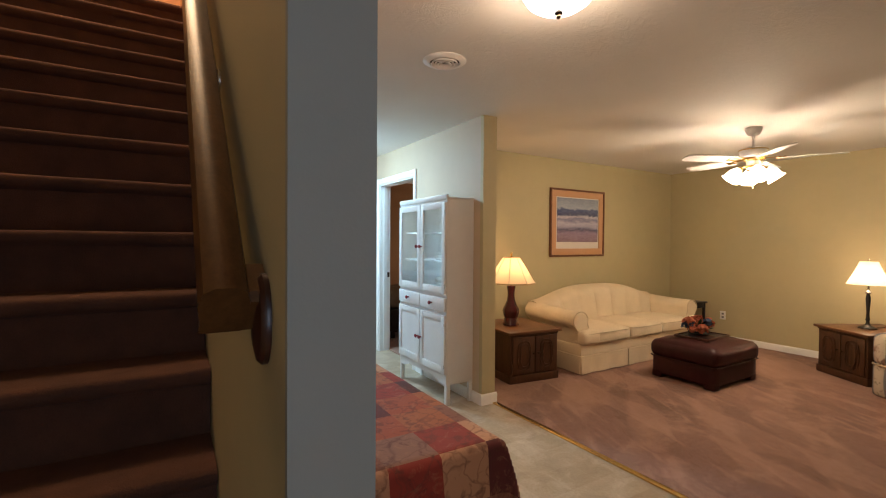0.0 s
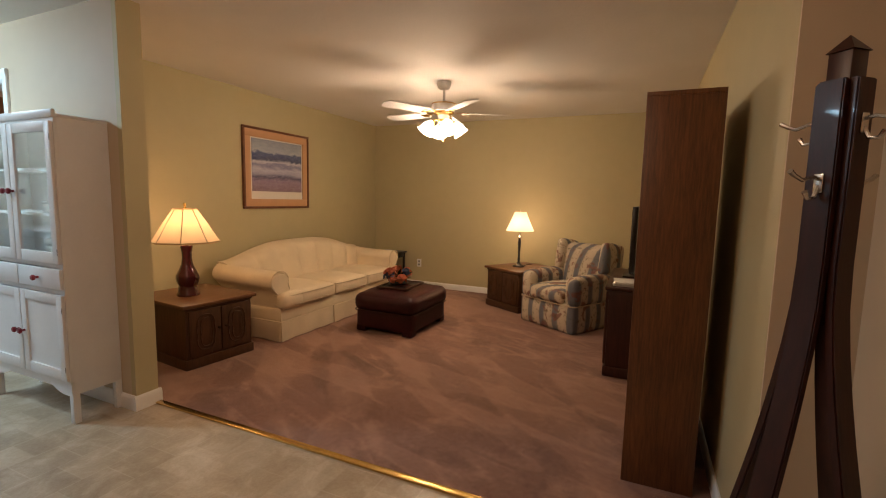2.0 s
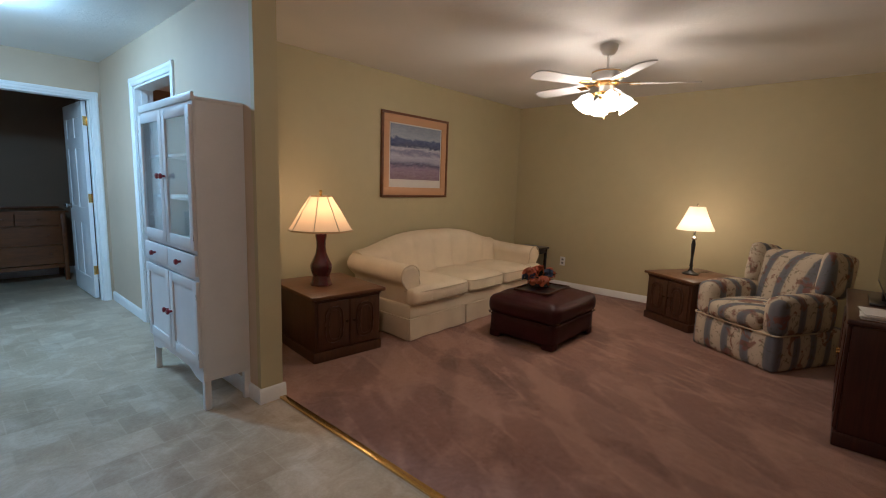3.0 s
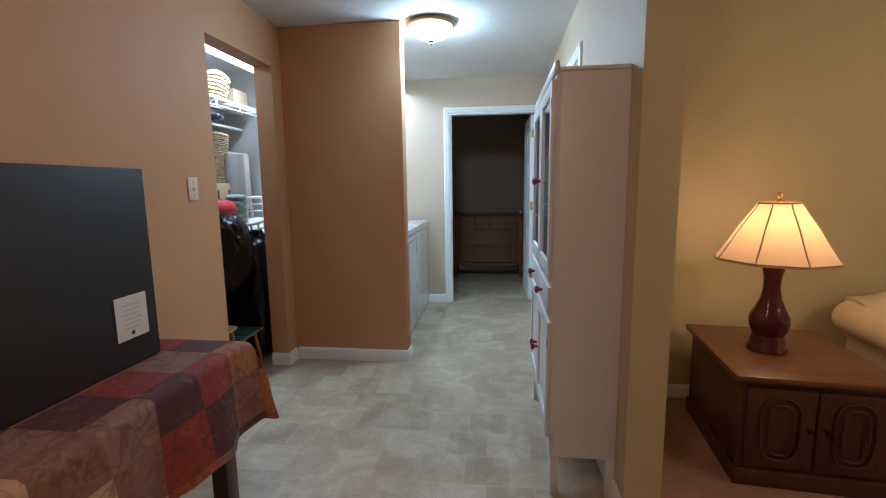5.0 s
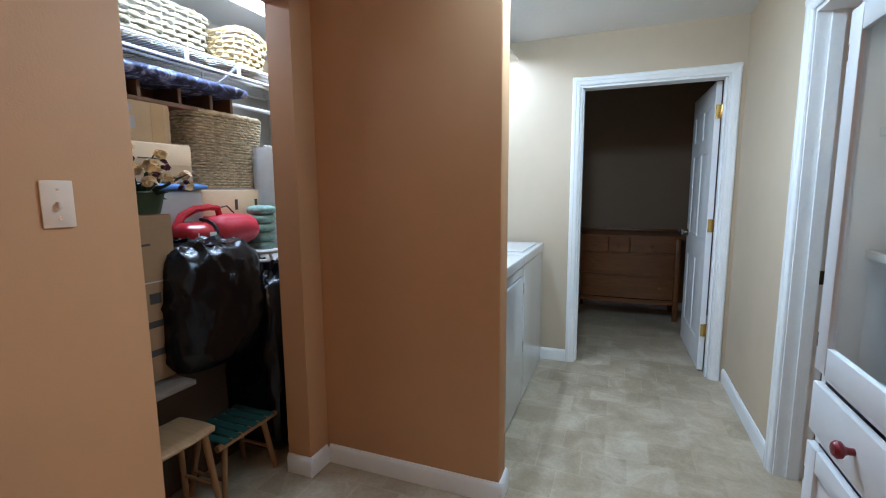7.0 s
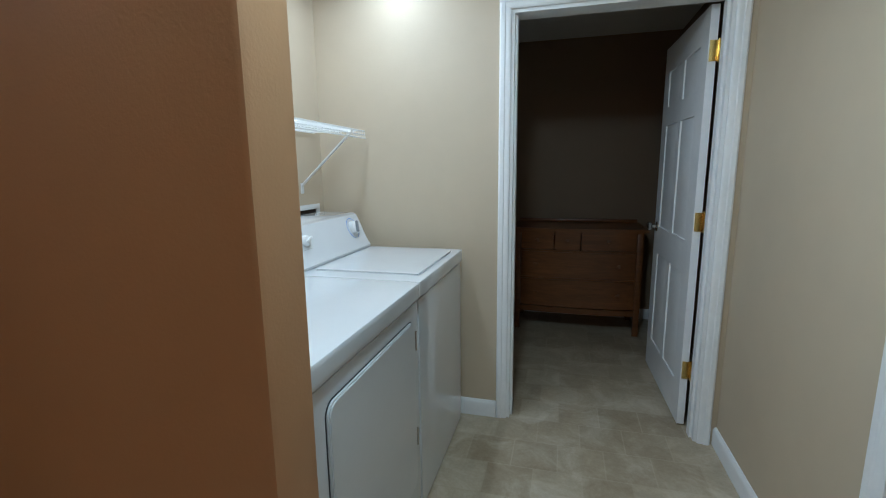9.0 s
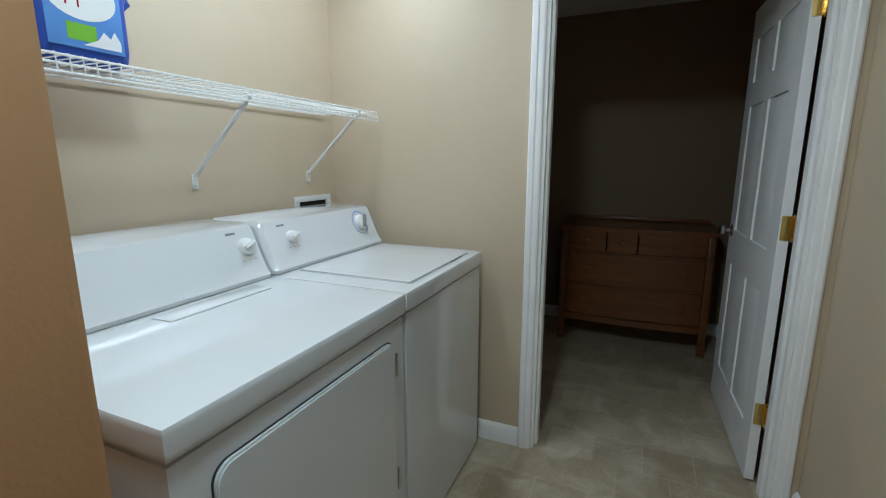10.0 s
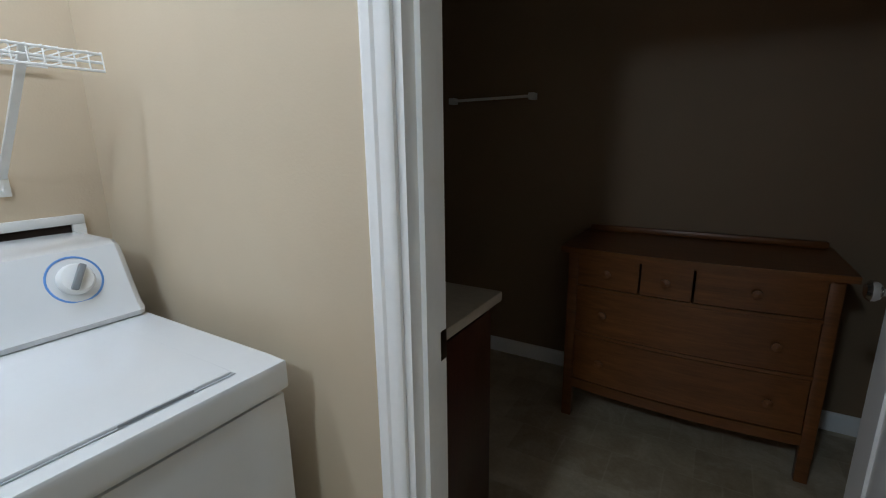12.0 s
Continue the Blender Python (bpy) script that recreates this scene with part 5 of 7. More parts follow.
# coat rack with four bowed legs
rack = thing("coat_rack", (2.42, 0.016, 0.0), "dark wooden coat rack with bowed legs and steel hooks", "coat rack", 40)
bm = bmesh.new()
box(bm, -0.024, -0.024, 1.05, 0.024, 0.024, 1.645, 0.002)
part("post", bm, RACK_WOOD, rack)
bm = bmesh.new()
bmesh.ops.create_cone(bm, cap_ends=True, segments=4, radius1=0.040, radius2=0.001, depth=0.036, matrix=Matrix.Translation((0, 0, 1.663)) @ Matrix.Rotation(radians(45), 4, "Z"))
part("cap", bm, RACK_WOOD, rack)
for k in range(4):
    bm = bmesh.new()
    rows = []
    for j in range(17):
        z = 1.585 * (1 - j / 16)
        f = max(0, (1.15 - z) / 1.15)
        r = 0.024 + 0.255 * f ** 1.45
        w = 0.027 + 0.004 * f
        dr = 0.0195
        rows.append([bm.verts.new(p) for p in ((r, -w, z), (r + dr, -w, z), (r + dr, w, z), (r, w, z))])
    for a, b in zip(rows, rows[1:]):
        for i in range(4):
            bm.faces.new((a[i], a[(i + 1) % 4], b[(i + 1) % 4], b[i]))
    bm.faces.new(rows[0])
    bm.faces.new(rows[-1][::-1])
    bmesh.ops.recalc_face_normals(bm, faces=bm.faces[:])
    bmesh.ops.bevel(bm, geom=[e for e in bm.edges if e.is_manifold and e.calc_face_angle(0) > 1.2], offset=0.003, segments=2, affect="EDGES")
    bmesh.ops.transform(bm, matrix=Matrix.Rotation(radians(90 * k), 4, "Z"), verts=bm.verts[:])
    leg = part("leg", bm, RACK_WOOD, rack)
    bm = bmesh.new()
    z = 1.50 if k % 2 == 0 else 1.375
    r = 0.044
    pipe(bm, [(r, 0, z), (r + 0.02, 0, z + 0.004), (r + 0.05, 0, z - 0.004), (r + 0.075, 0, z + 0.006), (r + 0.088, 0, z + 0.014)], [0.005, 0.0045, 0.0045, 0.005, 0.006])
    pipe(bm, [(r, 0, z - 0.015), (r + 0.012, 0, z - 0.040), (r + 0.030, 0, z - 0.042), (r + 0.040, 0, z - 0.028)], [0.005, 0.0045, 0.0045, 0.006])
    box(bm, r - 0.001, -0.010, z - 0.030, r + 0.004, 0.010, z + 0.012, 0.002)
    bmesh.ops.transform(bm, matrix=Matrix.Rotation(radians(90 * k), 4, "Z"), verts=bm.verts[:])
    part("hook", bm, CHROME, leg, "steel double coat hook")

# ---- dining and hall ----
def build_hutch():
    """Front faces -x at x 0; y runs along its width."""
    t = thing("hutch_cabinet", (2.515, 3.25, 0.0), "tall narrow white hutch with glass doors and red knobs", "cabinet")
    D, W, HT = 0.264, 0.865, 1.70
    for y in (0.0, W - 0.02):
        boxes("side_panel", WHITE, t, [(0.016, y + 0.0005, 0.17, D, y + 0.02, HT)], 0.002)
        for x0, x1 in ((0.004, 0.040), (D - 0.036, D)):
            boxes("leg", WHITE, t, [(x0, y - 0.006 if y else y, 0, x1, y + 0.036 if not y else y + 0.022, 0.175)], 0.003)
    boxes("back_panel", WHITE, t, [(D - 0.008, 0.02, 0.19, D - 0.002, W - 0.02, HT)])
    for z in (0.19, 0.745, 0.885):
        boxes("deck", WHITE, t, [(0.012, 0.02, z, D - 0.008, W - 0.02, z + 0.018)])
    for z in (1.17, 1.42):
        boxes("shelf", WHITE, t, [(0.045, 0.022, z, D - 0.008, W - 0.022, z + 0.016)])
    boxes("top", WHITE, t, [(-0.004, -0.006, HT, D, W + 0.006, HT + 0.016)], 0.004)
    boxes("crest_rail", WHITE, t, [(-0.010, -0.008, HT - 0.006, 0.010, W + 0.008, HT + 0.038)], 0.006)
    boxes("face_frame", WHITE, t, [(0.0, 0.0, 0.235, 0.016, 0.022, HT), (0.0, W - 0.022, 0.235, 0.016, W, HT), (0.0, 0.022, 0.892, 0.016, W - 0.022, 0.912), (0.0, 0.022, 0.745, 0.016, W - 0.022, 0.765), (0.0, 0.022, 1.68, 0.016, W - 0.022, HT)])
    bm = bmesh.new()
    pts = [(0.0, 0.245), (W, 0.245), (W, 0.17)]
    n = 40
    for k in range(n + 1):
        u = 1 - k / n
        e = min(u, 1 - u)
        pts.append((0.02 + (W - 0.04) * u, 0.165 + 0.045 * min(1, e * 5) - 0.022 * abs(math.sin(e * 12)) * (1 if e < 0.3 else 0.4)))
    pts.append((0.0, 0.17))
    prism(bm, pts, 0.001, 0.016, lambda u, v, w: (w, u, v))
    part("apron", bm, WHITE, t, "scalloped white apron")
    half = W / 2

    def knob(parent, y, z):
        bm = bmesh.new()
        lathe(bm, [(0.007, 0), (0.007, 0.010), (0.009, 0.014), (0.016, 0.020), (0.017, 0.027), (0.012, 0.033), (0.001, 0.034)], 18)
        bmesh.ops.transform(bm, matrix=Matrix.Translation((-0.018, y, z)) @ Matrix.Rotation(radians(-90), 4, "Y"), verts=bm.verts[:])
        part("knob", bm, RED_KNOB, parent, "turned dark red knob")

    def hinge(parent, y, z):
        bm = bmesh.new()
        box(bm, -0.0185, y - 0.002, z, -0.010, y + 0.003, z + 0.034, 0.001)
        part("hinge", bm, DARK_STEEL, parent, "dark bronze hinge")

    for k in range(2):
        y0, y1 = 0.006 + k * half, half - 0.004 + k * half + (0.0 if k == 0 else -0.002)
        inner = y1 if k == 0 else y0
        outer = y0 if k == 0 else y1
        sgn = -1 if k == 0 else 1
        for nm, z0, z1, glass in (("glass_door", 0.915, 1.675, True), ("lower_door", 0.255, 0.742, False)):
            fw = 0.052
            bm = bmesh.new()
            box(bm, -0.018, y0, z0, 0.0, y0 + fw, z1, 0.003)
            box(bm, -0.018, y1 - fw, z0, 0.0, y1, z1, 0.003)
            box(bm, -0.017, y0 + fw, z0, -0.001, y1 - fw, z0 + fw + 0.01, 0.002)
            box(bm, -0.017, y0 + fw, z1 - fw, -0.001, y1 - fw, z1, 0.002)
            dr = part(nm, bm, WHITE, t)
            bm = bmesh.new()
            if glass:
                box(bm, -0.010, y0 + fw - 0.004, z0 + fw + 0.006, -0.007, y1 - fw + 0.004, z1 - fw + 0.004)
                g = part("pane", bm, GLASS, dr, "clear glass pane")
                g.visible_shadow = False
            else:
                box(bm, -0.009, y0 + fw - 0.004, z0 + fw + 0.006, -0.003, y1 - fw + 0.004, z1 - fw + 0.004)
                part("panel", bm, WHITE, dr)
            knob(dr, inner + sgn * 0.026, 1.305 if glass else 0.50)
            hinge(dr, outer - sgn * 0.004, z0 + 0.05)
            hinge(dr, outer - sgn * 0.004, z1 - 0.10)
        dw = boxes("drawer", WHITE, t, [(-0.018, y0, 0.772, 0.0, y1, 0.886)], 0.004)
        knob(dw, (y0 + y1) / 2, 0.83)
    return t


build_hutch()
bx = thing("linen_stack", (2.66, 3.44, 0.903), "stack of folded white linens inside the hutch", "linens")
for k in range(3):
    bm = bmesh.new()
    rounded(bm, -0.08, -0.13, k * 0.045, 0.08, 0.13, k * 0.045 + 0.045, 0.018, (0, 0, 0.006), 5)
    part("cloth", bm, ROLL_CLOTH, bx)
bx = thing("storage_tin", (2.66, 3.46, 1.186), "low white tin on the hutch shelf", "tin")
boxes("body", PLASTIC, bx, [(-0.07, -0.12, 0, 0.07, 0.12, 0.05)], 0.008)
boxes("lid", PLASTIC, bx, [(-0.073, -0.123, 0.05, 0.073, 0.123, 0.066)], 0.006)

# dining table under a patchwork cloth
TX0, TX1, TY0, TY1, TZ = 0.812, 1.425, 1.20, 2.885, 0.765
tb = thing("dining_table", (TX0, TY0, 0), "wooden dining table under a patchwork cloth", "table")
boxes("tabletop", OAK_TOP, tb, [(0, 0, TZ - 0.035, TX1 - TX0, TY1 - TY0, TZ - 0.006)], 0.004)
for x in (0.03, TX1 - TX0 - 0.09):
    for y in (0.04, TY1 - TY0 - 0.10):
        boxes("leg", OAK_DARK, tb, [(x, y, 0, x + 0.06, y + 0.06, TZ - 0.035)], 0.006)
boxes("apron", OAK_DARK, tb, [(0.05, 0.06, TZ - 0.13, TX1 - TX0 - 0.05, TY1 - TY0 - 0.06, TZ - 0.035)])


def build_cloth():
    t = thing("tablecloth", (0, 0, 0), "patchwork printed tablecloth in wine, rust and sand", "tablecloth")
    bm = bmesh.new()
    uvl = bm.loops.layers.uv.new("UVMap")
    drop, step = 0.30, 0.0165
    us = np.arange(TX0 - 0.012, TX1 + drop + 1e-6, step)
    vs = np.arange(TY0 - drop, TY1 + drop + 1e-6, step)
    r = 0.018

    def fall(d):
        """Way out and down for cloth that goes d past the edge."""
        if d <= 0:
            return 0.0, 0.0
        a = min(d / r, math.pi / 2)
        return r * math.sin(a), r * (1 - math.cos(a)) + max(0, d - r * math.pi / 2)

    grid, uv = [], {}
    for u in us:
        row = []
        for v in vs:
            du = max(0, u - TX1)
            dv = max(0, v - TY1, TY0 - v)
            sv = 1 if v > TY1 else -1
            ou, zu = fall(du)
            ov, zv = fall(dv)
            x, y = min(u, TX1) + ou, min(max(v, TY0), TY1) + sv * ov
            z = TZ - max(zu, zv)
            if du > 0 and dv > 0:
                # the free corner hangs in a fold that stands away from the table
                k = min(du, dv)
                x += 0.16 * k * (0.6 + 0.4 * min(1, du / (dv + 1e-6)))
                y += sv * 0.16 * k * (0.6 + 0.4 * min(1, dv / (du + 1e-6)))
                z = TZ - max(zu, zv) - 0.10 * k
            hang = max(du, dv)
            if hang > 0:
                w = hang / drop
                share = du * du / (du * du + dv * dv)
                x += share * (0.020 * w * math.sin(v * 17 + 0.7) + 0.006 * w * math.sin(v * 38) + 0.035 * w)
                y += (1 - share) * sv * (0.020 * w * math.sin(u * 17 + 0.7) + 0.006 * w * math.sin(u * 38) + 0.035 * w)
            else:
                z += 0.0012 * noise.noise(Vector((u * 9, v * 9, 0)))
            p = bm.verts.new((x, y, z))
            uv[p] = (u + 0.04, v + 0.07)
            row.append(p)
        grid.append(row)
    for a, b in zip(grid, grid[1:]):
        for j in range(len(vs) - 1):
            f = bm.faces.new((a[j], b[j], b[j + 1], a[j + 1]))
            for lp in f.loops:
                lp[uvl].uv = uv[lp.vert]
    part("cloth", bm, PATCHWORK, t, smooth=80)


build_cloth()
bd = thing("display_board", (1.215, 2.765, TZ + 0.004), "large matte black board standing on the table", "board")
boxes("panel", MATTE_BLACK, bd, [(-0.035, -0.80, 0, 0.0, 0, 0.585)], 0.003)
pg = thing("notice_sheet", (1.2165, 2.665, TZ + 0.13), "white printed notice sheet fixed to the black board", "notice")
boxes("sheet", PAPER, pg, [(0, -0.058, -0.045, 0.001, 0.058, 0.085)])
for k in range(6):
    boxes("text_line", FAINT_TEXT, pg, [(0.001, -0.035 + 0.004 * (k % 2), 0.055 - k * 0.014, 0.0014, 0.035 - 0.006 * (k % 3), 0.060 - k * 0.014)])
boxes("emblem", INK, pg, [(0.001, -0.008, -0.034, 0.0014, 0.004, -0.022)])

# ---- laundry alcove ----
def console(t, W, knobs, name):
    """A sloped control panel along y with rounded ends."""
    prof = [(0.0, 0.0), (0.282, 0.0), (0.286, 0.012), (0.272, 0.028), (0.252, 0.068), (0.222, 0.138), (0.208, 0.166), (0.185, 0.176), (0.0, 0.176)]
    bm = bmesh.new()
    rings = []
    for y, f in ((0.004, 0.93), (0.010, 0.97), (0.022, 1.0), (W - 0.022, 1.0), (W - 0.010, 0.97), (W - 0.004, 0.93)):
        rings.append([bm.verts.new((u * f, y, 0.928 + v * f)) for u, v in prof])
    for a, b in zip(rings, rings[1:]):
        for i in range(len(prof)):
            bm.faces.new((a[i], a[(i + 1) % len(prof)], b[(i + 1) % len(prof)], b[i]))
    bm.faces.new(rings[0])
    bm.faces.new(rings[-1])
    bmesh.ops.recalc_face_normals(bm, faces=bm.faces[:])
    c = part("control_panel", bm, ENAMEL, t, smooth=28)
    nrm = Vector((0.070, 0, 0.030)).normalized()
    q = nrm.to_track_quat("Z", "X").to_matrix().to_4x4()
    for y, s, dial in knobs:
        at = Vector((0.2355, y, 0.928 + 0.105))
        M = Matrix.Translation(at) @ q
        if dial:
            bm = bmesh.new()
            lathe(bm, [(0.047 * s, 0.0008), (0.0465 * s, 0.0012), (0.0435 * s, 0.0012), (0.043 * s, 0.0008)], 30)
            bmesh.ops.transform(bm, matrix=M, verts=bm.verts[:])
            part("dial_ring", bm, BLUE_LID, c, "pale blue printed dial ring")
        bm = bmesh.new()
        lathe(bm, [(0.030 * s, 0), (0.030 * s, 0.012), (0.026 * s, 0.020), (0.020 * s, 0.022), (0.001, 0.022)], 26)
        bmesh.ops.transform(bm, matrix=M, verts=bm.verts[:])
        k = part("knob", bm, PLASTIC, c)
        bm = bmesh.new()
        box(bm, -0.006 * s, -0.026 * s, 0.021, 0.006 * s, 0.026 * s, 0.034, 0.003)
        bmesh.ops.transform(bm, matrix=M @ Matrix.Rotation(radians(60 if dial else 20), 4, "Z"), verts=bm.verts[:])
        part("grip", bm, GREY_PLASTIC if dial else PLASTIC, k)
        for j in range(3):
            bm = bmesh.new()
            box(bm, -0.045 * s - 0.004, -0.03 + j * 0.022, 0.0004, -0.045 * s, -0.018 + j * 0.022, 0.0009)
            bmesh.ops.transform(bm, matrix=M, verts=bm.verts[:])
            part("print_mark", bm, FADED_INK, c)
    bm = bmesh.new()
    box(bm, -0.004, -0.018, 0.0004, 0.003, 0.018, 0.0009)
    bmesh.ops.transform(bm, matrix=Matrix.Translation((0.2165, 0.10 if name == "w" else 0.63, 0.928 + 0.150)) @ q, verts=bm.verts[:])
    part("badge", bm, GREY_PLASTIC, c)


def appliance_body(t, W):
    bm = bmesh.new()
    rounded(bm, 0.01, 0.003, 0.012, 0.765, W - 0.003, 0.860, 0.012, n=5)
    part("cabinet", bm, ENAMEL, t)
    bm = bmesh.new()
    rounded(bm, 0.0, 0.0, 0.864, 0.772, W, 0.926, 0.009, n=6)
    part("top", bm, ENAMEL, t)
    boxes("foot_strip", GREY_PLASTIC, t, [(0.03, 0.02, 0.0, 0.75, W - 0.02, 0.014)])


wm = thing("washing_machine", (0.785, 5.578, 0), "white top loading washing machine beside the doorway", "washing machine")
appliance_body(wm, 0.69)
console(wm, 0.69, [(0.57, 1.15, True), (0.13, 0.75, False)], "w")
bm = bmesh.new()
rounded(bm, 0.305, 0.09, 0.923, 0.735, 0.60, 0.933, 0.005, n=5)
lid = part("lid", bm, ENAMEL, wm)
boxes("lid_grip", GREY_PLASTIC, lid, [(0.7355, 0.42, 0.926, 0.738, 0.53, 0.931)])
# thin grey strips draw the faint shade in the gap round the lid
boxes("lid_gap", LID_GAP_SHADE, lid, [(0.301, 0.086, 0.9262, 0.739, 0.0895, 0.9272), (0.7352, 0.09, 0.9262, 0.739, 0.604, 0.9272), (0.301, 0.6005, 0.9262, 0.7352, 0.604, 0.9272)])

dy = thing("clothes_dryer", (0.785, 4.835, 0), "white front loading clothes dryer beside the washer", "clothes dryer")
appliance_body(dy, 0.738)
console(dy, 0.738, [(0.665, 0.9, False), (0.10, 1.1, True)], "d")
bm = bmesh.new()
out = []
for cx, cz, a0 in ((0.625, 0.775, 0), (0.11, 0.775, 90), (0.11, 0.23, 180), (0.625, 0.23, 270)):
    for k in range(7):
        a = radians(a0 + 15 * k)
        out.append((cx + 0.035 * math.cos(a), cz + 0.035 * math.sin(a)))
prism(bm, out, 0.766, 0.776, lambda u, v, w: (w, u, v))
bmesh.ops.bevel(bm, geom=[e for e in bm.edges if e.verts[0].co.x > 0.77 and e.verts[1].co.x > 0.77], offset=0.004, segments=2, affect="EDGES")
dr = part("door", bm, ENAMEL, dy, smooth=30)
# a black sheet behind the door paints the shadow in its gap
bm = bmesh.new()
cxs = [(0.3675 + (u - 0.3675) * 1.012, 0.5075 + (v - 0.5075) * 1.010) for u, v in out]
prism(bm, cxs, 0.7650, 0.7664, lambda u, v, w: (w, u, v))
part("door_gap", bm, MATTE_BLACK, dr, "dark strip for the shadow in the gap round the door")
for z in (0.34, 0.70):
    boxes("hinge", CHROME, dr, [(0.766, 0.662, z, 0.779, 0.670, z + 0.07)], 0.002)
boxes("lint_lid", ENAMEL, dy, [(0.31, 0.30, 0.925, 0.38, 0.62, 0.930)], 0.002)


def wire_shelf(name, at, length, depth, label, turn=0, lip=0.035, thick=0.0030, ties=0):
    """A ventilated shelf along y, its back on the wall at x 0."""
    t = thing(name, at, label, "wire shelf", turn)
    bm = bmesh.new()
    for x, z in ((0.012, 0.0), (depth * 0.55, -0.004), (depth, 0.0), (depth + 0.004, -lip)) + (() if ties else ((depth, -lip * 0.5),)):
        rod(bm, (x, 0, z), (x, length, z), thick, sides=6)
    part("rail", bm, PLASTIC, t)
    n = int(length / 0.0255)
    verts, faces = [], []
    for k in range(n + 1):
        y = length * k / n
        a = len(verts)
        for x, z in ((0.008, 0.002), (depth, 0.002), (depth + 0.004, -0.006 if ties else -lip)):
            verts += [(x, y - 0.0016, z), (x, y + 0.0016, z), (x + 0.0016, y, z + 0.0030)]
        for s in (0, 3):
            for i in range(3):
                j = (i + 1) % 3
                faces.append((a + s + i, a + s + j, a + s + 3 + j, a + s + 3 + i))
    for k in range(ties):
        y = length * (k + 0.5) / ties
        bm = bmesh.new()
        box(bm, depth - 0.002, y - 0.010, -lip, depth + 0.008, y + 0.010, 0.0, 0.002)
        part("tie", bm, PLASTIC, t)
    me = bpy.data.meshes.new("wire_grid")
    me.from_pydata(verts, [], faces)
    me.materials.append(PLASTIC)
    w = new("wire_grid", me)
    w.parent = t
    w["kind"] = "stuff"
    return t


def shelf_brace(t, y, depth, drop):
    bm = bmesh.new()
    rows = []
    for x, z in ((0.010, -drop + 0.02), (depth - 0.004, -0.012)):
        rows.append([bm.verts.new((x, y + dy_, z + dz)) for dy_, dz in ((-0.008, 0), (0.008, 0), (0.008, 0.010), (-0.008, 0.010))])
    for i in range(4):
        bm.faces.new((rows[0][i], rows[0][(i + 1) % 4], rows[1][(i + 1) % 4], rows[1][i]))
    bm.faces.new(rows[0][::-1])
    bm.faces.new(rows[1])
    box(bm, 0.0, y - 0.012, -drop - 0.022, 0.006, y + 0.012, -drop + 0.030, 0.002)
    rod(bm, (0.005, y, -drop - 0.008), (0.009, y, -drop - 0.008), 0.005, sides=10)
    bmesh.ops.recalc_face_normals(bm, faces=bm.faces[:])
    part("brace", bm, PLASTIC, t)


fx = thing("fluorescent_light", (1.215, 5.68, H), "lit white fluorescent strip light with slanted reflector over machines", "ceiling light")
bm = bmesh.new()
prism(bm, [(-0.05, 0.0), (0.05, 0.0), (0.05, -0.055), (0.118, -0.128), (0.112, -0.130), (0.045, -0.062), (-0.045, -0.062), (-0.112, -0.130), (-0.118, -0.128), (-0.05, -0.055)], -0.63, 0.63, lambda u, v, w: (u, w, v))
part("reflector", bm, ENAMEL, fx)
for y in (-0.61, 0.61):
    boxes("end_cap", PLASTIC, fx, [(-0.03, y - 0.012, -0.110, 0.03, y + 0.012, -0.055)], 0.003)
bm = bmesh.new()
rod(bm, (0, -0.595, -0.09), (0, 0.595, -0.09), 0.018, sides=14)
g = part("tube", bm, TUBE_GLOW, fx, "lit fluorescent tube")
g.visible_shadow = False

lsh = wire_shelf("wire_shelf", (0.755, 4.735, 1.512), 1.53, 0.295, "white ventilated wire shelf over the laundry machines")
for y in (0.82, 1.40):
    shelf_brace(lsh, y, 0.295, 0.285)

jug = thing("detergent_jug", (0.93, 5.155, 1.516), "blue plastic detergent jug with label on the shelf", "detergent")
bm = bmesh.new()
rounded(bm, -0.05, -0.10, 0, 0.05, 0.10, 0.21, 0.035, (0.006, 0, 0), 7)
part("bottle", bm, BLUE_PLASTIC, jug)
bm = bmesh.new()
pipe(bm, [(0, 0.085, 0.14), (0, 0.115, 0.17), (0, 0.11, 0.225), (0, 0.06, 0.25), (0, 0.0, 0.245)], 0.016)
part("grip", bm, BLUE_PLASTIC, jug)
bm = bmesh.new()
rod(bm, (0, -0.045, 0.20), (0, -0.045, 0.27), 0.034, 0.031, 20)
part("cap", bm, BLUE_PLASTIC, jug)
lab = boxes("label_sheet", BLUE_LID, jug, [(0.0535, -0.088, 0.030, 0.0555, 0.070, 0.19)], 0.0005, "pale blue paper label")
bm = bmesh.new()
prism(bm, [(-0.014 + 0.074 * math.cos(math.tau * k / 28), 0.142 + 0.052 * math.sin(math.tau * k / 28)) for k in range(28)], 0.0555, 0.0560, lambda u, v, w: (w, u, v))
part("label_panel", bm, PLASTIC, lab, "white oval on the label")
boxes("label_word", BLUE_PLASTIC, lab, [(0.0560, -0.068, 0.150, 0.0563, -0.052, 0.184), (0.0560, -0.046, 0.150, 0.0563, -0.028, 0.174), (0.0560, -0.022, 0.150, 0.0563, -0.010, 0.174), (0.0560, -0.004, 0.150, 0.0563, 0.014, 0.174), (0.0560, 0.020, 0.150, 0.0563, 0.038, 0.174)])
for ch, y in (("4", -0.058), ("1", -0.030)):
    cu_ = bpy.data.curves.new("label_number", "FONT")
    cu_.body, cu_.size, cu_.extrude = ch, 0.036, 0.0002
    cu_.materials.append(RED_PLASTIC)
    tx = new("label_number", cu_)
    tx.matrix_basis = Matrix(((0, 0, 1, 0.0564), (1, 0, 0, y), (0, 1, 0, 0.116), (0, 0, 0, 1)))
    tx.parent = lab
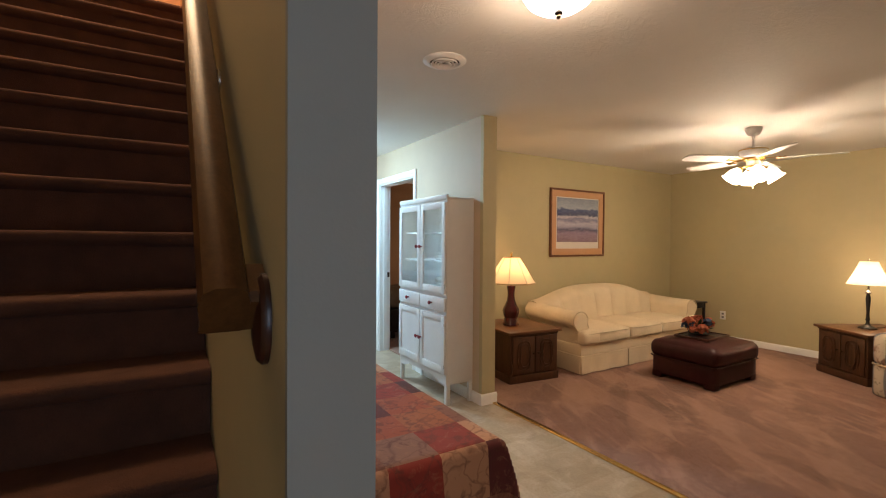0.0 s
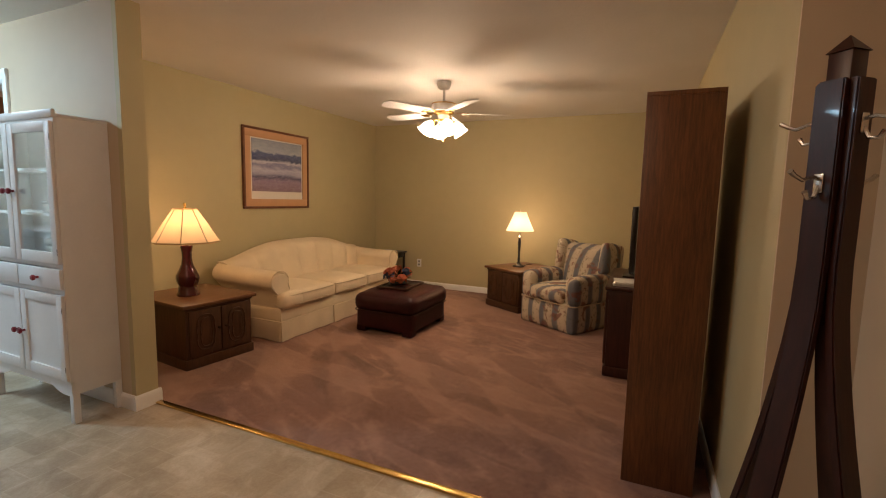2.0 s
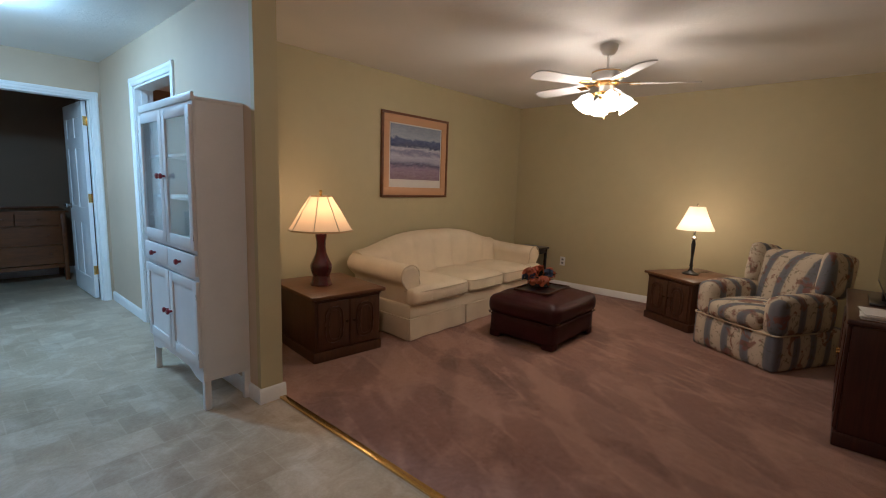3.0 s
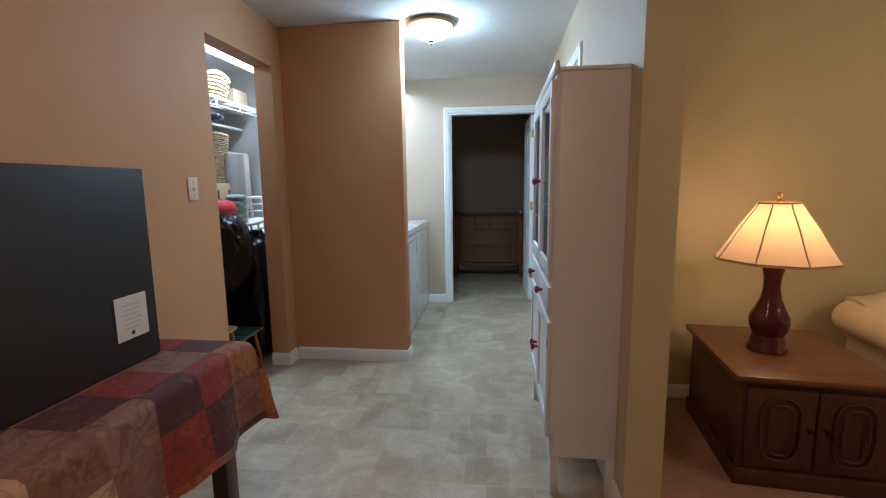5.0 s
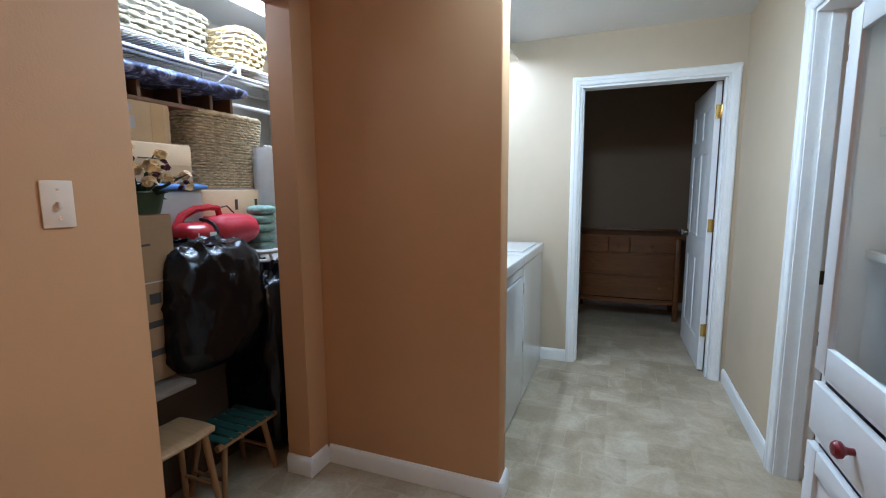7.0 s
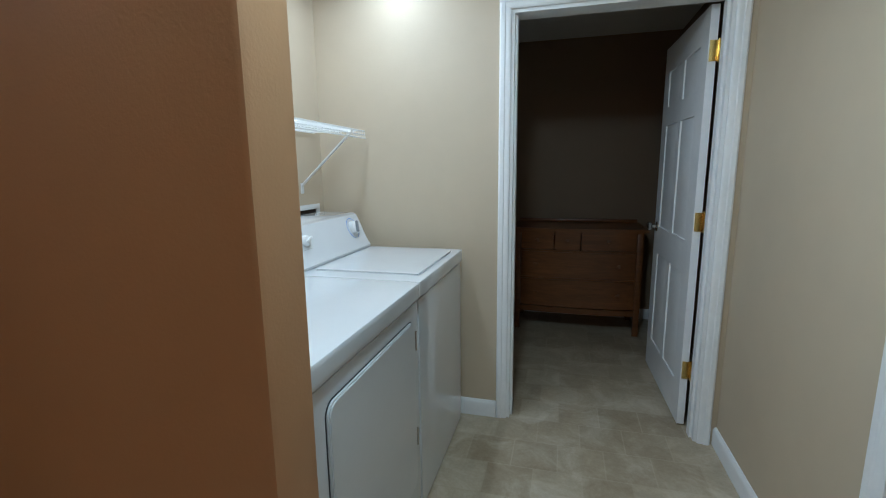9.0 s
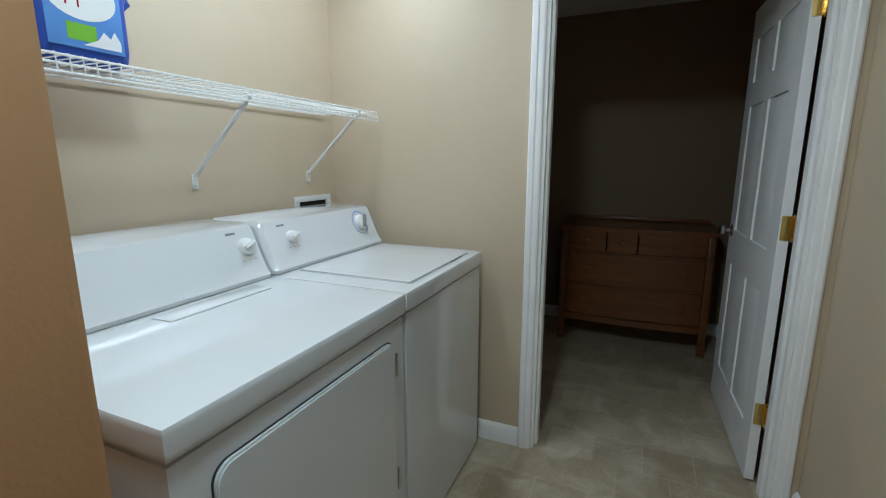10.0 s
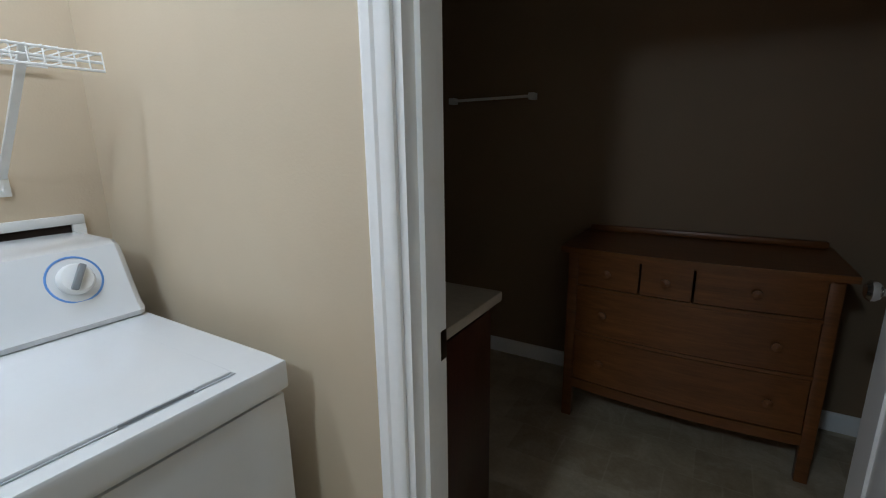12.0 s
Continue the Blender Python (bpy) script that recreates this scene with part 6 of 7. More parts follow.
boxes("label_field", LIME, lab, [(0.0555, -0.050, 0.046, 0.0560, 0.010, 0.082)])
bm = bmesh.new()
prism(bm, [(-0.02, 0.038), (0.062, 0.038), (0.062, 0.058), (0.050, 0.080), (0.040, 0.062), (0.026, 0.074), (0.012, 0.054)], 0.0560, 0.0563, lambda u, v, w: (w, u, v))
part("label_peaks", bm, PAPER, lab)

ob = thing("washer_outlet_box", (0.755, 6.155, 1.03), "white recessed washer supply box in the wall", "supply box")
for s in ((0, -0.125, 0.09, 0.012, 0.125, 0.115), (0, -0.125, -0.11, 0.012, 0.125, -0.085), (0, -0.125, -0.085, 0.012, -0.095, 0.09), (0, 0.095, -0.085, 0.012, 0.125, 0.09)):
    boxes("frame", PLASTIC, ob, [s], 0.002)
# no hollow is built: a dark sheet paints the shade inside the box
boxes("recess", DARK_CLOTH, ob, [(0.001, -0.095, -0.085, 0.003, 0.095, 0.09)], 0, "flat dark sheet for the shaded recess")

# ---- dark back room ----
def build_dresser():
    t = thing("dresser", (1.668, 7.76, 0), "old oak dresser with bowed drawers in a dark room", "dresser")
    W, D, HT = 0.97, 0.45, 0.83
    bow = lambda x: -0.035 * math.sin(math.pi * x / W)
    for x0, x1 in ((0, 0.045), (W - 0.045, W)):
        for y0, y1 in ((0.0, 0.045), (D - 0.045, D)):
            bm = bmesh.new()
            box(bm, x0, y0, 0.0, x1, y1, HT, 0.004)
            part("post", bm, DRESSER_WOOD, t)
    boxes("side_panel", DRESSER_WOOD, t, [(0.012, 0.04, 0.17, 0.026, D - 0.04, HT)], 0)
    boxes("side_panel", DRESSER_WOOD, t, [(W - 0.026, 0.04, 0.17, W - 0.012, D - 0.04, HT)], 0)
    boxes("back_panel", DRESSER_WOOD, t, [(0.045, D - 0.02, 0.17, W - 0.045, D - 0.01, HT)])
    bm = bmesh.new()
    n = 20
    xs = [-0.03 + (W + 0.06) * k / n for k in range(n + 1)]
    prism(bm, [(x, -0.025 + bow(min(max(x, 0), W))) for x in xs] + [(W + 0.03, D + 0.01), (-0.03, D + 0.01)], HT, HT + 0.025)
    part("top", bm, DRESSER_WOOD, t)
    bm = bmesh.new()
    box(bm, -0.01, D - 0.03, HT + 0.025, W + 0.01, D, HT + 0.058, 0.010)
    part("splash_rail", bm, DRESSER_WOOD, t)

    def front(x0, x1, z0, z1, out, name="drawer"):
        bm = bmesh.new()
        m = 12
        pts = [(x0 + (x1 - x0) * k / m, bow(x0 + (x1 - x0) * k / m) - out) for k in range(m + 1)]
        prism(bm, pts + [(x1, 0.03), (x0, 0.03)], z0, z1)
        return part(name, bm, DRESSER_WOOD, t, smooth=30)

    def pull(dr, x, z):
        bm = bmesh.new()
        lathe(bm, [(0.008, 0), (0.008, 0.012), (0.018, 0.020), (0.018, 0.028), (0.001, 0.032)], 14)
        bmesh.ops.transform(bm, matrix=Matrix.Translation((x, bow(x) - 0.008, z)) @ Matrix.Rotation(radians(90), 4, "X"), verts=bm.verts[:])
        part("knob", bm, DRESSER_WOOD, dr)

    for x0, x1 in ((0.05, 0.305), (0.315, 0.505), (0.515, W - 0.05)):
        d = front(x0, x1, 0.685, 0.818, 0.008)
        pull(d, (x0 + x1) / 2, 0.755)
    for z0, z1 in ((0.46, 0.665), (0.22, 0.44)):
        d = front(0.05, W - 0.05, z0, z1, 0.008)
        pull(d, 0.17, (z0 + z1) / 2)
        pull(d, W - 0.17, (z0 + z1) / 2)
    for z in (0.445, 0.668, 0.818):
        front(0.045, W - 0.045, z, z + 0.014, 0.014, "rail")
    front(0.045, W - 0.045, 0.165, 0.21, 0.004, "apron")


build_dresser()
vn = thing("vanity_cabinet", (1.05, 6.50, 0), "dark wood vanity with a beige laminate counter", "vanity")
boxes("body", MAHOGANY, vn, [(0, 0, 0.08, 0.60, 0.455, 0.84)], 0.004)
boxes("plinth", MAHOGANY, vn, [(0, 0, 0, 0.54, 0.44, 0.08)])
boxes("counter", LAMINATE, vn, [(0, 0, 0.84, 0.635, 0.475, 0.872)], 0.006, "beige laminate counter")
boxes("door", MAHOGANY, vn, [(0.60, 0.02, 0.10, 0.616, 0.435, 0.82)], 0.004)
tw = thing("towel_bar", (0.80, 8.25, 1.56), "thin white towel bar on the dark wall", "towel bar")
bm = bmesh.new()
rod(bm, (0, -0.05, 0), (0.50, -0.05, 0), 0.008)
part("bar", bm, PLASTIC, tw)
for x in (0.0, 0.50):
    bm = bmesh.new()
    box(bm, x - 0.016, -0.062, -0.018, x + 0.016, 0.0, 0.018, 0.004)
    part("bracket", bm, PLASTIC, tw)

# ---- side room, seen through the doorway ----
ac = thing("recliner", (3.15, 5.75, 0.006), "tan upholstered recliner in the dark side room", "armchair")
bm = bmesh.new()
rounded(bm, 0.0, 0.0, 0.42, 0.5, 0.26, 0.72, 0.09, (0.01, 0, 0.02), 7)
part("arm", bm, TAN_CUSHION, ac)
bm = bmesh.new()
rounded(bm, 0.02, 0.01, 0.08, 0.55, 0.60, 0.42, 0.05, n=6)
part("base", bm, DARK_CLOTH, ac)
bm = bmesh.new()
rounded(bm, 0.55, 0.0, 0.30, 0.85, 0.75, 1.12, 0.12, (0.02, 0, 0.03), 7)
part("backrest", bm, DARK_CLOTH, ac)
for x in (0.07, 0.48):
    for y in (0.06, 0.55):
        bm = bmesh.new()
        rod(bm, (x, y, 0), (x, y, 0.09), 0.03)
        part("foot", bm, BLACK, ac)
lt = thing("coffee_table", (3.70, 5.15, 0.006), "low brown wooden table in the dark side room", "table")
boxes("top", FRAME_WOOD, lt, [(0, 0, 0.50, 0.6, 0.55, 0.53)], 0.004)
boxes("rail", FRAME_WOOD, lt, [(0.03, 0.03, 0.40, 0.57, 0.05, 0.50)], 0.002)
for x in (0.02, 0.53):
    for y in (0.02, 0.48):
        boxes("leg", FRAME_WOOD, lt, [(x, y, 0, x + 0.05, y + 0.05, 0.50)], 0.003)

# ---- storage closet under the stairs ----
def woven_basket(name, at, label, W, D, HT, mat, rows, stakes, flare=0.12, turn=0, rim=0.011, handle=False, arch=0.0):
    """A rectangular basket of strands that pass in front of and behind its stakes in turn."""
    t = thing(name, at, label, "basket", turn)
    def outline(s, grow):
        a = math.tau * s
        c, n = math.cos(a), math.sin(a)
        p = 5.0
        k = (abs(c) ** p + abs(n) ** p) ** (-1 / p)
        return Vector(((W / 2 * grow) * k * c, (D / 2 * grow) * k * n, 0)), Vector((c, n, 0)).normalized()

    def lift(p):
        return 1 + arch * max(0, 1 - (2.1 * p.y / D) ** 2)

    verts, faces = [], []
    th = HT / rows * 0.43
    for r in range(rows):
        z = HT * (r + 0.5) / rows
        grow = 1 - flare + flare * z / HT
        n = stakes * 4
        base = len(verts)
        for k in range(n):
            p, d = outline(k / n, grow)
            off = 0.009 * math.sin(math.pi * k / 2 + math.pi * (r % 2))
            for u, w in ((0.004, 0), (0, th), (-0.004, 0), (0, -th)):
                verts.append(tuple(p + d * (off + u) + Vector((0, 0, (z + w) * lift(p)))))
        for k in range(n):
            a, b = base + 4 * k, base + 4 * ((k + 1) % n)
            for i in range(4):
                j = (i + 1) % 4
                faces.append((a + i, b + i, b + j, a + j))
    me = bpy.data.meshes.new("weave")
    me.from_pydata(verts, [], faces)
    me.materials.append(mat)
    me.polygons.foreach_set("use_smooth", [True] * len(me.polygons))
    w = new("weave", me)
    w.parent = t
    bm = bmesh.new()
    for k in range(stakes):
        a, _ = outline((k + 0.5) / stakes, 1 - flare)
        b, _ = outline((k + 0.5) / stakes, 1)
        rod(bm, a, b + Vector((0, 0, HT)), 0.003, sides=5)
    part("ribbing", bm, mat, t)["kind"] = "stuff"
    bm = bmesh.new()
    ring = [outline(k / 48, 1)[0] for k in range(49)]
    pts = [p + Vector((0, 0, HT * lift(p) + 0.004 * (k % 2))) for k, p in enumerate(ring)]
    pipe(bm, pts, rim, 7)
    part("rim", bm, mat, t)
    bm = bmesh.new()
    prism(bm, [tuple(outline(k / 24, 0.97 - flare)[0][:2]) for k in range(24)], 0.001, 0.008)
    part("bottom", bm, mat, t)
    if handle:
        for s in (-1, 1):
            bm = bmesh.new()
            pipe(bm, [(s * 0.0 + W * 0.11 * math.cos(a), s * D / 2, HT + 0.075 * math.sin(a)) for a in [math.pi * k / 10 for k in range(11)]], 0.009, 7)
            part("handle", bm, mat, t)
    return t


def carton(at, W, D, HT, label, turn=0, holes=False, marks=(), group="", mat=None):
    """A closed cardboard box; its printed side faces +x."""
    t = thing("cardboard_box", at, label, "box", turn, group)
    boxes("body", mat or CARD, t, [(-D, 0, 0, 0, W, HT)], 0.004)
    boxes("flap", mat or CARD, t, [(-D + 0.004, 0.004, HT, -D / 2 - 0.002, W - 0.004, HT + 0.004), (-D / 2 + 0.002, 0.004, HT, -0.004, W - 0.004, HT + 0.004)])
    boxes("tape", CARD_TAPE, t, [(-D / 2 - 0.025, 0.0, HT + 0.004, -D / 2 + 0.025, W, HT + 0.005)])
    if holes:
        # the hole isn't cut: a dark disc paints the shade inside it
        bm = bmesh.new()
        rod(bm, (0.0002, W / 2, HT * 0.72), (0.0012, W / 2, HT * 0.72), 0.018, sides=16)
        part("hand_hole", bm, INK, t, "flat dark disc for the shaded hand hole")
    for y0, z0, y1, z1, mat in marks:
        boxes("print_mark", mat, t, [(0.0003, y0, z0, 0.0011, y1, z1)])
    return t


def bin_bag(at, W, D, HT, seed, label):
    """A full plastic bag with creases that run to its knot."""
    t = thing("rubbish_bag", at, label, "bag")
    bm = bmesh.new()
    bmesh.ops.create_icosphere(bm, subdivisions=5, radius=1)
    off = Vector((seed * 3.1, seed * 1.7, 0))
    for v in bm.verts:
        p = v.co.copy()
        a = math.atan2(p.y, p.x)
        up = max(0, p.z)
        sq = (abs(p.x) ** 5 + abs(p.y) ** 5 + abs(p.z) ** 5) ** (-1 / 5)
        p = p * sq
        n1 = noise.noise(v.co * 1.5 + off)
        q = Vector((v.co.x, v.co.y, v.co.z * 0.8)) + 0.25 * Vector((noise.noise(v.co * 2 + off), noise.noise(v.co * 2 - off), 0))
        b0, b1 = noise.voronoi(q * 1.7 + off)[0][:2]
        s0, s1 = noise.voronoi(Vector((q.x * 3.6, q.y * 3.6, q.z * 2.6)) - off)[0][:2]
        crease = math.exp(-10 * (b1 - b0))
        nick = math.exp(-9 * (s1 - s0))
        pleat = abs(noise.noise(Vector((math.cos(a) * 3.2, math.sin(a) * 3.2, v.co.z)) + off))
        f = 0.97 + 0.05 * n1 + 0.05 * crease + (0.015 + 0.075 * up) * nick - 0.14 * up * up * pleat
        v.co = Vector((p.x * W / 2 * f * (1 - 0.10 * up), p.y * D / 2 * f * (1 - 0.10 * up), HT / 2 + p.z * HT / 2 * (0.95 + 0.10 * up * (crease + nick - 0.5))))
        v.co.z = max(0.0, v.co.z)
    part("sack", bm, BIN_BAG, t, smooth=42)
    bm = bmesh.new()
    rnd = random.Random(seed)
    for k in range(9):
        a = rnd.uniform(0, math.tau)
        d = Vector((math.cos(a), math.sin(a), 0))
        c = Vector((0, 0, HT * 0.93))
        s = Vector((-d.y, d.x, 0)) * rnd.uniform(0.03, 0.06)
        r = rnd.uniform(0.08, 0.16)
        pts = [c, c + d * r * 0.5 + s + Vector((0, 0, 0.05)), c + d * r + Vector((0, 0, rnd.uniform(-0.02, 0.06))), c + d * r * 0.5 - s + Vector((0, 0, 0.03))]
        bm.faces.new([bm.verts.new(p) for p in pts])
    bmesh.ops.subdivide_edges(bm, edges=bm.edges[:], cuts=3, use_grid_fill=True)
    for v in bm.verts:
        v.co += Vector((noise.noise(v.co * 30), noise.noise(v.co * 30 + off), noise.noise(v.co * 25))) * 0.012
    bmesh.ops.solidify(bm, geom=bm.faces[:], thickness=0.001)
    part("gathered_top", bm, BIN_BAG, t, smooth=28)["kind"] = "stuff"
    return t


tl = thing("fluorescent_light", (0.27, 4.75, H), "lit white fluorescent tube light on the closet ceiling", "ceiling light")
boxes("housing", PLASTIC, tl, [(-0.055, -0.62, -0.100, 0.055, 0.62, 0.0)], 0.006)
bm = bmesh.new()
rod(bm, (0, -0.58, -0.128), (0, 0.58, -0.128), 0.022, sides=16)
g = part("tube", bm, TUBE_GLOW, tl, "lit fluorescent tube")
g.visible_shadow = False
for y in (-0.60, 0.60):
    boxes("holder", PLASTIC, tl, [(-0.022, y - 0.012, -0.152, 0.022, y + 0.012, -0.098)], 0.004)

cs = wire_shelf("wire_shelf", (-0.42, 3.42, 1.985), 2.2, 0.56, "white wire closet shelf with a hanging rail", 0, 0.060, 0.0075, 7)
shelf_brace(cs, 1.42, 0.55, 0.30)
bm = bmesh.new()
rod(bm, (0.29, 0.0, -0.15), (0.29, 2.2, -0.15), 0.013, sides=14)
part("hanging_rail", bm, PLASTIC, cs)
for y in (0.25, 1.42):
    bm = bmesh.new()
    pipe(bm, [(0.29, y, -0.0), (0.29, y, -0.08), (0.31, y, -0.13), (0.30, y, -0.15)], 0.005, 6)
    part("rail_hook", bm, PLASTIC, cs)

woven_basket("woven_basket", (-0.08, 4.50, 1.992), "striped seagrass basket with loop handles on the shelf", 0.30, 0.52, 0.20, WICKER_GREY, 7, 24, 0.10, 0, 0.010, True)
woven_basket("woven_basket", (-0.02, 4.93, 1.992), "honey coloured wicker basket on the wire shelf", 0.28, 0.37, 0.15, WICKER, 7, 20, 0.20, arch=0.35)
carton((0.02, 5.28, 1.992), 0.22, 0.22, 0.15, "small brown box on the wire shelf")
woven_basket("hamper", (-0.04, 4.76, 1.335), "large pale wicker hamper on a cardboard box", 0.36, 0.52, 0.375, WICKER_PALE, 26, 38, 0.16)
carton((0.16, 4.50, 0.96), 0.52, 0.42, 0.365, "cardboard box with hand holes under the hamper", 0, False, ((0.23, 0.26, 0.25, 0.315, INK), (0.37, 0.26, 0.39, 0.315, INK)))
carton((0.14, 4.50, 0.0), 0.62, 0.45, 0.47, "plain cardboard box at the closet bottom", 0, True)
carton((0.14, 4.50, 0.476), 0.60, 0.45, 0.475, "plain cardboard box in a stack")
carton((0.17, 3.98, 1.36), 0.50, 0.40, 0.17, "brown cardboard box with pencilled words", 0, False, ((0.24, 0.10, 0.36, 0.106, INK), (0.0, 0.075, 0.5, 0.078, CARD_TAPE)))
carton((0.15, 3.92, 1.535), 0.48, 0.38, 0.165, "cardboard box with red and grey print", 0, False, ((0.13, 0.10, 0.17, 0.15, RED_INK), (0.21, 0.12, 0.31, 0.150, FADED_INK), (0.23, 0.05, 0.32, 0.105, FADED_INK), (0.39, 0.0, 0.45, 0.165, CARD_TAPE)))
tub = thing("storage_tub", (-0.01, 3.97, 1.12), "cloudy plastic storage tub with a pale blue lid", "storage tub")
bm = bmesh.new()
rounded(bm, -0.18, 0, 0, 0.20, 0.55, 0.205, 0.03, n=6)
part("tub", bm, TUB_PLASTIC, tub)
bm = bmesh.new()
rounded(bm, -0.19, -0.01, 0.205, 0.215, 0.565, 0.235, 0.012, n=5)
part("lid", bm, BLUE_LID, tub)
carton((0.12, 3.90, 0.0), 0.56, 0.42, 0.54, "brown cardboard box below the tub")
carton((0.12, 3.90, 0.546), 0.56, 0.42, 0.55, "brown cardboard box carrying the tub", 0, True)

sh = thing("wall_rack", (-0.10, 3.75, 1.705), "brown wooden rack shelf lying across the boxes", "rack")
boxes("board", OAK_TOP, sh, [(0.0, 0, 0.0, 0.24, 1.12, 0.02)], 0.003)
boxes("rail", OAK_TOP, sh, [(0.0, 0.0, 0.02, 0.02, 1.10, 0.107)], 0.003)
for y in (0.35, 0.55, 0.75, 0.93, 1.06):
    boxes("divider", OAK_TOP, sh, [(0.02, y, 0.02, 0.19, y + 0.018, 0.105)], 0.003)
cu = thing("cushion_pad", (-0.12, 3.72, 1.812), "blue floral padded cushion lying on the rack", "cushion")
bm = bmesh.new()
rounded(bm, 0.03, 0.0, 0.0, 0.32, 1.12, 0.042, 0.020, (0.006, 0.01, 0.010), 12)
for v in bm.verts:
    v.co += Vector((0.012 * noise.noise(v.co * 14), 0, 0.012 * noise.noise(v.co * 11)))
part("pad", bm, QUILT, cu)

va = thing("vacuum_cleaner", (0.20, 4.53, 1.07), "red upright vacuum with cloth bag lying on bags", "vacuum cleaner")
bm = bmesh.new()
rounded(bm, -0.10, -0.21, 0.0, 0.10, -0.04, 0.10, 0.04, (0.01, 0, 0.01), 7)
part("housing", bm, RED_PLASTIC, va)
bm = bmesh.new()
rounded(bm, -0.10, -0.05, -0.01, 0.11, 0.24, 0.12, 0.055, (0.01, 0, 0.015), 9)
for v in bm.verts:
    v.co += Vector((0, 0, 0.016 * noise.noise(v.co * 13)))
part("dust_bag", bm, RED_CLOTH, va)
bm = bmesh.new()
pipe(bm, [(0.0, -0.19, 0.08), (0.0, -0.15, 0.135), (0.0, -0.08, 0.165), (0.0, 0.0, 0.172), (0.0, 0.05, 0.165), (0.0, 0.06, 0.12)], [0.018, 0.020, 0.018, 0.016, 0.016, 0.015], 8)
part("grip", bm, RED_PLASTIC, va)
bm = bmesh.new()
pipe(bm, [(0.0, 0.05, 0.165), (0.01, 0.10, 0.175), (0.02, 0.13, 0.14), (0.03, 0.15, 0.10)], 0.004, 6)
part("cord", bm, BLACK, va)
bm = bmesh.new()
pipe(bm, [(0.10 * math.cos(a), -0.045, 0.05 + 0.065 * math.sin(a)) for a in [math.tau * k / 16 for k in range(17)]], 0.008, 6)
part("band", bm, BLACK, va)
boxes("sticker", PLASTIC, va, [(0.104, -0.16, 0.025, 0.108, -0.06, 0.06)], 0.001)

bin_bag((0.35, 4.30, 0.56), 0.44, 0.50, 0.55, 1, "full black rubbish bag with a crumpled neck")
bin_bag((0.44, 4.66, 0.0), 0.38, 0.40, 0.96, 2, "tall full black rubbish bag standing on the floor")
carton((0.30, 4.10, 0.0), 0.42, 0.16, 0.555, "dark brown cardboard box under the bag", mat=BROWN_CARD)

# carton of bottles close to the opening
carton((0.46, 3.725, 0.60), 0.405, 0.30, 0.63, "tall cardboard carton with hand holes and faint print", 0, True, ((0.22, 0.52, 0.31, 0.528, INK), (0.29, 0.30, 0.335, 0.34, INK), (0.22, 0.21, 0.34, 0.235, INK), (0.24, 0.10, 0.36, 0.125, INK), (0.26, 0.38, 0.36, 0.385, FADED_INK)), mat=TAN_CARD)
carton((0.44, 3.66, 0.0), 0.36, 0.32, 0.565, "low dark brown carton on the closet floor", mat=BROWN_CARD)
bd2 = thing("wooden_plank", (0.40, 3.50, 0.572), "grey wooden plank lying on cartons", "plank")
boxes("plank", GREY_WOOD, bd2, [(-0.10, 0, 0, 0.16, 0.60, 0.02)], 0.003)

fb = bouquet("silk_flowers", (0.40, 4.065, 1.236), "silk flowers in cream, yellow and wine red", ((YELLOW_PETAL, 20, 0.031), (WINE_PETAL, 20, 0.015)), 26, 5, 0.16, 0.27)
bm = bmesh.new()
lathe(bm, [(0.001, 0), (0.055, 0), (0.07, 0.06), (0.075, 0.08), (0.06, 0.085)], 18)
part("pot", bm, LEAF, fb, "dark green pot")

fc = thing("folded_cloths", (0.25, 4.80, 1.00), "roll of folded sage green cloths", "cloths")
for k in range(5):
    bm = bmesh.new()
    rounded(bm, -0.06, -0.06 + 0.006 * k, 0.048 * k, 0.06, 0.06 + 0.006 * k, 0.048 * k + 0.047, 0.022, (0.004, 0.004, 0.004), 6)
    part("cloth", bm, GREEN_CLOTH, fc)
rl = thing("rolled_rug", (0.14, 5.00, 0.0), "pale rolled rug standing on end in the closet", "rug")
bm = bmesh.new()
pts = []
turns, n = 2.6, 60
outer = [(0.045 + 0.040 * k / n, turns * math.tau * k / n) for k in range(n + 1)]
a = [bm.verts.new((r * math.cos(t_), r * math.sin(t_), 0)) for r, t_ in outer]
b = [bm.verts.new((r * math.cos(t_) + 0.02, r * math.sin(t_) - 0.03, 1.56)) for r, t_ in outer]
for k in range(n):
    bm.faces.new((a[k], a[k + 1], b[k + 1], b[k]))
bmesh.ops.solidify(bm, geom=bm.faces[:], thickness=0.010)
part("roll", bm, ROLL_CLOTH, rl, smooth=60)
rl2 = thing("ironing_board", (0.02, 5.28, 0.0), "ironing board with pale cover leaning on the wall", "ironing board")
bm = bmesh.new()
rounded(bm, -0.02, -0.16, 0.05, 0.015, 0.16, 1.60, 0.018, n=8)
part("board", bm, ROLL_CLOTH, rl2)
for s in (-1, 1):
    bm = bmesh.new()
    rod(bm, (0.03, s * 0.06, 0.0), (0.02, -s * 0.08, 1.1), 0.009)
    part("leg", bm, CHROME, rl2)

lb = thing("laundry_basket", (0.33, 4.86, 0.97), "white plastic laundry basket with slotted rim", "laundry basket", 12)
lb.matrix_basis = pose(0.33, 4.92, 0.955, 20, 0, 8)
W, D = 0.20, 0.28
for z, g, r in ((0.17, 1.0, 0.012), (0.115, 0.96, 0.008), (0.0, 0.82, 0.008), (0.06, 0.90, 0.006)):
    bm = bmesh.new()
    pipe(bm, [(W * g * math.copysign(abs(math.cos(a)) ** 0.6, math.cos(a)), D * g * math.copysign(abs(math.sin(a)) ** 0.6, math.sin(a)), z) for a in [math.tau * k / 40 for k in range(41)]], r, 7)
    part("hoop", bm, PLASTIC, lb)
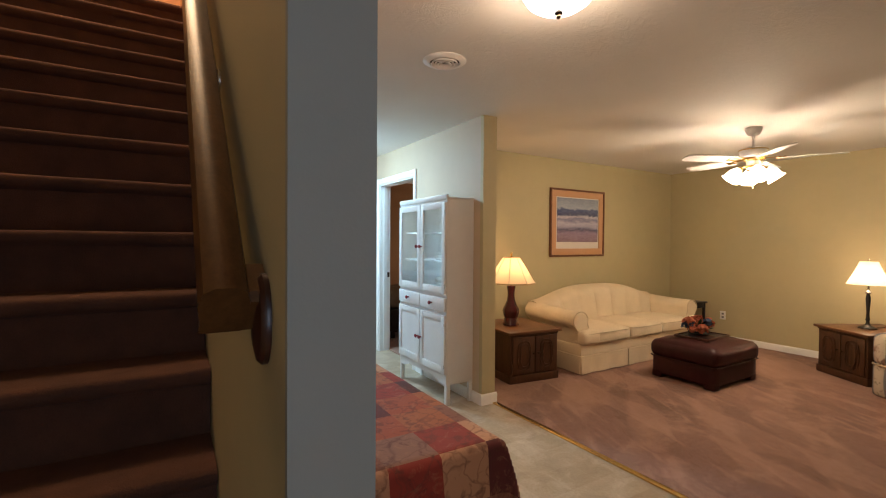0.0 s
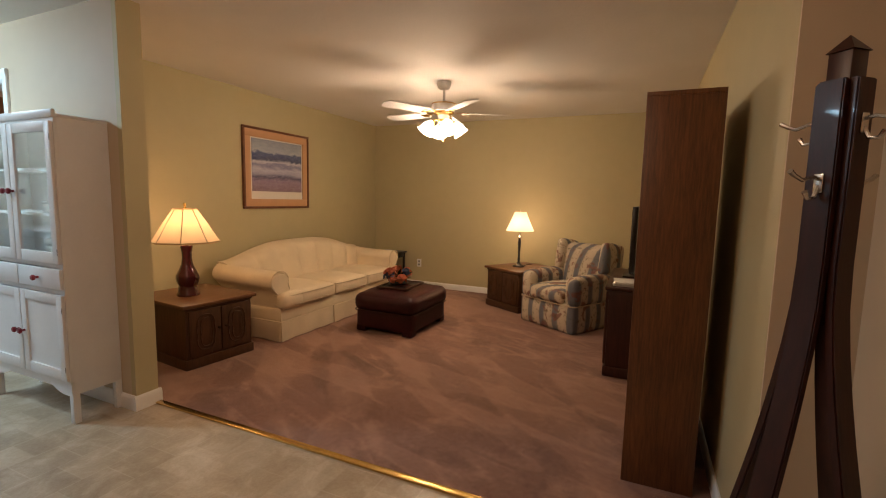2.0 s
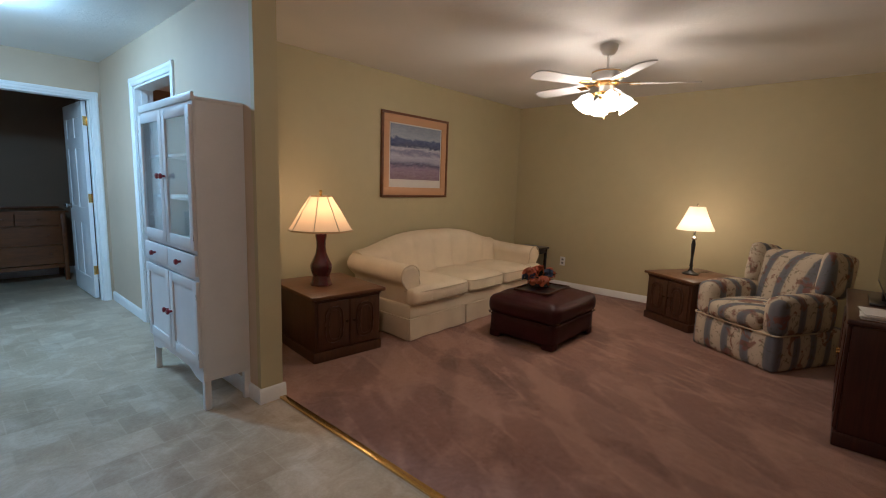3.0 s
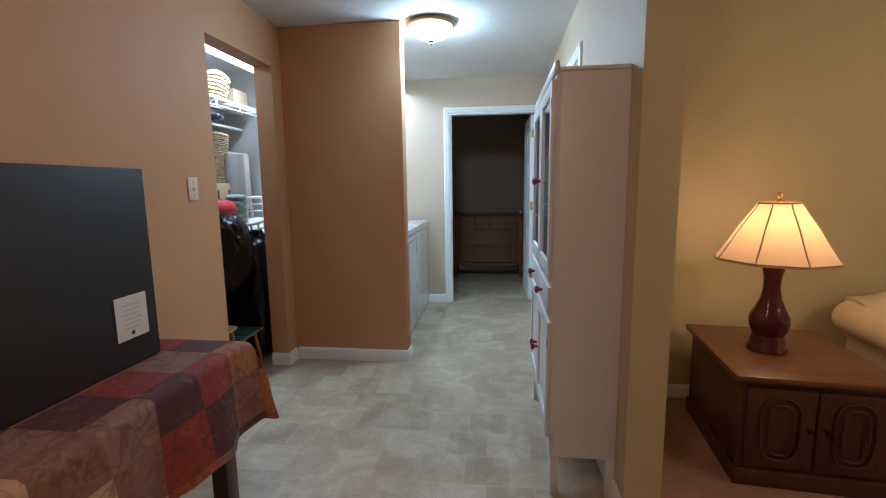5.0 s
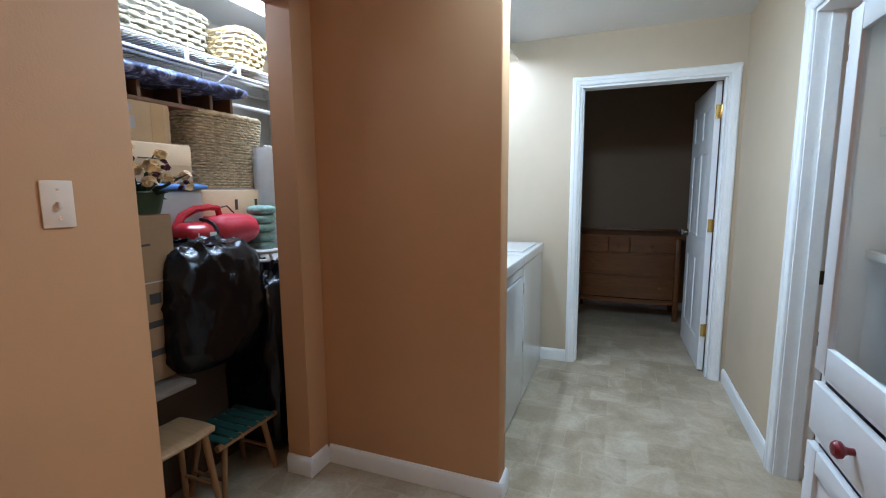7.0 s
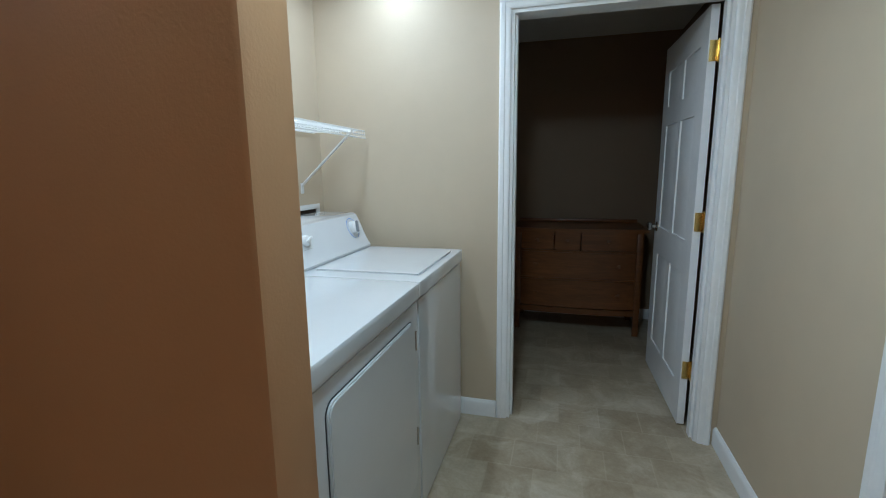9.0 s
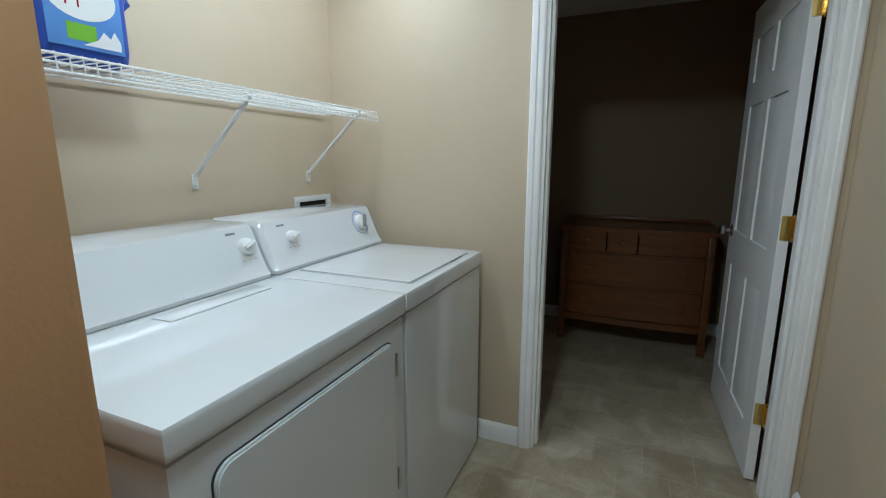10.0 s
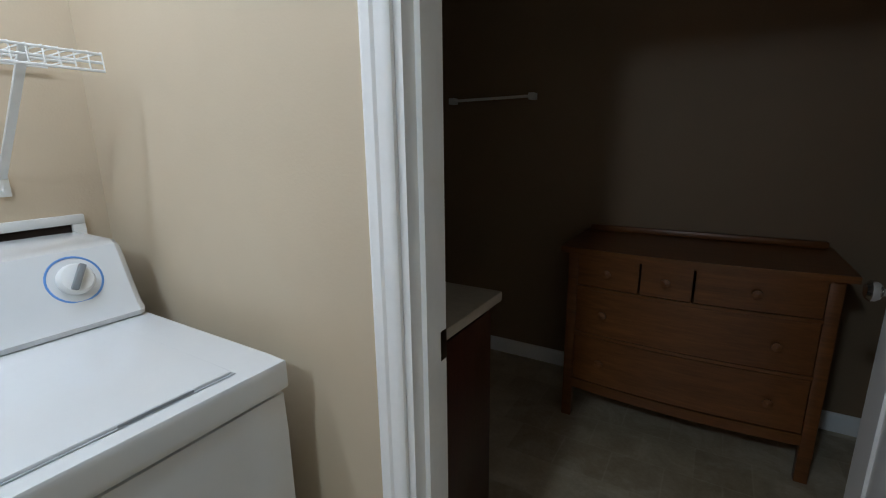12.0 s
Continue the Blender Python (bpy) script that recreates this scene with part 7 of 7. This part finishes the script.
for k in range(20):
    a = math.tau * k / 20
    c, s = math.copysign(abs(math.cos(a)) ** 0.6, math.cos(a)), math.copysign(abs(math.sin(a)) ** 0.6, math.sin(a))
    bm = bmesh.new()
    rod(bm, (W * 0.82 * c, D * 0.82 * s, 0), (W * c, D * s, 0.17), 0.007, sides=6)
    part("stave", bm, PLASTIC, lb)
bm = bmesh.new()
prism(bm, [(W * 0.8 * math.copysign(abs(math.cos(a)) ** 0.6, math.cos(a)), D * 0.8 * math.copysign(abs(math.sin(a)) ** 0.6, math.sin(a))) for a in [math.tau * k / 30 for k in range(30)]], 0.0, 0.005)
part("bottom", bm, PLASTIC, lb)


def stool(name, at, label, W, D, HT, seat_mat, straps=False, turn=0):
    t = thing(name, at, label, "stool", turn)
    if straps:
        for x in (-W / 2, W / 2):
            bm = bmesh.new()
            rod(bm, (x, -D / 2 - 0.02, HT - 0.02), (x, D / 2 + 0.02, HT - 0.02), 0.014)
            part("seat_rail", bm, STOOL_WOOD, t)
        for k in range(6):
            y = -D / 2 + D * (k + 0.5) / 6
            bm = bmesh.new()
            box(bm, -W / 2 - 0.016, y - D / 15, HT - 0.012, W / 2 + 0.016, y + D / 15, HT - 0.003, 0.003)
            part("strap", bm, seat_mat if k % 2 == 0 else GREEN_STRAP, t)
    else:
        bm = bmesh.new()
        rounded(bm, -W / 2, -D / 2, HT - 0.028, W / 2, D / 2, HT, 0.012, (0.012, 0.012, 0.002), 8)
        part("seat", bm, seat_mat, t)
    legs = []
    for sx in (-1, 1):
        for sy in (-1, 1):
            bm = bmesh.new()
            rod(bm, (sx * W * 0.36, sy * D * 0.36, HT - 0.02), (sx * W * 0.50, sy * D * 0.50, 0), 0.014, 0.011)
            part("leg", bm, STOOL_WOOD, t)
    for sy in (-1, 1):
        bm = bmesh.new()
        rod(bm, (-W * 0.45, sy * D * 0.45, HT * 0.38), (W * 0.45, sy * D * 0.45, HT * 0.38), 0.008)
        part("stretcher", bm, STOOL_WOOD, t)
    return t


stool("wooden_stool", (0.53, 3.985, 0.0), "small wooden stool with a pale worn seat", 0.20, 0.26, 0.41, PALE_WOOD)
stool("webbed_stool", (0.48, 4.32, 0.0), "small stool with green webbing seat", 0.20, 0.30, 0.29, GREEN_STRAP, True)
